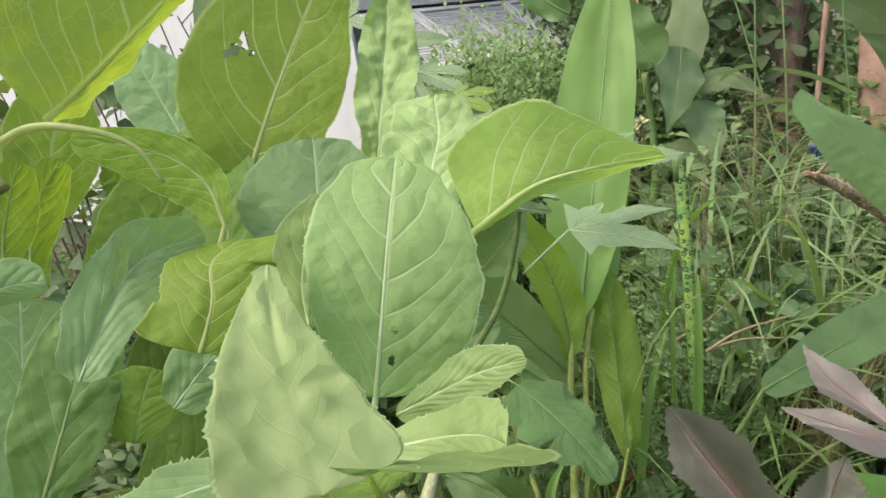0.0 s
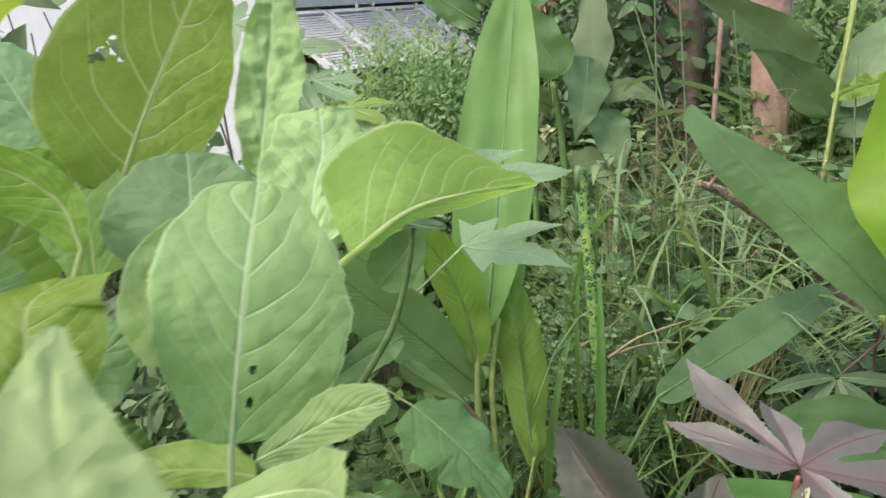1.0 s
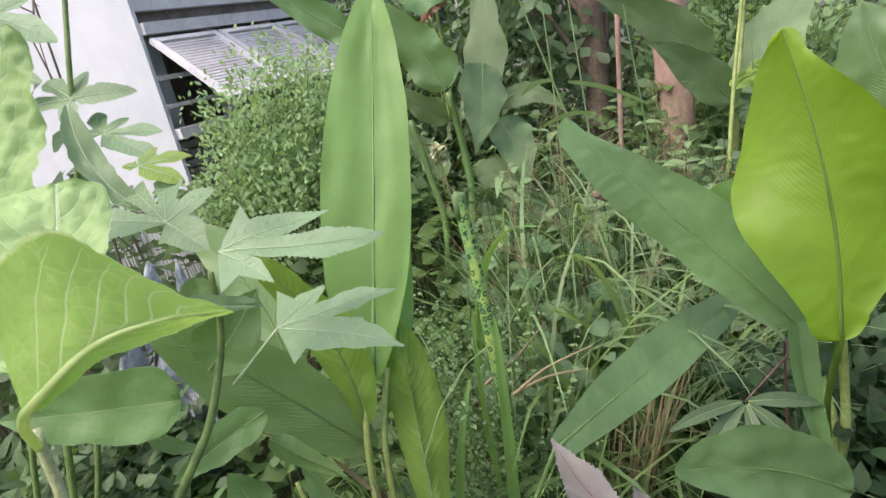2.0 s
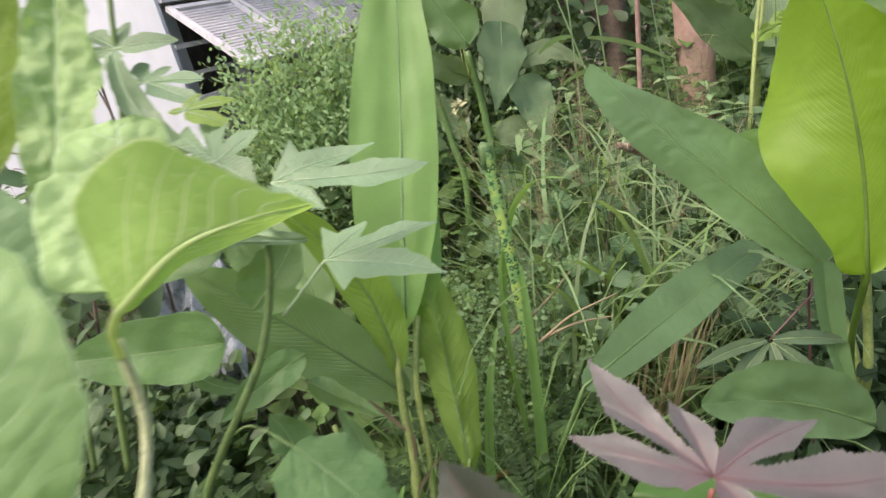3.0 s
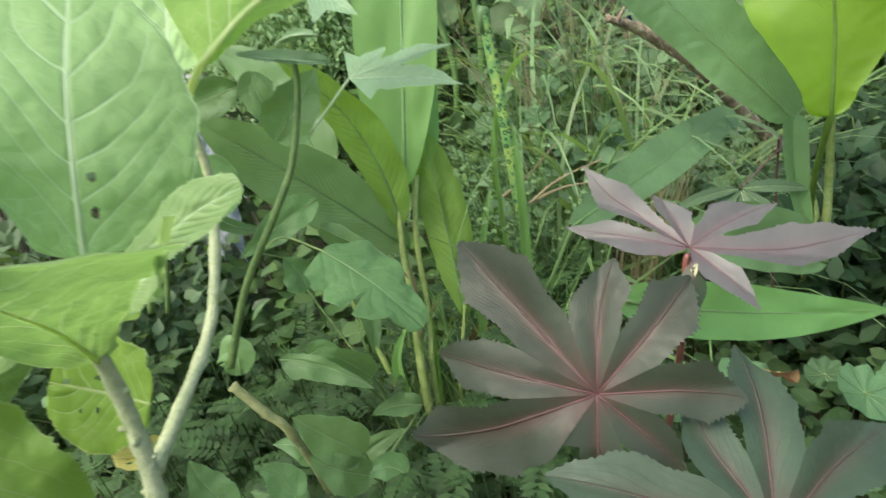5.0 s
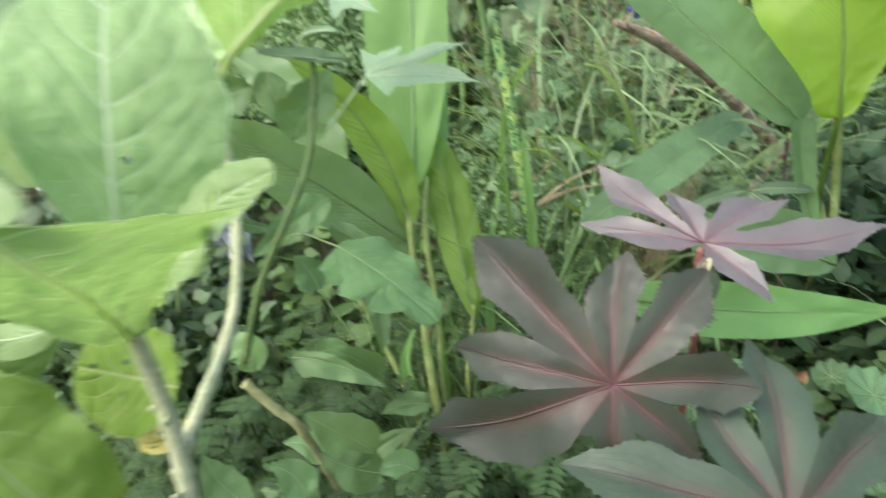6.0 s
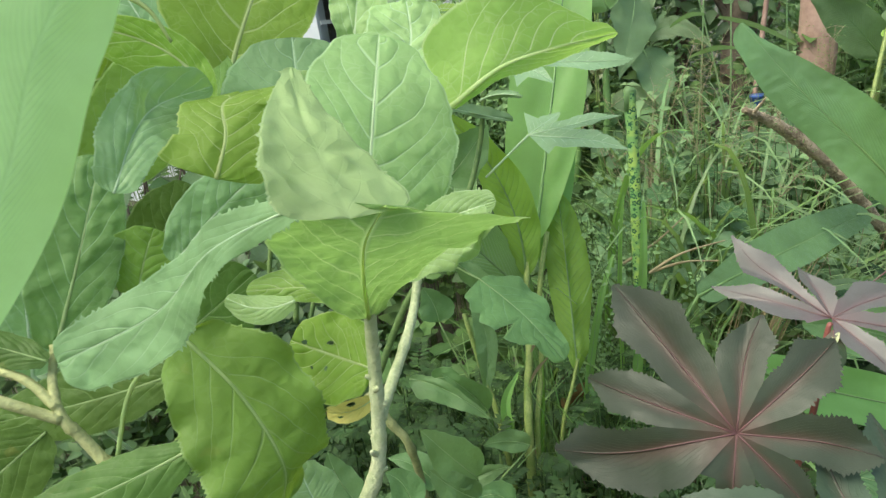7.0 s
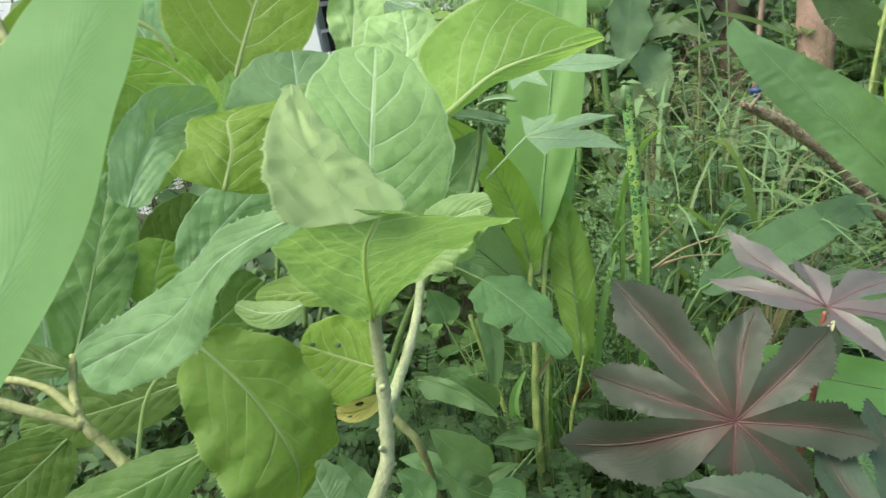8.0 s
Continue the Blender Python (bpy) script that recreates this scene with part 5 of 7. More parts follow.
blade("leaf", CANNA, canna_back, (0.403, 1.449, 0.913), (0.350, 1.467, 1.022), (0.268, 1.483, 1.149), (0.855, -0.114, 0.506), 0.050, 0.061, -14, 26, rib=CANNA_RIB_DARK, a=0.5, b=1.35, rib_r=0.0025, nu=24, nv=6, ruffle=0.14, ragged=0.2, lump=0.004)
blade("leaf", CANNA, canna_back, (0.248, 1.562, 1.055), (0.159, 1.593, 1.127), (0.033, 1.636, 1.224), (0.606, -0.055, 0.794), 0.036, 0.040, -14, 26, rib=CANNA_RIB_DARK, a=0.5, b=1.35, rib_r=0.0025, nu=24, nv=6, ruffle=0.14, ragged=0.2, lump=0.004)
blade("leaf", CANNA_DARK, canna_back, (0.581, 1.780, 0.785), (0.594, 1.711, 0.704), (0.596, 1.649, 0.607), (-0.951, 0.203, -0.232), 0.061, 0.058, -14, 26, rib=CANNA_RIB_DARK, a=0.5, b=1.35, rib_r=0.0025, nu=24, nv=6, ruffle=0.14, ragged=0.2, lump=0.004)
blade("leaf", CANNA, canna_back, (0.374, 1.669, 1.104), (0.477, 1.667, 1.134), (0.628, 1.653, 1.141), (0.147, 0.046, -0.988), 0.043, 0.047, -14, 26, rib=CANNA_RIB_DARK, a=0.5, b=1.35, rib_r=0.0025, nu=24, nv=6, ruffle=0.14, ragged=0.2, lump=0.004)
blade("leaf", CANNA_DARK, canna_back, (0.391, 1.744, 0.671), (0.366, 1.771, 0.751), (0.297, 1.806, 0.841), (0.871, -0.024, 0.491), 0.037, 0.040, -14, 26, rib=CANNA_RIB_DARK, a=0.5, b=1.35, rib_r=0.0025, nu=24, nv=6, ruffle=0.14, ragged=0.2, lump=0.004)
blade("leaf", CANNA_DARK, canna_back, (0.487, 1.777, 0.642), (0.567, 1.738, 0.645), (0.627, 1.689, 0.575), (-0.469, -0.084, -0.879), 0.043, 0.047, -14, 26, rib=CANNA_RIB_DARK, a=0.5, b=1.35, rib_r=0.0025, nu=24, nv=6, ruffle=0.14, ragged=0.2, lump=0.004)

canna_far = thing("canna_plant", None, "far canna with broad dark leaves beside the post", "canna", group="cannas in the bed")
stalk("stem", canna_far, CANNA_STEM, [(1.405, 1.913, 1.058), (1.331, 1.851, 0.831), (1.283, 1.830, 0.577), (1.350, 1.950, 0.000)], 0.0080, 0.0120, seed=9)
blade("leaf", CANNA_DARK, canna_far, (1.203, 1.805, 0.809), (1.059, 1.842, 0.946), (0.871, 1.869, 1.072), (0.569, -0.257, 0.781), 0.054, 0.068, -6, 22, rib=CANNA_RIB_DARK, a=0.5, b=1.25, rib_r=0.0025, nu=24, nv=6, ruffle=0.08, ragged=0.2, lump=0.004)
blade("leaf", CANNA_DARK, canna_far, (1.271, 1.807, 0.665), (1.149, 1.810, 0.805), (1.035, 1.827, 0.889), (0.648, -0.281, 0.708), 0.060, 0.060, -6, 22, rib=CANNA_RIB_DARK, a=0.5, b=1.25, rib_r=0.0025, nu=24, nv=6, ruffle=0.08, ragged=0.2, lump=0.004)
blade("leaf", CANNA_DARK, canna_far, (1.325, 1.859, 0.684), (1.489, 1.892, 0.848), (1.636, 1.908, 0.950), (0.607, -0.500, -0.618), 0.085, 0.091, -6, 22, rib=CANNA_RIB_DARK, a=0.5, b=1.25, rib_r=0.0025, nu=24, nv=6, ruffle=0.08, ragged=0.2, lump=0.004)
blade("leaf", CANNA_DARK, canna_far, (1.304, 1.837, 0.605), (1.502, 1.896, 0.695), (1.695, 1.921, 0.670), (0.222, -0.326, -0.919), 0.087, 0.093, -6, 22, rib=CANNA_RIB_DARK, a=0.5, b=1.25, rib_r=0.0025, nu=24, nv=6, ruffle=0.08, ragged=0.2, lump=0.004)


# ---- castor plant ----

castor = thing("castor_plant", None, "purple-bronze castor plant with toothed palmate leaves and red veins", "castor plant")
stalk("stem", castor, RED_STEM, [(0.303, 0.383, 0.673), (0.298, 0.381, 0.662), (0.288, 0.380, 0.568), (0.270, 0.440, 0.250), (0.260, 0.450, 0.000)], 0.0016, 0.0042, seed=4)
palm("leaf", CASTOR, castor, (0.195, 0.316, 0.627), (-0.405, 0.685, 0.606), (-0.292, -0.725, 0.624), [(0, 0.160, 0.035), (-45, 0.098, 0.024), (-83, 0.106, 0.030), (-128, 0.098, 0.027), (-172, 0.076, 0.016), (137, 0.067, 0.014), (68, 0.145, 0.034), (36, 0.123, 0.026)], rib=RED_RIB, twigs=False, power=1.35, blunt=0.95, teeth=0.0028, bow=0.35, fold=0.36, droop=0.2, inner=0.42, rib_r=0.0010, seed=2, stem=[(0.270, 0.430, 0.500)])
palm("leaf", CASTOR_YOUNG, castor, (0.310, 0.395, 0.670), (0.893, -0.441, -0.087), (-0.120, -0.420, 0.900), [(0, 0.133, 0.024), (43, 0.082, 0.020), (112, 0.061, 0.014), (144, 0.121, 0.023), (171, 0.101, 0.016), (-42, 0.070, 0.014)], rib=RED_RIB, twigs=False, teeth=0.0016, bow=0.3, power=1.15, blunt=1.25, fold=0.5, droop=0.1, inner=0.2, rib_r=0.0006, seed=3)
palm("leaf", CASTOR_GREEN, castor, (0.269, 0.227, 0.557), (0.433, 0.759, 0.486), (0.178, -0.600, 0.780), [(0, 0.132, 0.03), (39, 0.097, 0.026), (85, 0.144, 0.03), (115, 0.111, 0.024), (-44, 0.145, 0.028), (-87, 0.09, 0.022), (-160, 0.06, 0.016), (150, 0.065, 0.018)], rib=RED_RIB, twigs=False, power=1.3, blunt=0.95, teeth=0.0022, bow=0.3, fold=0.36, droop=0.2, inner=0.4, rib_r=0.0008, seed=4, stem=[(0.270, 0.430, 0.420)])
lamina("leaf", CASTOR_GREEN, castor, [(0.303, 0.380, 0.668), (0.297, 0.368, 0.658), (0.290, 0.362, 0.644), (0.284, 0.360, 0.628)], (0.80, -0.45, -0.35), 15, (0.004, 0.010, 0.012, 0.009, 0.004), (0.005, 0.011, 0.013, 0.010, 0.004), (20, 25, 20), (25, 25, 20), rib=RED_RIB, rib_r=0.0005, teeth=0.0012, puff=0.0004, lump=0.0008, seed=81, label="small olive unfolding leaf")
blade("bud", CREAM, castor, (0.292, 0.372, 0.655), (0.296, 0.372, 0.657), (0.306, 0.377, 0.667), (0.642, -0.647, -0.410), 0.003, 0.003, 0, 0, nu=10, nv=3, rib_r=0.0015)


sprig = thing("lobed_weed", None, "sunlit weed with a bright lime lobed leaf beside the post", "weed")
stalk("stem", sprig, GREEN_STEM, [(1.210, 1.616, 0.539), (1.233, 1.658, 0.683), (1.266, 1.703, 0.839)], 0.0030, 0.0020, seed=3)
stalk("tall_stem", sprig, CANNA_STEM, [(1.063, 1.528, 0.543), (1.140, 1.593, 0.779), (1.231, 1.659, 1.026)], 0.0060, 0.0040, seed=4)
lamina("leaf", HERB_LIME, sprig, [(1.380, 1.667, 0.749), (1.311, 1.673, 0.758), (1.249, 1.675, 0.754), (1.162, 1.644, 0.741)], (0.218, 0.561, 0.799), 0, (0.020, 0.034, 0.040, 0.030, 0.018), (0.018, 0.030, 0.034, 0.028, 0.016), (10, 14, 20), (8, 10, 10), rib=RIB_LIME, rib_r=0.0016, teeth=0.006, pitch=0.009, puff=0.002, lump=0.003, ruffle=0.006, waves=3.5, ragged=1.6, notches=((0.30, -1, 0.5, 0.06), (0.55, -1, 0.45, 0.06), (0.42, 1, 0.4, 0.06), (0.70, 1, 0.4, 0.06), (0.78, -1, 0.4, 0.05)), stem=[(1.290, 1.690, 0.690)], seed=91)


# ---- leggy lobed weed ----

sunflower = thing("lobed_weed", None, "leggy weed with dark stems and pointed lobed leaves", "weed")
stalk("stem", sunflower, GREEN_STEM, [(-0.115, 0.574, 0.569), (-0.070, 0.576, 0.651), (-0.016, 0.573, 0.721), (0.015, 0.585, 0.763), (0.039, 0.603, 0.822), (0.049, 0.599, 0.878)], 0.0045, 0.0025, seed=3)
stalk("side_stem", sunflower, GREEN_STEM, [(-0.039, 0.802, 1.153), (-0.059, 0.774, 1.054), (-0.085, 0.768, 0.959), (-0.117, 0.759, 0.852)], 0.0025, 0.0030, seed=5)
stalk("side_stem", sunflower, GREEN_STEM, [(-0.256, 0.889, 0.676), (-0.272, 0.882, 0.599), (-0.290, 0.871, 0.512)], 0.0050, 0.0050, seed=6)
stalk("side_stem", sunflower, GREEN_STEM, [(-0.217, 0.879, 0.660), (-0.237, 0.876, 0.591), (-0.267, 0.867, 0.506)], 0.0040, 0.0040, seed=7)
stalk("side_stem", sunflower, GREEN_STEM, [(-0.297, 0.891, 0.671), (-0.317, 0.890, 0.609), (-0.336, 0.879, 0.522)], 0.0040, 0.0040, seed=8)
palm("leaf", SUNFLOWER, sunflower, (0.089, 0.577, 0.827), (0.873, -0.476, -0.106), (-0.120, -0.420, 0.900), [(0, 0.107, 0.019), (33, 0.098, 0.017), (70, 0.055, 0.013)], rib=RIB_BLUE, seed=2, droop=0.08, rib_r=0.0008, teeth=0.0016, inner=0.42, power=1.1, blunt=1.15, bow=0.3, fold=0.25, stem=[(0.040, 0.589, 0.785)])
palm("leaf", SUNFLOWER, sunflower, (0.074, 0.541, 0.906), (0.967, -0.246, -0.064), (-0.100, -0.597, 0.796), [(0, 0.114, 0.018), (27, 0.080, 0.013), (-30, 0.050, 0.010)], rib=RIB_BLUE, seed=3, droop=0.15, rib_r=0.0008, teeth=0.0016, inner=0.42, power=1.1, blunt=1.15, bow=0.3, fold=0.25)
palm("leaf", SUNFLOWER, sunflower, (0.019, 0.636, 0.918), (0.839, 0.420, 0.346), (-0.101, -0.504, 0.858), [(0, 0.048, 0.014), (86, 0.092, 0.028), (113, 0.087, 0.026), (-84, 0.053, 0.016), (64, 0.070, 0.021)], rib=RIB_BLUE, seed=4, droop=0.15, rib_r=0.0008, teeth=0.0008, inner=0.3, fold=0.25)
palm("leaf", SUNFLOWER, sunflower, (-0.063, 0.767, 1.031), (0.992, -0.125, 0.017), (-0.101, -0.704, 0.704), [(0, 0.059, 0.012), (171, 0.055, 0.011), (69, 0.035, 0.009), (134, 0.051, 0.013), (-102, 0.030, 0.009)], rib=RIB_BLUE, seed=5, droop=0.15, rib_r=0.0008, teeth=0.0008, inner=0.3, fold=0.25)
palm("leaf", SUNFLOWER, sunflower, (-0.044, 0.753, 0.994), (0.970, -0.236, -0.056), (-0.100, -0.597, 0.796), [(0, 0.057, 0.011), (-28, 0.064, 0.013), (118, 0.040, 0.010), (41, 0.029, 0.007), (175, 0.034, 0.010)], rib=RIB_BLUE, seed=6, droop=0.15, rib_r=0.0008, teeth=0.0008, inner=0.3, fold=0.25)
palm("leaf", HERB_LIME, sunflower, (-0.005, 0.697, 0.962), (0.995, -0.082, 0.063), (-0.100, -0.597, 0.796), [(0, 0.046, 0.009), (-37, 0.050, 0.010), (51, 0.025, 0.006), (158, 0.018, 0.004)], rib=RIB_BLUE, seed=7, droop=0.15, rib_r=0.0008, teeth=0.0008, inner=0.3, fold=0.25)
palm("leaf", SUNFLOWER, sunflower, (-0.123, 0.784, 1.068), (0.858, -0.419, -0.296), (-0.101, -0.704, 0.704), [(0, 0.047, 0.009), (169, 0.065, 0.013), (106, 0.040, 0.010), (-70, 0.049, 0.012)], rib=RIB_BLUE, seed=8, droop=0.15, rib_r=0.0008, teeth=0.0008, inner=0.3, fold=0.25)
palm("leaf", SUNFLOWER, sunflower, (-0.134, 0.835, 1.127), (0.757, -0.513, -0.405), (-0.101, -0.704, 0.704), [(0, 0.087, 0.017), (173, 0.058, 0.012), (51, 0.043, 0.011), (-64, 0.038, 0.010)], rib=RIB_BLUE, seed=9, droop=0.15, rib_r=0.0008, teeth=0.0008, inner=0.3, fold=0.25)
blade("leaf", SUNFLOWER, sunflower, (-0.060, 0.744, 1.026), (-0.049, 0.715, 0.970), (-0.010, 0.686, 0.925), (-0.906, -0.333, -0.261), 0.014, 0.012, 20, 30, rib=RIB_BLUE, a=0.5, b=0.6, rib_r=0.0012, nu=26, nv=6, teeth=0.001)
lamina("leaf", SUN_DARK, sunflower, [(0.018, 0.552, 0.682), (0.043, 0.530, 0.664), (0.067, 0.508, 0.642), (0.093, 0.483, 0.609)], (-0.56, -0.75, -0.35), 0, (0.020, 0.036, 0.038, 0.032, 0.018), (0.034, 0.044, 0.044, 0.034, 0.014), (-8, -12, -14), (6, 10, 14), rib=RIB_LOW, rib_r=0.0010, teeth=0.0014, pitch=0.0045, puff=0.0008, lump=0.0015, ruffle=0.003, notches=((0.56, 1, 0.6, 0.045), (0.28, 1, 0.2, 0.06), (0.70, -1, 0.2, 0.05), (0.80, 1, 0.25, 0.05)), stem=[(-0.060, 0.640, 0.655), (-0.020, 0.590, 0.690)], seed=31)
blade("leaf", SUNFLOWER, sunflower, (0.040, 0.527, 0.876), (0.055, 0.508, 0.882), (0.076, 0.488, 0.880), (-0.041, -0.119, -0.992), 0.004, 0.007, 0, -40, rib=RIB_BLUE, a=0.5, b=0.6, rib_r=0.0012, nu=26, nv=6, teeth=0.001)
blade("leaf", SUN_DARK, sunflower, (0.003, 0.801, 0.643), (-0.056, 0.787, 0.624), (-0.110, 0.763, 0.604), (-0.407, 0.314, 0.858), 0.024, 0.022, 14, 10, rib=RIB_LOW, a=0.5, b=0.95, ragged=0.2, rib_r=0.0009, nu=26, nv=6, teeth=0.001)
blade("leaf", SUN_DARK, sunflower, (-0.007, 0.816, 0.597), (0.028, 0.802, 0.569), (0.075, 0.785, 0.535), (-0.635, -0.501, -0.589), 0.015, 0.019, 0, -30, rib=RIB_LOW, a=0.5, b=0.95, ragged=0.2, rib_r=0.0009, nu=26, nv=6, teeth=0.001)
blade("leaf", SUN_DARK, sunflower, (-0.079, 0.793, 0.689), (-0.165, 0.785, 0.707), (-0.262, 0.780, 0.727), (0.150, 0.444, 0.883), 0.044, 0.046, 14, 10, rib=RIB_LOW, a=0.5, b=0.95, ragged=0.2, rib_r=0.0009, nu=26, nv=6, teeth=0.001)
blade("leaf", SUN_DARK, sunflower, (-0.047, 0.814, 0.806), (-0.113, 0.816, 0.797), (-0.205, 0.820, 0.788), (-0.105, 0.215, 0.971), 0.025, 0.027, 14, 10, rib=RIB_LOW, a=0.5, b=0.95, ragged=0.2, rib_r=0.0009, nu=26, nv=6, teeth=0.001)
blade("leaf", SUN_DARK, sunflower, (-0.024, 0.817, 0.819), (-0.022, 0.803, 0.783), (0.004, 0.784, 0.741), (-0.922, -0.334, -0.195), 0.022, 0.022, 14, 10, rib=RIB_LOW, a=0.5, b=0.95, ragged=0.2, rib_r=0.0009, nu=26, nv=6, teeth=0.001)
blade("leaf", SUN_DARK, sunflower, (-0.097, 0.699, 0.479), (-0.045, 0.683, 0.462), (0.012, 0.655, 0.425), (-0.541, -0.554, -0.632), 0.010, 0.024, 14, 10, rib=RIB_LOW, a=0.5, b=0.95, ragged=0.2, rib_r=0.0009, nu=26, nv=6, teeth=0.001)
blade("leaf", SUN_DARK, sunflower, (-0.131, 0.808, 0.659), (-0.109, 0.793, 0.639), (-0.066, 0.781, 0.627), (-0.536, -0.415, -0.735), 0.009, 0.011, 14, 10, rib=RIB_LOW, a=0.5, b=0.95, ragged=0.2, rib_r=0.0009, nu=26, nv=6, teeth=0.001)
blade("leaf", SUN_DARK, sunflower, (-0.138, 0.658, 0.500), (-0.140, 0.673, 0.525), (-0.163, 0.671, 0.517), (0.647, 0.554, 0.525), 0.023, 0.023, 14, 10, rib=RIB_LOW, a=0.5, b=0.95, ragged=0.2, rib_r=0.0009, nu=26, nv=6, teeth=0.001)
blade("leaf", SUN_DARK, sunflower, (-0.007, 0.689, 0.760), (0.024, 0.700, 0.787), (0.056, 0.713, 0.821), (0.718, -0.196, -0.668), 0.033, 0.029, 14, 10, rib=RIB_LOW, a=0.5, b=0.95, ragged=0.2, rib_r=0.0009, nu=26, nv=6, teeth=0.001)
blade("leaf", SUNFLOWER, sunflower, (0.077, 0.605, 0.840), (0.042, 0.592, 0.853), (0.000, 0.581, 0.870), (0.294, 0.220, 0.930), 0.003, 0.009, 0, 0, rib=RIB_BLUE, a=0.5, b=0.6, rib_r=0.0012, nu=26, nv=6, teeth=0.001)


# ---- weed with long narrow fingered leaves by the canna ----

fingers = thing("fingered_weed", None, "dull green weed with long narrow fingered leaves on a red-brown stalk", "weed")
stalk("stem", fingers, RED_RIB, [(0.567, 0.726, 0.521), (0.632, 0.738, 0.556), (0.675, 0.80, 0.50), (0.70, 0.84, 0.0)], 0.0010, 0.0022, seed=6)
for k, (tip, half) in enumerate((((0.455, 0.700, 0.532), 0.0085), ((0.478, 0.690, 0.478), 0.0105), ((0.655, 0.700, 0.505), 0.0095), ((0.552, 0.660, 0.440), 0.0095), ((0.618, 0.668, 0.452), 0.0085))):
    hub, tip = Vector((0.567, 0.726, 0.521)), Vector(tip)
    way = tip - hub
    side = way.cross(Vector((-0.2, -0.7, 0.7))).normalized()
    line = [hub + way * q + Vector((0, 0, 0.05 * q * (1 - q) * 4 * way.length)) for q in (0.04, 0.35, 0.68, 1.0)]
    lamina("leaflet", FINGER, fingers, line, side, 10, (half * 0.5, half * 0.9, half, half * 0.8, half * 0.35), (half * 0.5, half * 0.9, half, half * 0.8, half * 0.35), (14, 14, 8), (14, 14, 8), rib=RIB_LOW, rib_r=0.0007, pairs=9, teeth=0.0006, pitch=0.004, puff=0.0003, lump=0.0006, seed=60 + k)


# ---- broad-leaved weeds at the foot of the kale ----

weed0 = thing("broad_weed", None, "low weed with broad oval green leaves", "weed", group="broad weeds under the kale")
blade("leaf", SUN_DARK, weed0, (-0.017, 0.590, 0.384), (-0.049, 0.583, 0.431), (-0.080, 0.585, 0.473), (0.716, 0.453, 0.531), 0.028, 0.031, 14, 10, rib=RIB_LOW, a=0.45, b=0.95, ragged=0.2, rib_r=0.00075, nu=20, nv=5, teeth=0.0008, ruffle=0.05)
stalk("stem", weed0, GREEN_STEM, [(-0.017, 0.620, -0.010), (-0.017, 0.620, 0.284), (-0.017, 0.590, 0.384)], 0.0022, 0.0014)
blade("leaf", SUN_DARK, weed0, (-0.017, 0.580, 0.356), (-0.047, 0.568, 0.389), (-0.076, 0.568, 0.424), (0.589, 0.543, 0.598), 0.027, 0.025, 14, 10, rib=RIB_LOW, a=0.45, b=0.95, ragged=0.2, rib_r=0.00075, nu=20, nv=5, teeth=0.0008, ruffle=0.05)
stalk("stem", weed0, GREEN_STEM, [(-0.017, 0.620, -0.010), (-0.017, 0.620, 0.284), (-0.017, 0.580, 0.356)], 0.0022, 0.0014)
blade("leaf", SUN_DARK, weed0, (0.063, 0.689, 0.348), (0.030, 0.682, 0.365), (-0.005, 0.671, 0.371), (0.114, 0.593, 0.797), 0.015, 0.017, 14, 10, rib=RIB_LOW, a=0.45, b=0.95, ragged=0.2, rib_r=0.00075, nu=20, nv=5, teeth=0.0008, ruffle=0.05)
stalk("stem", weed0, GREEN_STEM, [(-0.017, 0.620, -0.010), (-0.017, 0.620, 0.284), (0.063, 0.689, 0.348)], 0.0022, 0.0014)

weed1 = thing("broad_weed", None, "low weed with broad oval green leaves", "weed", group="broad weeds under the kale")
blade("leaf", SUN_DARK, weed1, (0.008, 0.706, 0.405), (-0.017, 0.698, 0.448), (-0.050, 0.697, 0.482), (0.718, 0.382, 0.581), 0.018, 0.021, 14, 10, rib=RIB_LOW, a=0.45, b=0.95, ragged=0.2, rib_r=0.00075, nu=20, nv=5, teeth=0.0008, ruffle=0.05)
stalk("stem", weed1, GREEN_STEM, [(0.018, 0.736, -0.010), (0.018, 0.736, 0.305), (0.008, 0.706, 0.405)], 0.0022, 0.0014)
blade("leaf", SUN_DARK, weed1, (-0.065, 0.720, 0.460), (-0.040, 0.721, 0.456), (-0.010, 0.713, 0.428), (-0.498, -0.466, -0.731), 0.017, 0.020, 14, 10, rib=RIB_LOW, a=0.45, b=0.95, ragged=0.2, rib_r=0.00075, nu=20, nv=5, teeth=0.0008, ruffle=0.05)
stalk("stem", weed1, GREEN_STEM, [(0.018, 0.736, -0.010), (0.018, 0.736, 0.305), (-0.065, 0.720, 0.460)], 0.0022, 0.0014)
blade("leaf", SUN_DARK, weed1, (-0.048, 0.795, 0.515), (-0.053, 0.804, 0.541), (-0.067, 0.812, 0.569), (0.945, 0.179, 0.275), 0.027, 0.027, 14, 10, rib=RIB_LOW, a=0.45, b=0.95, ragged=0.2, rib_r=0.00075, nu=20, nv=5, teeth=0.0008, ruffle=0.05)
stalk("stem", weed1, GREEN_STEM, [(0.018, 0.736, -0.010), (0.018, 0.736, 0.305), (-0.048, 0.795, 0.515)], 0.0022, 0.0014)

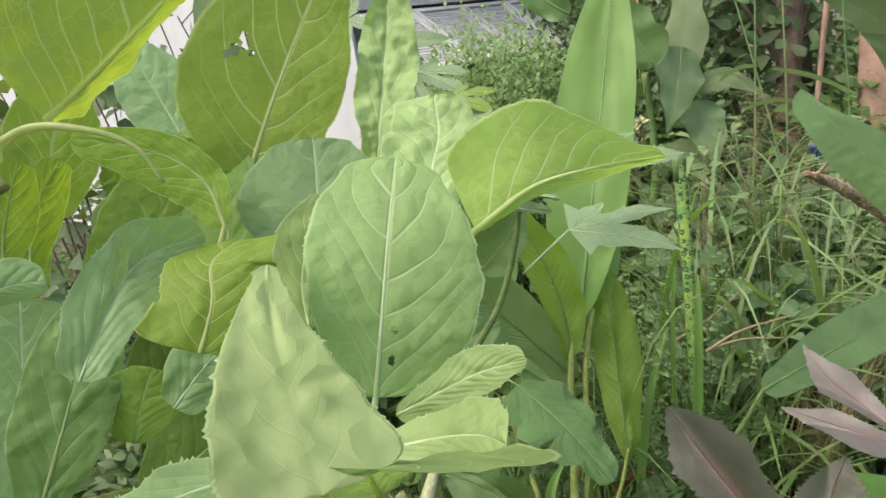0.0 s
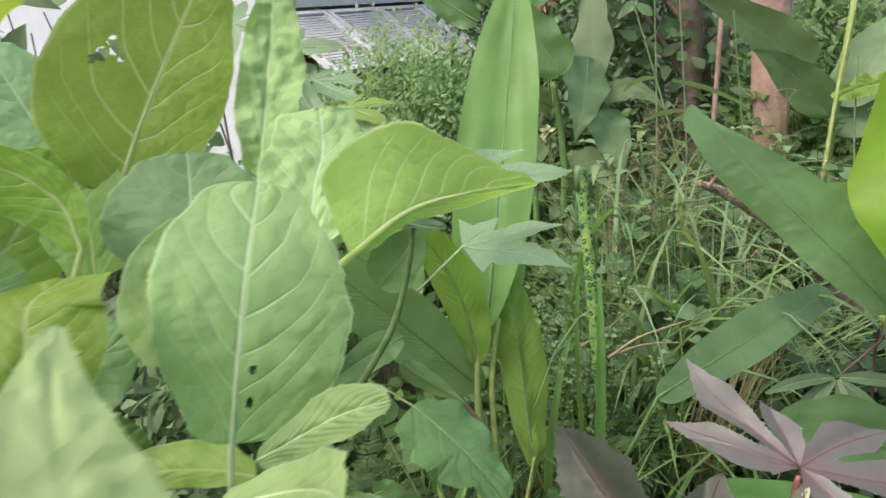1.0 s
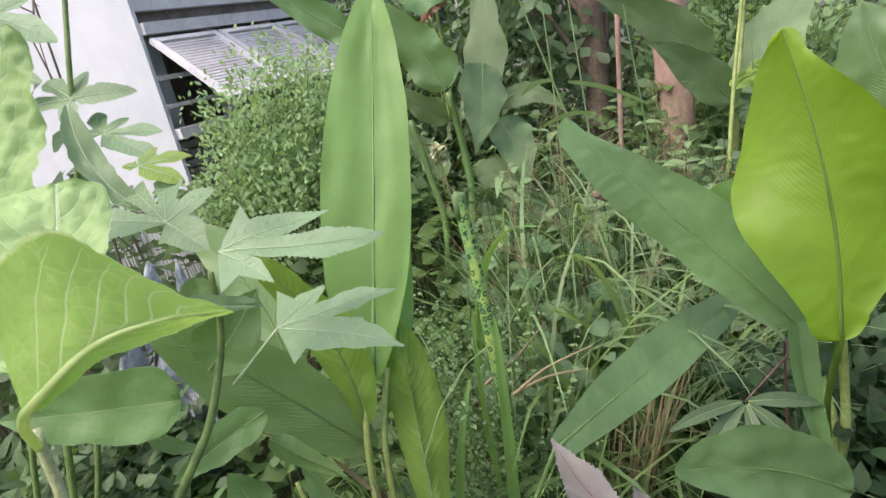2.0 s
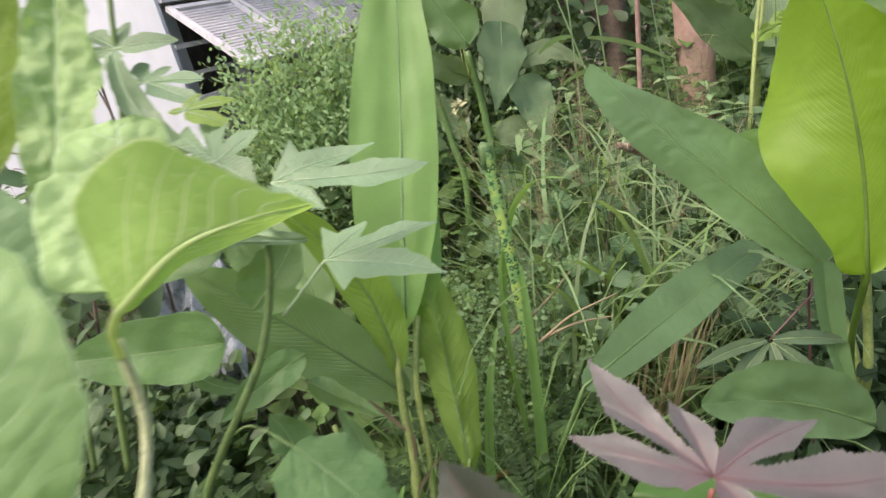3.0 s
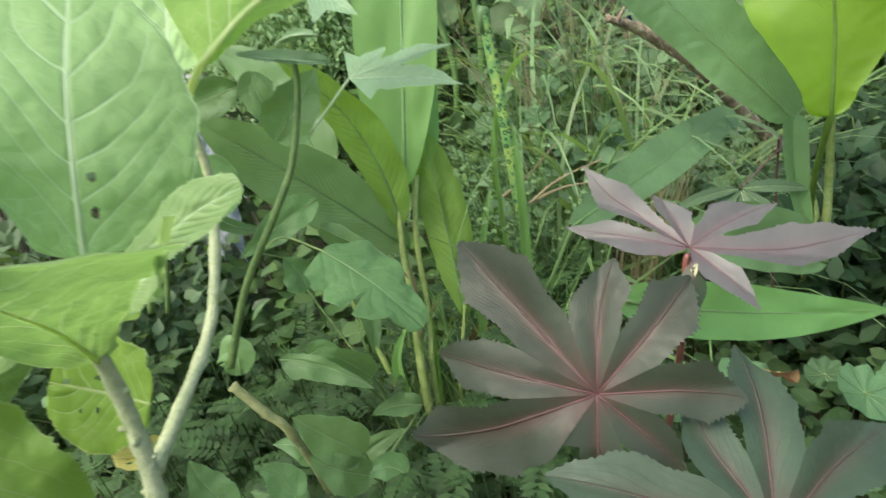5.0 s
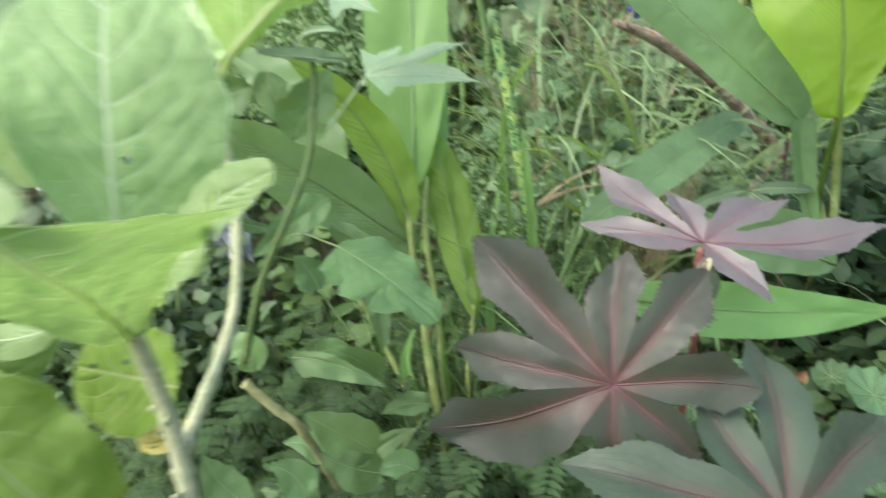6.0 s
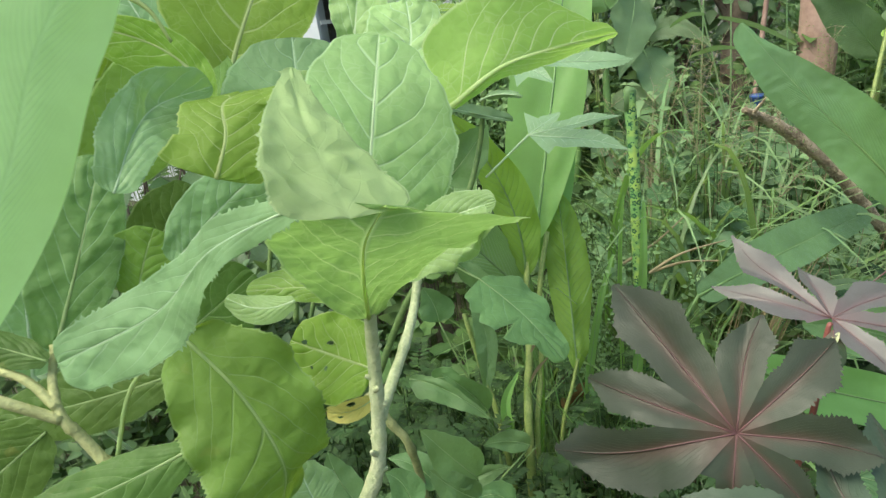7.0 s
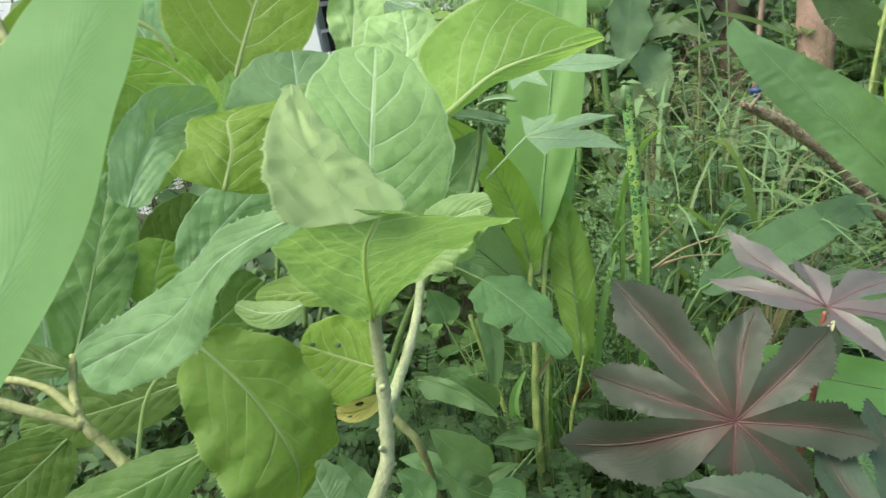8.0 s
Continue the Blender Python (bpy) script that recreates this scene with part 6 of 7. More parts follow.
weed2 = thing("broad_weed", None, "low weed with broad oval green leaves", "weed", group="broad weeds under the kale")
blade("leaf", SUN_DARK, weed2, (-0.078, 0.660, 0.315), (-0.107, 0.679, 0.342), (-0.149, 0.691, 0.354), (0.558, 0.638, 0.531), 0.021, 0.023, 14, 10, rib=RIB_LOW, a=0.45, b=0.95, ragged=0.2, rib_r=0.00075, nu=20, nv=5, teeth=0.0008, ruffle=0.05)
stalk("stem", weed2, GREEN_STEM, [(-0.058, 0.690, -0.010), (-0.058, 0.690, 0.215), (-0.078, 0.660, 0.315)], 0.0022, 0.0014)
blade("leaf", SUN_DARK, weed2, (-0.058, 0.691, 0.273), (-0.018, 0.699, 0.294), (0.031, 0.700, 0.305), (0.324, -0.609, -0.724), 0.016, 0.019, 14, 10, rib=RIB_LOW, a=0.45, b=0.95, ragged=0.2, rib_r=0.00075, nu=20, nv=5, teeth=0.0008, ruffle=0.05)
stalk("stem", weed2, GREEN_STEM, [(-0.058, 0.690, -0.010), (-0.058, 0.690, 0.215), (-0.058, 0.691, 0.273)], 0.0022, 0.0014)
blade("leaf", SUN_DARK, weed2, (-0.121, 0.643, 0.277), (-0.155, 0.655, 0.290), (-0.196, 0.669, 0.305), (0.451, 0.711, 0.540), 0.026, 0.026, 14, 10, rib=RIB_LOW, a=0.45, b=0.95, ragged=0.2, rib_r=0.00075, nu=20, nv=5, teeth=0.0008, ruffle=0.05)
stalk("stem", weed2, GREEN_STEM, [(-0.058, 0.690, -0.010), (-0.058, 0.690, 0.215), (-0.121, 0.643, 0.277)], 0.0022, 0.0014)
blade("leaf", SUN_DARK, weed2, (-0.086, 0.673, 0.236), (-0.059, 0.675, 0.244), (-0.026, 0.672, 0.245), (0.090, -0.702, -0.706), 0.024, 0.024, 14, 10, rib=RIB_LOW, a=0.45, b=0.95, ragged=0.2, rib_r=0.00075, nu=20, nv=5, teeth=0.0008, ruffle=0.05)
stalk("stem", weed2, GREEN_STEM, [(-0.058, 0.690, -0.010), (-0.058, 0.690, 0.215), (-0.086, 0.673, 0.236)], 0.0022, 0.0014)

weed3 = thing("broad_weed", None, "low weed with broad oval green leaves", "weed", group="broad weeds under the kale")
blade("leaf", SUN_DARK, weed3, (0.036, 0.644, 0.211), (-0.000, 0.657, 0.225), (-0.045, 0.655, 0.213), (0.116, 0.738, 0.665), 0.024, 0.024, 14, 10, rib=RIB_LOW, a=0.45, b=0.95, ragged=0.2, rib_r=0.00075, nu=20, nv=5, teeth=0.0008, ruffle=0.05)
stalk("stem", weed3, GREEN_STEM, [(0.066, 0.674, -0.010), (0.066, 0.674, 0.111), (0.036, 0.644, 0.211)], 0.0022, 0.0014)
blade("leaf", SUN_DARK, weed3, (-0.161, 0.534, 0.407), (-0.184, 0.545, 0.444), (-0.193, 0.557, 0.479), (0.867, 0.434, 0.245), 0.021, 0.021, 14, 10, rib=RIB_LOW, a=0.45, b=0.95, ragged=0.2, rib_r=0.00075, nu=20, nv=5, teeth=0.0008, ruffle=0.05)
stalk("stem", weed3, GREEN_STEM, [(0.066, 0.674, -0.010), (0.066, 0.674, 0.111), (-0.161, 0.534, 0.407)], 0.0022, 0.0014)
blade("leaf", SUN_DARK, weed3, (-0.098, 0.535, 0.397), (-0.108, 0.545, 0.426), (-0.127, 0.549, 0.442), (0.808, 0.446, 0.386), 0.021, 0.021, 14, 10, rib=RIB_LOW, a=0.45, b=0.95, ragged=0.2, rib_r=0.00075, nu=20, nv=5, teeth=0.0008, ruffle=0.05)
stalk("stem", weed3, GREEN_STEM, [(0.066, 0.674, -0.010), (0.066, 0.674, 0.111), (-0.098, 0.535, 0.397)], 0.0022, 0.0014)
blade("leaf", SUN_DARK, weed3, (0.023, 0.578, 0.342), (0.003, 0.582, 0.360), (-0.028, 0.579, 0.357), (0.237, 0.635, 0.735), 0.018, 0.018, 14, 10, rib=RIB_LOW, a=0.45, b=0.95, ragged=0.2, rib_r=0.00075, nu=20, nv=5, teeth=0.0008, ruffle=0.05)
stalk("stem", weed3, GREEN_STEM, [(0.066, 0.674, -0.010), (0.066, 0.674, 0.111), (0.023, 0.578, 0.342)], 0.0022, 0.0014)


# ---- the stake, the sticks and posts ----
stake = thing("garden_stake", None, "garden stake in a yellow-green sleeve with dark green printed rings", "stake")
sv, sf, su = [], [], []
low, high = Vector((0.328, 0.983, -0.02)), Vector((0.308, 0.977, 0.796))
RINGS, SIDES = 60, 17
for i in range(RINGS + 1):
    f = i / RINGS
    c = low.lerp(high, f) + Vector((0.002 * math.sin(f * 9), 0, 0))
    for j in range(SIDES):
        w = 2 * math.pi * j / (SIDES - 1)
        r = 0.0097 * (1 + 0.03 * noise.noise(Vector((math.cos(w), math.sin(w), f * 30))))
        sv.append(c + Vector((math.cos(w) * r, math.sin(w) * r, 0)))
        su.append((5.0 * j / (SIDES - 1), 0.8 / 0.061 * 5.0 * f))
for i in range(RINGS):
    for j in range(SIDES - 1):
        o = i * SIDES + j
        sf.append((o, o + 1, o + SIDES + 1, o + SIDES))
part("sleeve", mesh_of("sleeve", sv, sf, SLEEVE, uvs=su), stake)
v, f = tube([high - Vector((0, 0, 0.03)), high + Vector((0, 0, 0.002)), high + Vector((0.002, 0, 0.008))], [0.010, 0.0102, 0.007], 9, knobs=0.5, seed=3)
part("frayed_end", mesh_of("frayed_end", v, f, SUN_DARK), stake, "frayed dull green end of the stake")

dead = thing("dead_branch", None, "rotting brown branch leaning through the grass", "branch")
line = smooth_line([(0.555, 1.10, 0.715), (0.64, 1.13, 0.665), (0.76, 1.165, 0.565), (0.861, 1.194, 0.451), (1.05, 1.25, 0.24), (1.26, 1.31, 0.0)], 24)
v, f = tube(line, [(0.006 + 0.0065 * min(1, i / 30)) * (1 + 0.18 * noise.noise(Vector((i * 0.45, 3, 1)))) for i in range(len(line))], 15, knobs=0.3, seed=11)
part("wood", mesh_of("wood", v, f, BARK), dead)
for k, (p, q) in enumerate((((0.575, 1.105, 0.705), (0.585, 1.08, 0.735)), ((0.70, 1.15, 0.62), (0.73, 1.13, 0.65)))):
    v, f = tube(smooth_line([p, q], 4), [0.004, 0.0035, 0.003, 0.0025, 0.0012], 6, knobs=0.4, seed=k)
    part("stub", mesh_of("stub", v, f, BARK), dead)

cut = thing("cut_stem", None, "cut beige stem lying among low weeds", "stem")
stalk("stem", cut, KALE_STEM, [(-0.151, 0.655, 0.491), (-0.125, 0.645, 0.445), (-0.105, 0.645, 0.40), (-0.10, 0.68, 0.25), (-0.10, 0.70, 0.0)], 0.0062, 0.0055, nodes=4, seed=5)


def post(name, x, y, r, h, mat, label, rings=0, lean=0.0):
    ob = thing(name, None, label, "post")
    n = 26
    pts = [Vector((x + lean * i / n, y, -0.02 + h * i / n)) for i in range(n + 1)]
    rad = [r * (1 + 0.05 * noise.noise(Vector((x, y, i * 0.4)))) * (1.05 if rings and i % rings == 0 else 1.0) for i in range(n + 1)]
    v, f = tube(pts, rad, 18, knobs=0.05, seed=int(x * 100))
    part("shaft", mesh_of("shaft", v, f, mat), ob)
    return ob


post("fence_post", 1.285, 2.16, 0.058, 1.75, TERRACOTTA, "weathered red-brown round post behind the weeds", rings=5)
post("bamboo_cane", 0.945, 2.0, 0.0075, 1.25, TERRACOTTA, "thin orange-brown cane leaning upright", rings=4, lean=0.12)


def young_tree(x, y, r, h, lean, seed, label):
    """A slim bare trunk with a few limbs, its leaves above the view."""
    k = random.Random(seed)
    ob = thing("young_tree", None, label, "tree")
    line = smooth_line([(x, y, -0.03), (x + lean * 0.4 + 0.02, y, h * 0.4), (x + lean, y + 0.03, h)], 10)
    n = len(line) - 1
    v, f = tube(line, [r * (1.25 - 0.5 * i / n) for i in range(n + 1)], 14, knobs=0.22, seed=seed)
    part("trunk", mesh_of("trunk", v, f, TRUNK), ob)
    for q in range(5):
        a = line[int(n * (0.35 + 0.12 * q))]
        w = rand_way(k, 1.0) + Vector((0, 0, 0.7))
        v, f = tube(smooth_line([a, a + w * 0.18, a + w * 0.34 + Vector((0, 0, 0.08))], 5), [r * 0.3 * (1 - 0.07 * i) for i in range(11)], 7, knobs=0.2, seed=q)
        part("limb", mesh_of("limb", v, f, TRUNK), ob)
        h2 = Heap()
        for _ in range(60):
            h2.leaf(a + w * k.uniform(0.15, 0.4) + Vector((k.gauss(0, 0.09), k.gauss(0, 0.09), k.gauss(0, 0.09))), rand_way(k, 1.0), (k.uniform(-0.5, 0.5), -1, 0.6), k.uniform(0.05, 0.1), 0.022, 0.2, 0.2)
        tagged(part("spray", h2.mesh("spray", HERB_DARK), ob), kind="stuff")


young_tree(1.12, 2.5, 0.045, 2.1, 0.05, 1, "young tree with dark brown rough bark in the shade")
young_tree(1.32, 2.75, 0.032, 2.2, -0.05, 2, "slim dark young tree in the shade")
young_tree(0.98, 2.7, 0.03, 2.2, 0.06, 3, "slim dark young tree in the shade")

blue = thing("blue_pot", None, "small blue plastic pot half hidden by weeds", "pot")
v, f = tube([(0.941, 1.86, 0.53), (0.941, 1.86, 0.56), (0.941, 1.86, 0.59), (0.941, 1.86, 0.592), (0.941, 1.86, 0.60)], [0.012, 0.015, 0.018, 0.02, 0.02], 16)
part("body", mesh_of("body", v, f, BLUE), blue)
v, f = tube([(0.941, 1.86, -0.01), (0.941, 1.86, 0.53)], [0.008, 0.008], 8)
part("stand", mesh_of("stand", v, f, BARK), blue)

bag = thing("plastic_sheet", None, "crumpled translucent plastic sheet behind the leaves", "plastic sheet")
FILM = plain("crumpled plastic", (0.16, 0.20, 0.21), (0.46, 0.50, 0.52), 9, 0.35, 0.8, 0.01)
bv, bf = [], []
for i in range(41):
    for j in range(41):
        x, z = -0.52 + 0.24 * i / 40, 0.0 + 0.64 * j / 40
        k = noise.noise(Vector((x * 9, z * 9, 0.2))) * 0.05 + noise.noise(Vector((x * 23, z * 23, 4))) * 0.025
        bv.append((x + k * 0.3, 1.5 + 0.25 * (j / 40) ** 2 + k, z * (0.9 + 0.1 * math.sin(i * 0.4))))
for i in range(40):
    for j in range(40):
        bf.append((i * 41 + j, (i + 1) * 41 + j, (i + 1) * 41 + j + 1, i * 41 + j + 1))
part("film", mesh_of("film", bv, bf, FILM, smooth=False), bag)


def petals(name, at, size, mat, label, seed):
    """A spent flower head: a dozen crumpled petals."""
    rnd = random.Random(seed)
    ob = thing(name, None, label, "flower")
    h = Heap()
    for k in range(14):
        w = rand_way(rnd, 1.0)
        h.leaf(Vector(at) + w * size * 0.1, w, rand_way(rnd, 1.0), size * (0.6 + 0.5 * rnd.random()), size * 0.3, 0.5, 0.5)
    part("petals", h.mesh("petals", mat), ob)
    v, f = tube(smooth_line([Vector(at) - Vector((0, 0, size * 4)), at], 4), [size * 0.08] * 5, 6)
    part("stalk", mesh_of("stalk", v, f, CANNA_STEM), ob)


for k, (p, s) in enumerate((((0.432, 1.675, 0.918), 0.024), ((0.46, 1.73, 1.09), 0.05), ((0.425, 1.68, 0.94), 0.022))):
    petals("canna_flower", p, s, BLOSSOM, "wilting salmon canna flower", k)
for k, (p, s) in enumerate((((0.339, 1.334, 0.81), 0.022), ((0.345, 1.34, 0.79), 0.02))):
    petals("weed_flower", p, s, CREAM, "small cream weed flower head", 20 + k)

for k, (p, q, m) in enumerate((((0.16, 0.97, 0.20), (0.235, 0.95, 0.245), (0.20, 0.95, 0.245)), ((-0.07, 0.45, 0.30), (0.0, 0.44, 0.27), (-0.03, 0.44, 0.30)), ((0.52, 0.62, 0.24), (0.57, 0.60, 0.27), (0.545, 0.61, 0.28)))):
    d = thing("dead_leaf", None, "curled brown dead leaf caught in the weeds", "dead leaf")
    blade("blade", DEAD_LEAF, d, p, m, q, (0, -0.7, 0.7), 0.03, 0.028, 20, 30, a=0.5, b=0.6, nu=16, nv=5, ruffle=0.25, waves=2, lump=0.006)
    v, f = tube([Vector((p[0], p[1], -0.01)), Vector(p)], [0.002, 0.0015], 5)
    part("stalk", mesh_of("stalk", v, f, BARK), d)


# ---- strap leaves by the stake ----
def strap(base, mid, tip, half, mat=CANNA_LIGHT):
    ob = thing("strap_leaf", None, "upright light green strap-shaped grass leaf", "grass leaf", "strap leaves by the stake")
    blade("blade", mat, ob, base, mid, tip, (1, 0.1, 0), half, half, 12, 12, a=0.12, b=0.35, nu=18, nv=3, lump=0.002, rib=CANNA_RIB, rib_r=0.0012)


strap((0.24, 0.90, 0.0), (0.285, 0.90, 0.33), (0.322, 0.96, 0.612), 0.0105)
strap((0.17, 0.90, 0.0), (0.20, 0.90, 0.33), (0.266, 0.962, 0.518), 0.008)
strap((0.285, 0.99, 0.0), (0.280, 0.985, 0.40), (0.297, 0.99, 0.62), 0.0048, CANNA_LIGHT)
strap((0.30, 1.2, 0.0), (0.33, 1.15, 0.55), (0.44, 1.05, 0.70), 0.008)

# ---- round leaves low down ----
def round_leaf(at, r, tilt, seed):
    rnd = random.Random(seed)
    ob = thing("round_leaf_plant", None, "blue-green round shield leaf on a thin stalk", "nasturtium", "round shield leaves")
    c = Vector(at)
    n = Vector((tilt[0], tilt[1], 1)).normalized()
    ax = n.orthogonal().normalized()
    ay = n.cross(ax)
    vv, ff, uu = [c.copy()], [], [(0.0, 0.5)]
    for i in range(1, 6):
        for j in range(36):
            w = 2 * math.pi * j / 36
            q = r * i / 5 * (1 + 0.05 * math.sin(w * 9) * i / 5 + 0.05 * math.sin(w * 2 + seed))
            vv.append(c + (ax * math.cos(w) + ay * math.sin(w)) * q + n * (0.15 * q * q / r + 0.004 * math.sin(w * 9) * i / 5))
            uu.append((w / 6.283, 0.5 + 0.5 * i / 5))
    for j in range(36):
        ff.append((0, 1 + j, 1 + (j + 1) % 36))
        for i in range(4):
            o = 1 + i * 36
            ff.append((o + j, o + 36 + j, o + 36 + (j + 1) % 36, o + (j + 1) % 36))
    part("blade", mesh_of("blade", vv, ff, ROUND, uvs=uu), ob)
    v, f = tube(smooth_line([(at[0] + 0.03, at[1] + 0.03, 0), (at[0] + 0.02, at[1] + 0.02, at[2] * 0.6), c], 6), [0.0022] * 13, 6)
    part("stalk", mesh_of("stalk", v, f, GREEN_STEM), ob)
    rays = Heap()
    for j in range(9):
        w = 2 * math.pi * j / 9
        d = ax * math.cos(w) + ay * math.sin(w)
        rays.rod([c + n * 0.001, c + d * r * 0.5 + n * (0.04 * r + 0.0008), c + d * r * 0.9 + n * (0.12 * r + 0.0008)], 0.0004, 0.00015, 4)
    part("veins", rays.mesh("veins", RIB_LOW), ob)


for k, (p, r) in enumerate((((0.665, 0.581, 0.23), 0.042), ((0.482, 0.591, 0.31), 0.036), ((0.56, 0.66, 0.22), 0.035), ((0.75, 0.60, 0.2), 0.04), ((0.70, 0.70, 0.16), 0.03), ((0.60, 0.52, 0.17), 0.035), ((0.82, 0.68, 0.24), 0.04), ((0.42, 0.66, 0.24), 0.03), ((0.68, 0.93, 0.29), 0.03), ((0.78, 0.86, 0.33), 0.032), ((0.50, 1.28, 0.44), 0.028), ((0.55, 1.30, 0.40), 0.03), ((0.60, 1.26, 0.46), 0.027), ((0.47, 1.33, 0.50), 0.03), ((0.56, 1.22, 0.36), 0.026), ((0.66, 1.32, 0.42), 0.03), ((0.44, 1.24, 0.38), 0.026), ((0.62, 1.36, 0.52), 0.028), ((0.70, 1.24, 0.38), 0.027), ((0.52, 1.38, 0.55), 0.028), ((0.34, 1.30, 0.42), 0.03), ((0.36, 1.36, 0.50), 0.028))):
    round_leaf(p, r, (random.Random(k).uniform(-0.3, 0.3), -0.45), k)


# ---- weeds, grass and hedge: uncountable stuff ----
def stuff(name, heap, mat, label, category):
    return tagged(new(name, heap.mesh(name, mat)), label, category, kind="stuff")


rnd = random.Random(17)

# low heart-leaved ground cover
cover, cover_dark, stems = Heap(), Heap(), Heap()
for k in range(13000):
    y = 0.42 + 3.4 * rnd.random() ** 1.3
    x = rnd.uniform(-0.75, 1.0) * (0.75 + y * 0.75)
    hill = 0.10 + 0.16 * (0.5 + 0.5 * noise.noise(Vector((x * 2.2, y * 2.2, 5)))) + 0.30 * min(1, max(0, (y - 1.15) * 1.3)) + 0.22 * min(1, max(0, (y - 1.6) * 2))
    z = lift_of(x, y) + hill * (0.25 + 0.75 * rnd.random() ** 0.6)
    size = rnd.uniform(0.008, 0.024) if y < 1.1 else rnd.uniform(0.018, 0.038)
    w = rand_way(rnd, 0.3)
    nrm = Vector((rnd.uniform(-0.5, 0.5), rnd.uniform(-0.9, 0.1), 1))
    # Nearer leaves are mostly the dark copy, painting in the taller plants' shade.
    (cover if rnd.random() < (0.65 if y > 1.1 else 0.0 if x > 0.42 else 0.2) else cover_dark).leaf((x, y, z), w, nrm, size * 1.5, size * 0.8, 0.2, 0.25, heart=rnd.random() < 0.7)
    if k % 3 == 0:
        stems.rod([Vector((x + 0.01, y + 0.01, lift_of(x, y) - 0.01)), Vector((x, y, z))], 0.0016, 0.0009, 4)
stuff("ground_cover", cover, COVER, "low heart-leaved weeds covering the ground", "weeds")
stuff("ground_cover", cover_dark, COVER_DARK, "low dark green weeds with shade put into their colour", "weeds")
stuff("weed_stems", stems, GREEN_STEM, "thin green stems of the weeds", "weeds")

# feathery weeds under the kale
fern = Heap()
for k in range(900):
    x, y = rnd.uniform(-0.45, 0.40), rnd.uniform(0.5, 1.05)
    if rnd.random() < 0.3:
        x, y = rnd.uniform(0.4, 2.0), rnd.uniform(1.3, 2.3)
    p = Vector((x, y, lift_of(x, y) + rnd.uniform(0.06, 0.36) + (0.3 if y > 1.3 else 0)))
    w = rand_way(rnd, 0.5).normalized()
    s = w.cross(Vector((0, 0, 1))).normalized()
    length = rnd.uniform(0.03, 0.085)
    fern.rod([Vector((x, y, 0)) - w * 0.02, p], 0.0012, 0.001, 4)
    for j in range(8):
        q = p + w * (length * j / 8) - Vector((0, 0, 0.25 * length * (j / 8) ** 2))
        for sg in (-1, 1):
            fern.leaf(q, w * 0.5 + s * sg, (0, -0.2, 1), length * 0.32 * (1 - 0.6 * abs(j / 8 - 0.3)), length * 0.06, 0.1, 0.15)
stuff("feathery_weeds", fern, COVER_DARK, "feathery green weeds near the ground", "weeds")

# grass
def tuft(heap, dry, x, y, n, length, width, spread=0.05, lean=(1.1, 2.9), dead=0.03):
    for _ in range(n):
        px, py = x + rnd.gauss(0, spread), y + rnd.gauss(0, spread)
        h = dry if rnd.random() < dead else heap
        cut = 0.55 if h is dry and heap is not dry else 1.0
        h.grass((px, py, lift_of(px, py) - 0.01), rnd.random() * 6.283, cut * length * rnd.uniform(0.6, 1.15), rnd.uniform(*lean), width * rnd.uniform(0.6, 1.2), rnd.uniform(0.7, 1.0))


green, dry = Heap(), Heap()
for x, y, n, length, width in ((0.42, 1.12, 12, 0.85, 0.0085), (0.50, 1.22, 12, 0.85, 0.008), (0.36, 1.3, 8, 0.8, 0.008), (0.60, 1.05, 18, 0.62, 0.006), (0.70, 1.25, 20, 0.7, 0.006), (0.95, 1.35, 20, 0.68, 0.006), (0.55, 1.45, 14, 0.75, 0.007), (0.80, 1.55, 16, 0.75, 0.007), (1.1, 1.6, 16, 0.7, 0.006), (0.45, 0.97, 12, 0.5, 0.004), (0.30, 1.08, 12, 0.5, 0.004)):
    tuft(green, dry, x, y, n, length, width, 0.06)
for k in range(130):
    y = 0.85 + 1.9 * rnd.random()
    x = rnd.uniform(0.05, 1.1) * (0.8 + 0.6 * y)
    if x > 0.66 and y < 1.25:
        continue
    tuft(green, dry, x, y, 6, rnd.uniform(0.3, 0.6), rnd.uniform(0.002, 0.0045), 0.04, dead=0.12)
for k in range(230):
    tuft(green, dry, rnd.uniform(-0.5, 0.4), rnd.uniform(0.55, 1.2), 6, rnd.uniform(0.14, 0.36), 0.002, 0.04, dead=0.12)
for k in range(34):
    tuft(green, dry, rnd.uniform(-0.02, 0.30), rnd.uniform(0.84, 1.02), 4, rnd.uniform(0.3, 0.5), 0.0024, 0.02, (0.3, 1.2), dead=0.25)
for k in range(26):
    px, py = 0.50 + rnd.gauss(0, 0.02), 1.02 + rnd.gauss(0, 0.03)
    dry.grass((px, py, 0), rnd.uniform(-0.5, 0.5), rnd.uniform(0.42, 0.6), rnd.uniform(0.2, 0.6), rnd.uniform(0.0012, 0.003), rnd.uniform(0.75, 0.95))
for bent in (((0.324, 0.944, 0.482), (0.382, 0.950, 0.508), (0.466, 0.967, 0.515)), ((0.333, 0.963, 0.475), (0.392, 0.962, 0.486), (0.455, 0.965, 0.478)), ((0.289, 0.982, 0.490), (0.350, 0.989, 0.520), (0.413, 1.017, 0.552))):
    dry.rod(smooth_line(bent, 6), 0.0032, 0.0012, 5)
tuft(dry, dry, 0.45, 1.06, 10, 0.34, 0.0024, 0.03, (0.9, 2.0))
tuft(dry, dry, 0.62, 1.12, 16, 0.4, 0.002, 0.05, (0.3, 1.4))
broad = Heap()
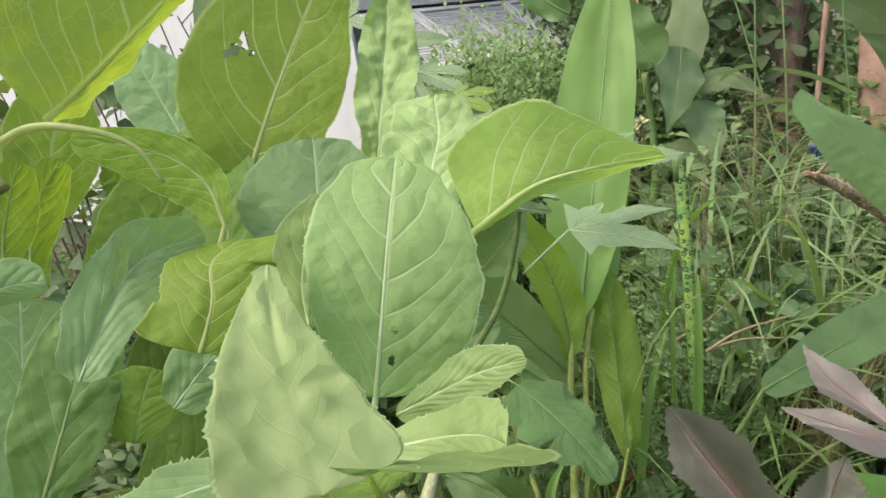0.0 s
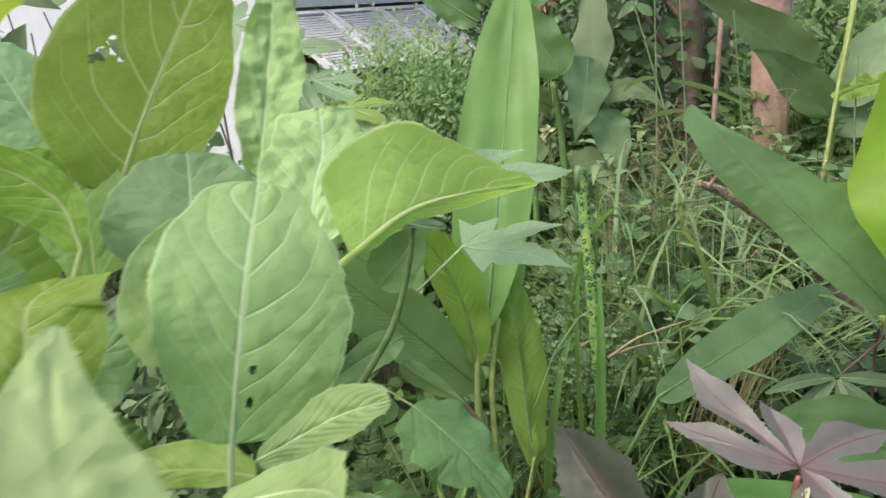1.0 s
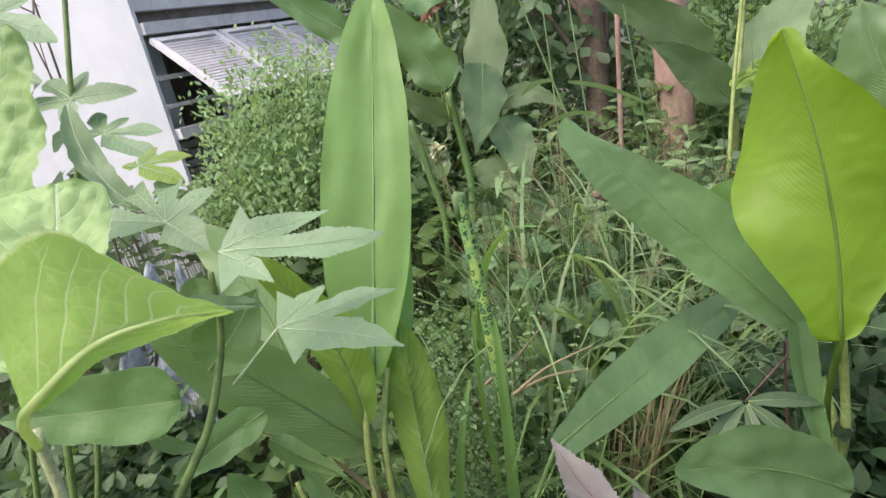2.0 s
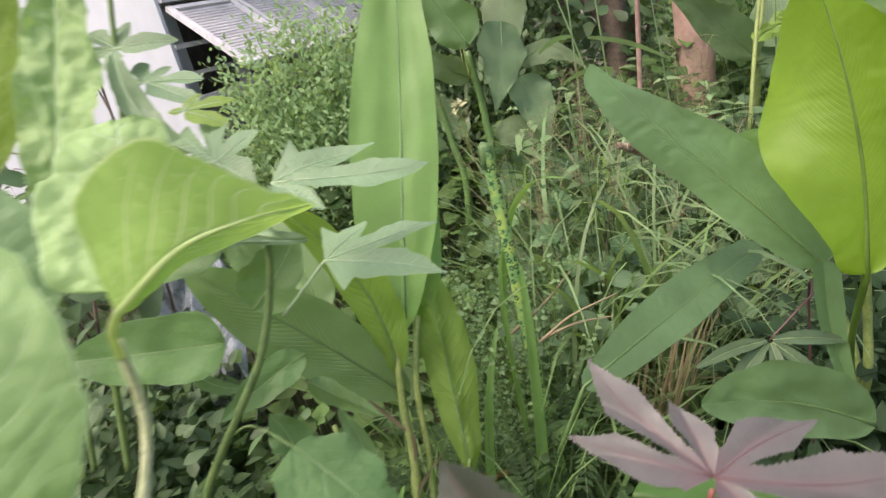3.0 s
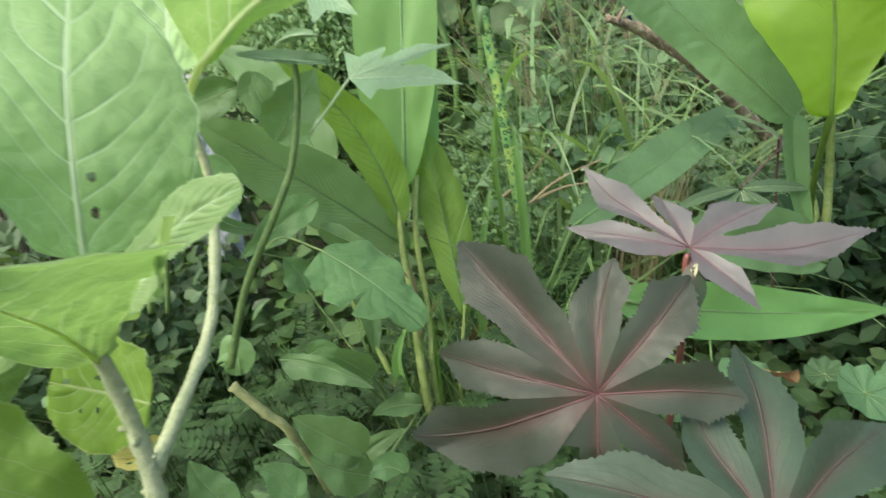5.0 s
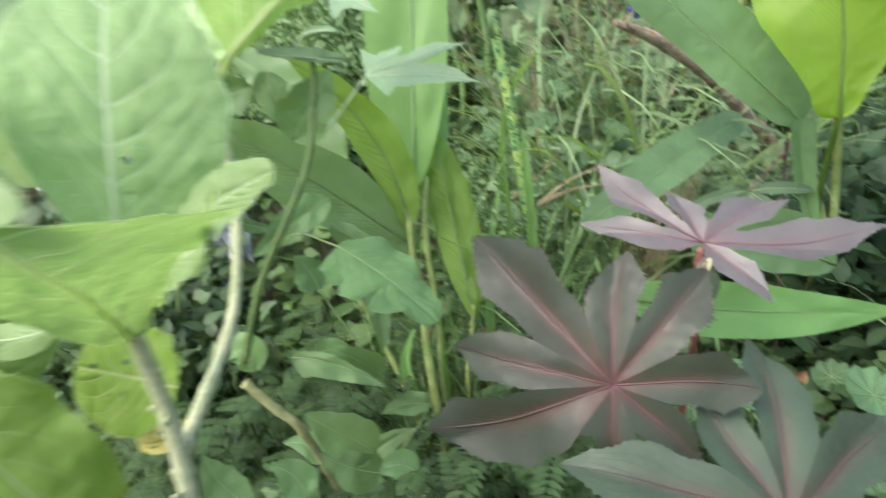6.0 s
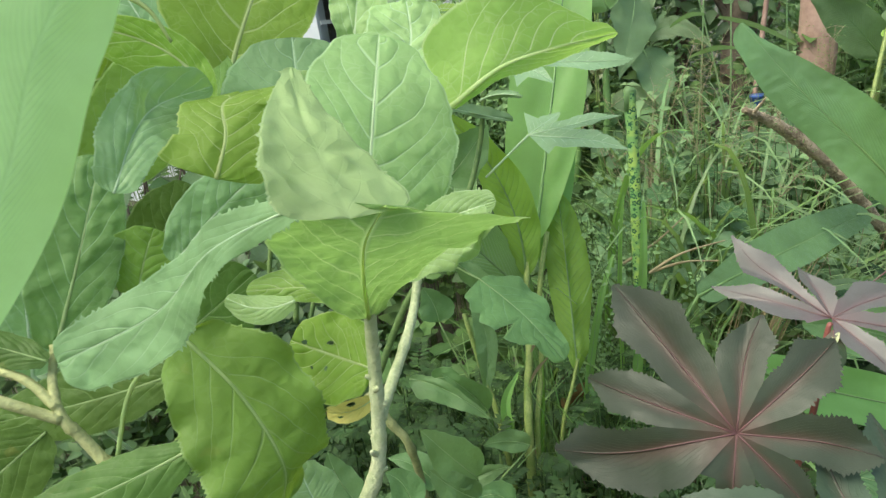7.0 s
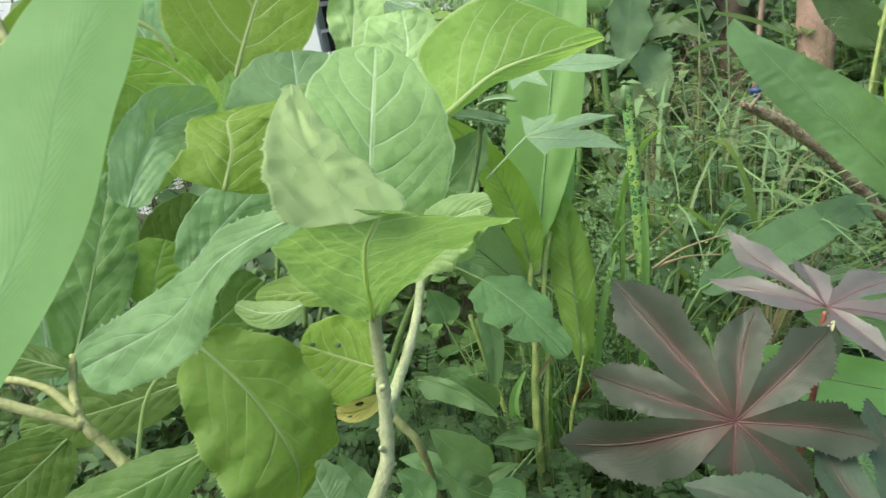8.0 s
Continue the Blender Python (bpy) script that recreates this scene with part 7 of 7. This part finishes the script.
for k in range(75):
    y = rnd.uniform(1.08, 1.75)
    x = rnd.uniform(0.32, 0.56) * (0.55 + 0.55 * y)
    for q in range(2):
        broad.grass((x, y, lift_of(x, y) - 0.01), rnd.uniform(0.4, 5.9), rnd.uniform(0.6, 1.05), rnd.uniform(2.2, 3.2), rnd.uniform(0.0028, 0.0068), rnd.uniform(0.88, 1.0), 12, 0.95)
stuff("grass", broad, GRASS_PALE, "broad pale grass blades bending over at the tips", "grass")
stuff("grass", green, GRASS, "long arching green grass", "grass")
stuff("dry_grass", dry, STRAW, "dry straw-coloured grass stems among the green", "grass")

# fine thready grass through the broad blades
fine_grass = Heap()
for k in range(85):
    y = rnd.uniform(1.02, 1.75)
    tuft(fine_grass, dry, rnd.uniform(0.24, 0.66) * (0.4 + 0.7 * y), y, 5, rnd.uniform(0.45, 0.8), 0.0017, 0.04, (0.8, 2.6), dead=0.0)
stuff("fine_grass", fine_grass, GRASS_PALE, "fine pale thready grass between broader blades", "grass")

# tangled vine with tiny leaves round the stake
vine, vine_leaf = Heap(), Heap()
for k in range(34):
    x, y = rnd.uniform(0.19, 0.40), rnd.uniform(0.96, 1.16)
    a = Vector((x, y, 0.05))
    line = [a]
    for q in range(9):
        line.append(line[-1] + Vector((rnd.gauss(0, 0.022), rnd.gauss(0, 0.014), rnd.uniform(0.03, 0.085))))
    line = smooth_line(line, 3)
    vine.rod(line, 0.0011, 0.0006, 4)
    for p in line[6:]:
        for _ in range(2):
            size = rnd.uniform(0.005, 0.013)
            vine_leaf.leaf(p + rand_way(rnd, 0.2) * 0.004, rand_way(rnd, 0.2), (rnd.uniform(-0.6, 0.6), -0.8, 0.8), size, size * 0.32, 0.2, 0.3)
stuff("vine_stems", vine, GREEN_STEM, "thin tangled vine stems round the stake", "vine")
stuff("vine_leaves", vine_leaf, SHRUB, "tiny pale green vine leaves round the stake", "vine")

# climbing herbs with heart-shaped leaves among the grass
climb, climb_stem = Heap(), Heap()
for k in range(900):
    y = rnd.uniform(1.12, 1.85)
    x = rnd.uniform(0.20, 0.62) * (0.35 + y)
    top = 0.34 + 0.30 * (y - 1.1) + 0.12 * noise.noise(Vector((x * 3, y * 3, 8)))
    p = Vector((x, y, top * (0.45 + 0.55 * rnd.random() ** 0.5)))
    size = rnd.uniform(0.018, 0.036)
    w = Vector((rnd.uniform(-1, 1), rnd.uniform(-0.9, 0.2), rnd.uniform(-0.9, 0.2)))
    climb.leaf(p, w, (rnd.uniform(-0.5, 0.5), rnd.uniform(-1.2, -0.3), 1), size * 1.25, size * 0.62, 0.18, 0.3, heart=True)
    climb_stem.rod([p, p + Vector((rnd.gauss(0, 0.01), 0.015, -0.06))], 0.0009, 0.0011, 4)
stuff("climbing_weeds", climb, HERB_SOFT, "grey-green heart-leaved weeds climbing among the grass", "weeds")
stuff("weed_stems", climb_stem, GREEN_STEM, "thin leaf stalks of the climbing weeds", "weeds")

# tall grass stalks with pale bent blades in the background
tall = Heap()
for a, b in (((0.64, 1.66, 0.0), (0.70, 1.64, 1.35)), ((0.86, 1.62, 0.0), (0.60, 1.7, 1.3)), ((0.95, 1.7, 0.0), (0.90, 1.65, 1.0)), ((0.72, 1.6, 0.0), (0.78, 1.7, 1.2))):
    tall.rod(smooth_line([a, Vector(a).lerp(Vector(b), 0.5) + Vector((0.02, 0, 0)), b], 6), 0.0035, 0.0015, 5)
for p, q in (((0.727, 1.627, 0.852), (0.90, 1.575, 0.762)), ((0.60, 1.62, 0.845), (0.68, 1.60, 0.865)), ((0.64, 1.6, 0.765), (0.76, 1.58, 0.772))):
    p, q = Vector(p), Vector(q)
    tall.strip([p.lerp(q, t / 6) + Vector((0, 0, 0.012 * math.sin(t / 6 * 3.1))) for t in range(7)], [Vector((0, -0.4, 0.9))] * 7, [0.003 + 0.004 * math.sin(math.pi * min(0.97, t / 6 + 0.05)) for t in range(7)])
stuff("tall_grass_stalks", tall, GRASS_PALE, "tall pale grass stalks with bent blades", "grass")

# leggy weeds with small paired leaves that stand before the trunks and the post
leggy, leggy_wood = Heap(), Heap()
for k in range(45):
    y = rnd.uniform(1.45, 2.35)
    x = rnd.uniform(0.28, 0.78) * y
    top = rnd.uniform(0.4, 0.74)
    a, b = Vector((x, y, 0)), Vector((x + rnd.gauss(0, 0.08), y + rnd.gauss(0, 0.06), top))
    m = a.lerp(b, 0.5) + Vector((rnd.gauss(0, 0.04), 0, 0))
    line = smooth_line([a, m, b], 8)
    leggy_wood.rod(line, 0.0026, 0.001, 5)
    for q in line[6:]:
        if rnd.random() < 0.25:
            continue
        turn = rnd.random() * 3.14
        for sg in (0, 3.1416):
            w = Vector((math.cos(turn + sg), math.sin(turn + sg), 0.25))
            leggy.leaf(q, w, (rnd.uniform(-0.3, 0.3), -0.4, 1), rnd.uniform(0.02, 0.07), rnd.uniform(0.006, 0.016), 0.2, rnd.uniform(0.1, 0.9))
stuff("leggy_weeds", leggy, SHRUB, "tall weeds with small paired green leaves", "weeds")
stuff("weed_stems", leggy_wood, GREEN_STEM, "thin upright weed stems", "weeds")

# airy seed heads over the grass
airy, seeds = Heap(), Heap()
for k in range(55):
    x, y = rnd.uniform(0.42, 1.05), rnd.uniform(1.1, 1.75)
    a = Vector((x, y, 0.2))
    b = a + Vector((rnd.gauss(0, 0.12), rnd.gauss(0, 0.06), rnd.uniform(0.35, 0.62)))
    line = smooth_line([a, a.lerp(b, 0.6) + Vector((0, 0, 0.05)), b], 8)
    airy.rod([(x, y, 0), *line], 0.0011, 0.0005, 4)
    for q in line[8:]:
        for _ in range(3):
            w = rand_way(rnd, 0.8) * rnd.uniform(0.015, 0.04)
            airy.rod([q, q + w], 0.0005, 0.0003, 3)
            for f in (0.6, 1.0):
                seeds.leaf(q + w * f, rand_way(rnd, 0.8), (0, -1, 0.5), 0.0045, 0.0012, 0.2, 0.2)
stuff("seed_head_stems", airy, STRAW, "hair-thin stems of grass seed heads", "grass")
stuff("grass_seeds", seeds, GRASS, "tiny pale grass seeds", "grass")

# fine-leaved shrub before the lean-to
def bush(name, centre, size, count, leaf, mat, label, seed, twigs=60):
    r = random.Random(seed)
    ob = thing(name, None, label, "shrub")
    crown, wood = Heap(), Heap()
    c = Vector(centre)
    tips = []
    for k in range(twigs):
        w = Vector((r.gauss(0, 1), r.gauss(0, 1), abs(r.gauss(0, 1)) * 0.9 + 0.1)).normalized()
        tip = c + Vector((w.x * size[0], w.y * size[1], (w.z - 0.25) * size[2])) * r.uniform(0.75, 1.1)
        foot = Vector((c.x + r.gauss(0, 0.04), c.y + r.gauss(0, 0.04), 0))
        wood.rod(smooth_line([foot, foot.lerp(tip, 0.6) + Vector((0, 0, 0.05)), tip], 4), 0.0028, 0.001, 5)
        tips.append((foot, tip))
    for k in range(count):
        foot, tip = tips[r.randrange(twigs)]
        t = 1 - 0.62 * r.random() ** 1.6
        p = foot.lerp(tip, t) + Vector((r.gauss(0, 1), r.gauss(0, 1), r.gauss(0, 1))) * 0.045
        w = ((tip - foot).normalized() + rand_way(r, 0.8) * 1.1).normalized()
        crown.leaf(p, w, (r.uniform(-0.6, 0.6), r.uniform(-0.9, 0.1), 1), leaf * r.uniform(0.6, 1.3), leaf * 0.26, 0.2, 0.2)
    part("crown", crown.mesh("crown", mat), ob)
    part("branchwork", wood.mesh("branchwork", GREEN_STEM), ob)
    return ob


bush("shrub", (0.03, 2.15, 0.62), (0.38, 0.3, 0.64), 26000, 0.021, SHRUB, "dense shrub with small light green leaves by the lean-to", 3, 140)
bush("shrub", (0.55, 2.6, 0.75), (0.5, 0.3, 0.8), 7000, 0.04, HERB_DARK, "dark green shrub behind the cannas", 4, 120)
bush("shrub", (1.75, 2.5, 0.6), (0.5, 0.4, 0.7), 6000, 0.045, SHRUB, "light green shrub beside the posts", 5, 110)
bush("shrub", (1.95, 1.55, 0.25), (0.45, 0.4, 0.55), 4500, 0.05, HERB, "leafy green weeds beside the bed", 6, 90)
# The next two weeds carry the canna's shade in their leaf colour.
bush("shrub", (1.12, 0.95, 0.12), (0.25, 0.3, 0.5), 2600, 0.045, WEED_SHADE_TONE, "dark leafy weed beside the canna, shade put into its colour", 7, 60)
bush("shrub", (0.88, 0.86, 0.1), (0.22, 0.26, 0.42), 2600, 0.05, WEED_SHADE_TONE, "dark broad-leaved weed under the canna, shade put into its colour", 9, 60)
bush("shrub", (-0.65, 1.3, 0.2), (0.4, 0.3, 0.5), 3000, 0.045, HERB_DARK, "dark leafy weed behind the kale", 8, 60)

# creeper on sticks before the white wall, seen through the kale
creep = Heap()
for k in range(26):
    x0 = rnd.uniform(-1.5, -0.4)
    a = Vector((x0, 1.5 + rnd.random() * 0.5, 0.0))
    b = a + Vector((rnd.gauss(0, 0.25), rnd.gauss(0, 0.1), rnd.uniform(0.9, 1.5)))
    creep.rod(smooth_line([a, a.lerp(b, 0.5) + Vector((rnd.gauss(0, 0.06), 0, 0)), b], 6), 0.005, 0.002, 5)
    for j in range(5):
        p = a.lerp(b, rnd.uniform(0.3, 1))
        q = p + Vector((rnd.gauss(0, 0.14), rnd.gauss(0, 0.06), rnd.gauss(0, 0.1)))
        creep.rod([p, p.lerp(q, 0.5) + Vector((0, 0, 0.02)), q], 0.0022, 0.001, 4)
stuff("bare_twigs", creep, TRUNK, "thin dark twigs in front of the white wall", "twigs")
dim = Heap()
for k in range(420):
    x, y = rnd.uniform(-1.7, -0.5), rnd.uniform(1.3, 2.0)
    dim.leaf((x, y, rnd.uniform(0.15, 1.35) ** 1.0), rand_way(rnd, 1.0), (rnd.uniform(-0.5, 0.5), -0.8, 0.6), rnd.uniform(0.06, 0.12), 0.028, 0.2, 0.3)
stuff("dim_foliage", dim, HERB_DARK, "dark green foliage in front of the white wall", "foliage")

# hedge and trees that close the garden
hedge = Heap()
for k in range(20000):
    x = rnd.uniform(0.3, 6.5)
    y = 3.3 + 1.6 * rnd.random() + 0.25 * noise.noise(Vector((x * 1.5, 0, 0)))
    z = 2.6 * rnd.random() ** 0.9
    if noise.noise(Vector((x * 1.6, y, z * 1.6))) < -0.33:
        continue
    hedge.leaf((x, y, z), rand_way(rnd, 1.0), (rnd.uniform(-0.6, 0.6), -1, 0.7), rnd.uniform(0.05, 0.1), 0.022, 0.2, 0.2)
stuff("hedge", hedge, HERB_DARK, "dense dark green hedge closing the garden", "hedge")
for k, (x, y, s) in enumerate(((-3.0, -4.0, 1.6), (2.5, -4.5, 1.6), (5.0, 0.5, 1.5), (-4.2, 0.8, 1.4))):
    bush("tree", (x, y, 1.1), (s, s, 1.6), 2500, 0.16, HERB_DARK, "leafy tree at the edge of the garden", 30 + k, 60)
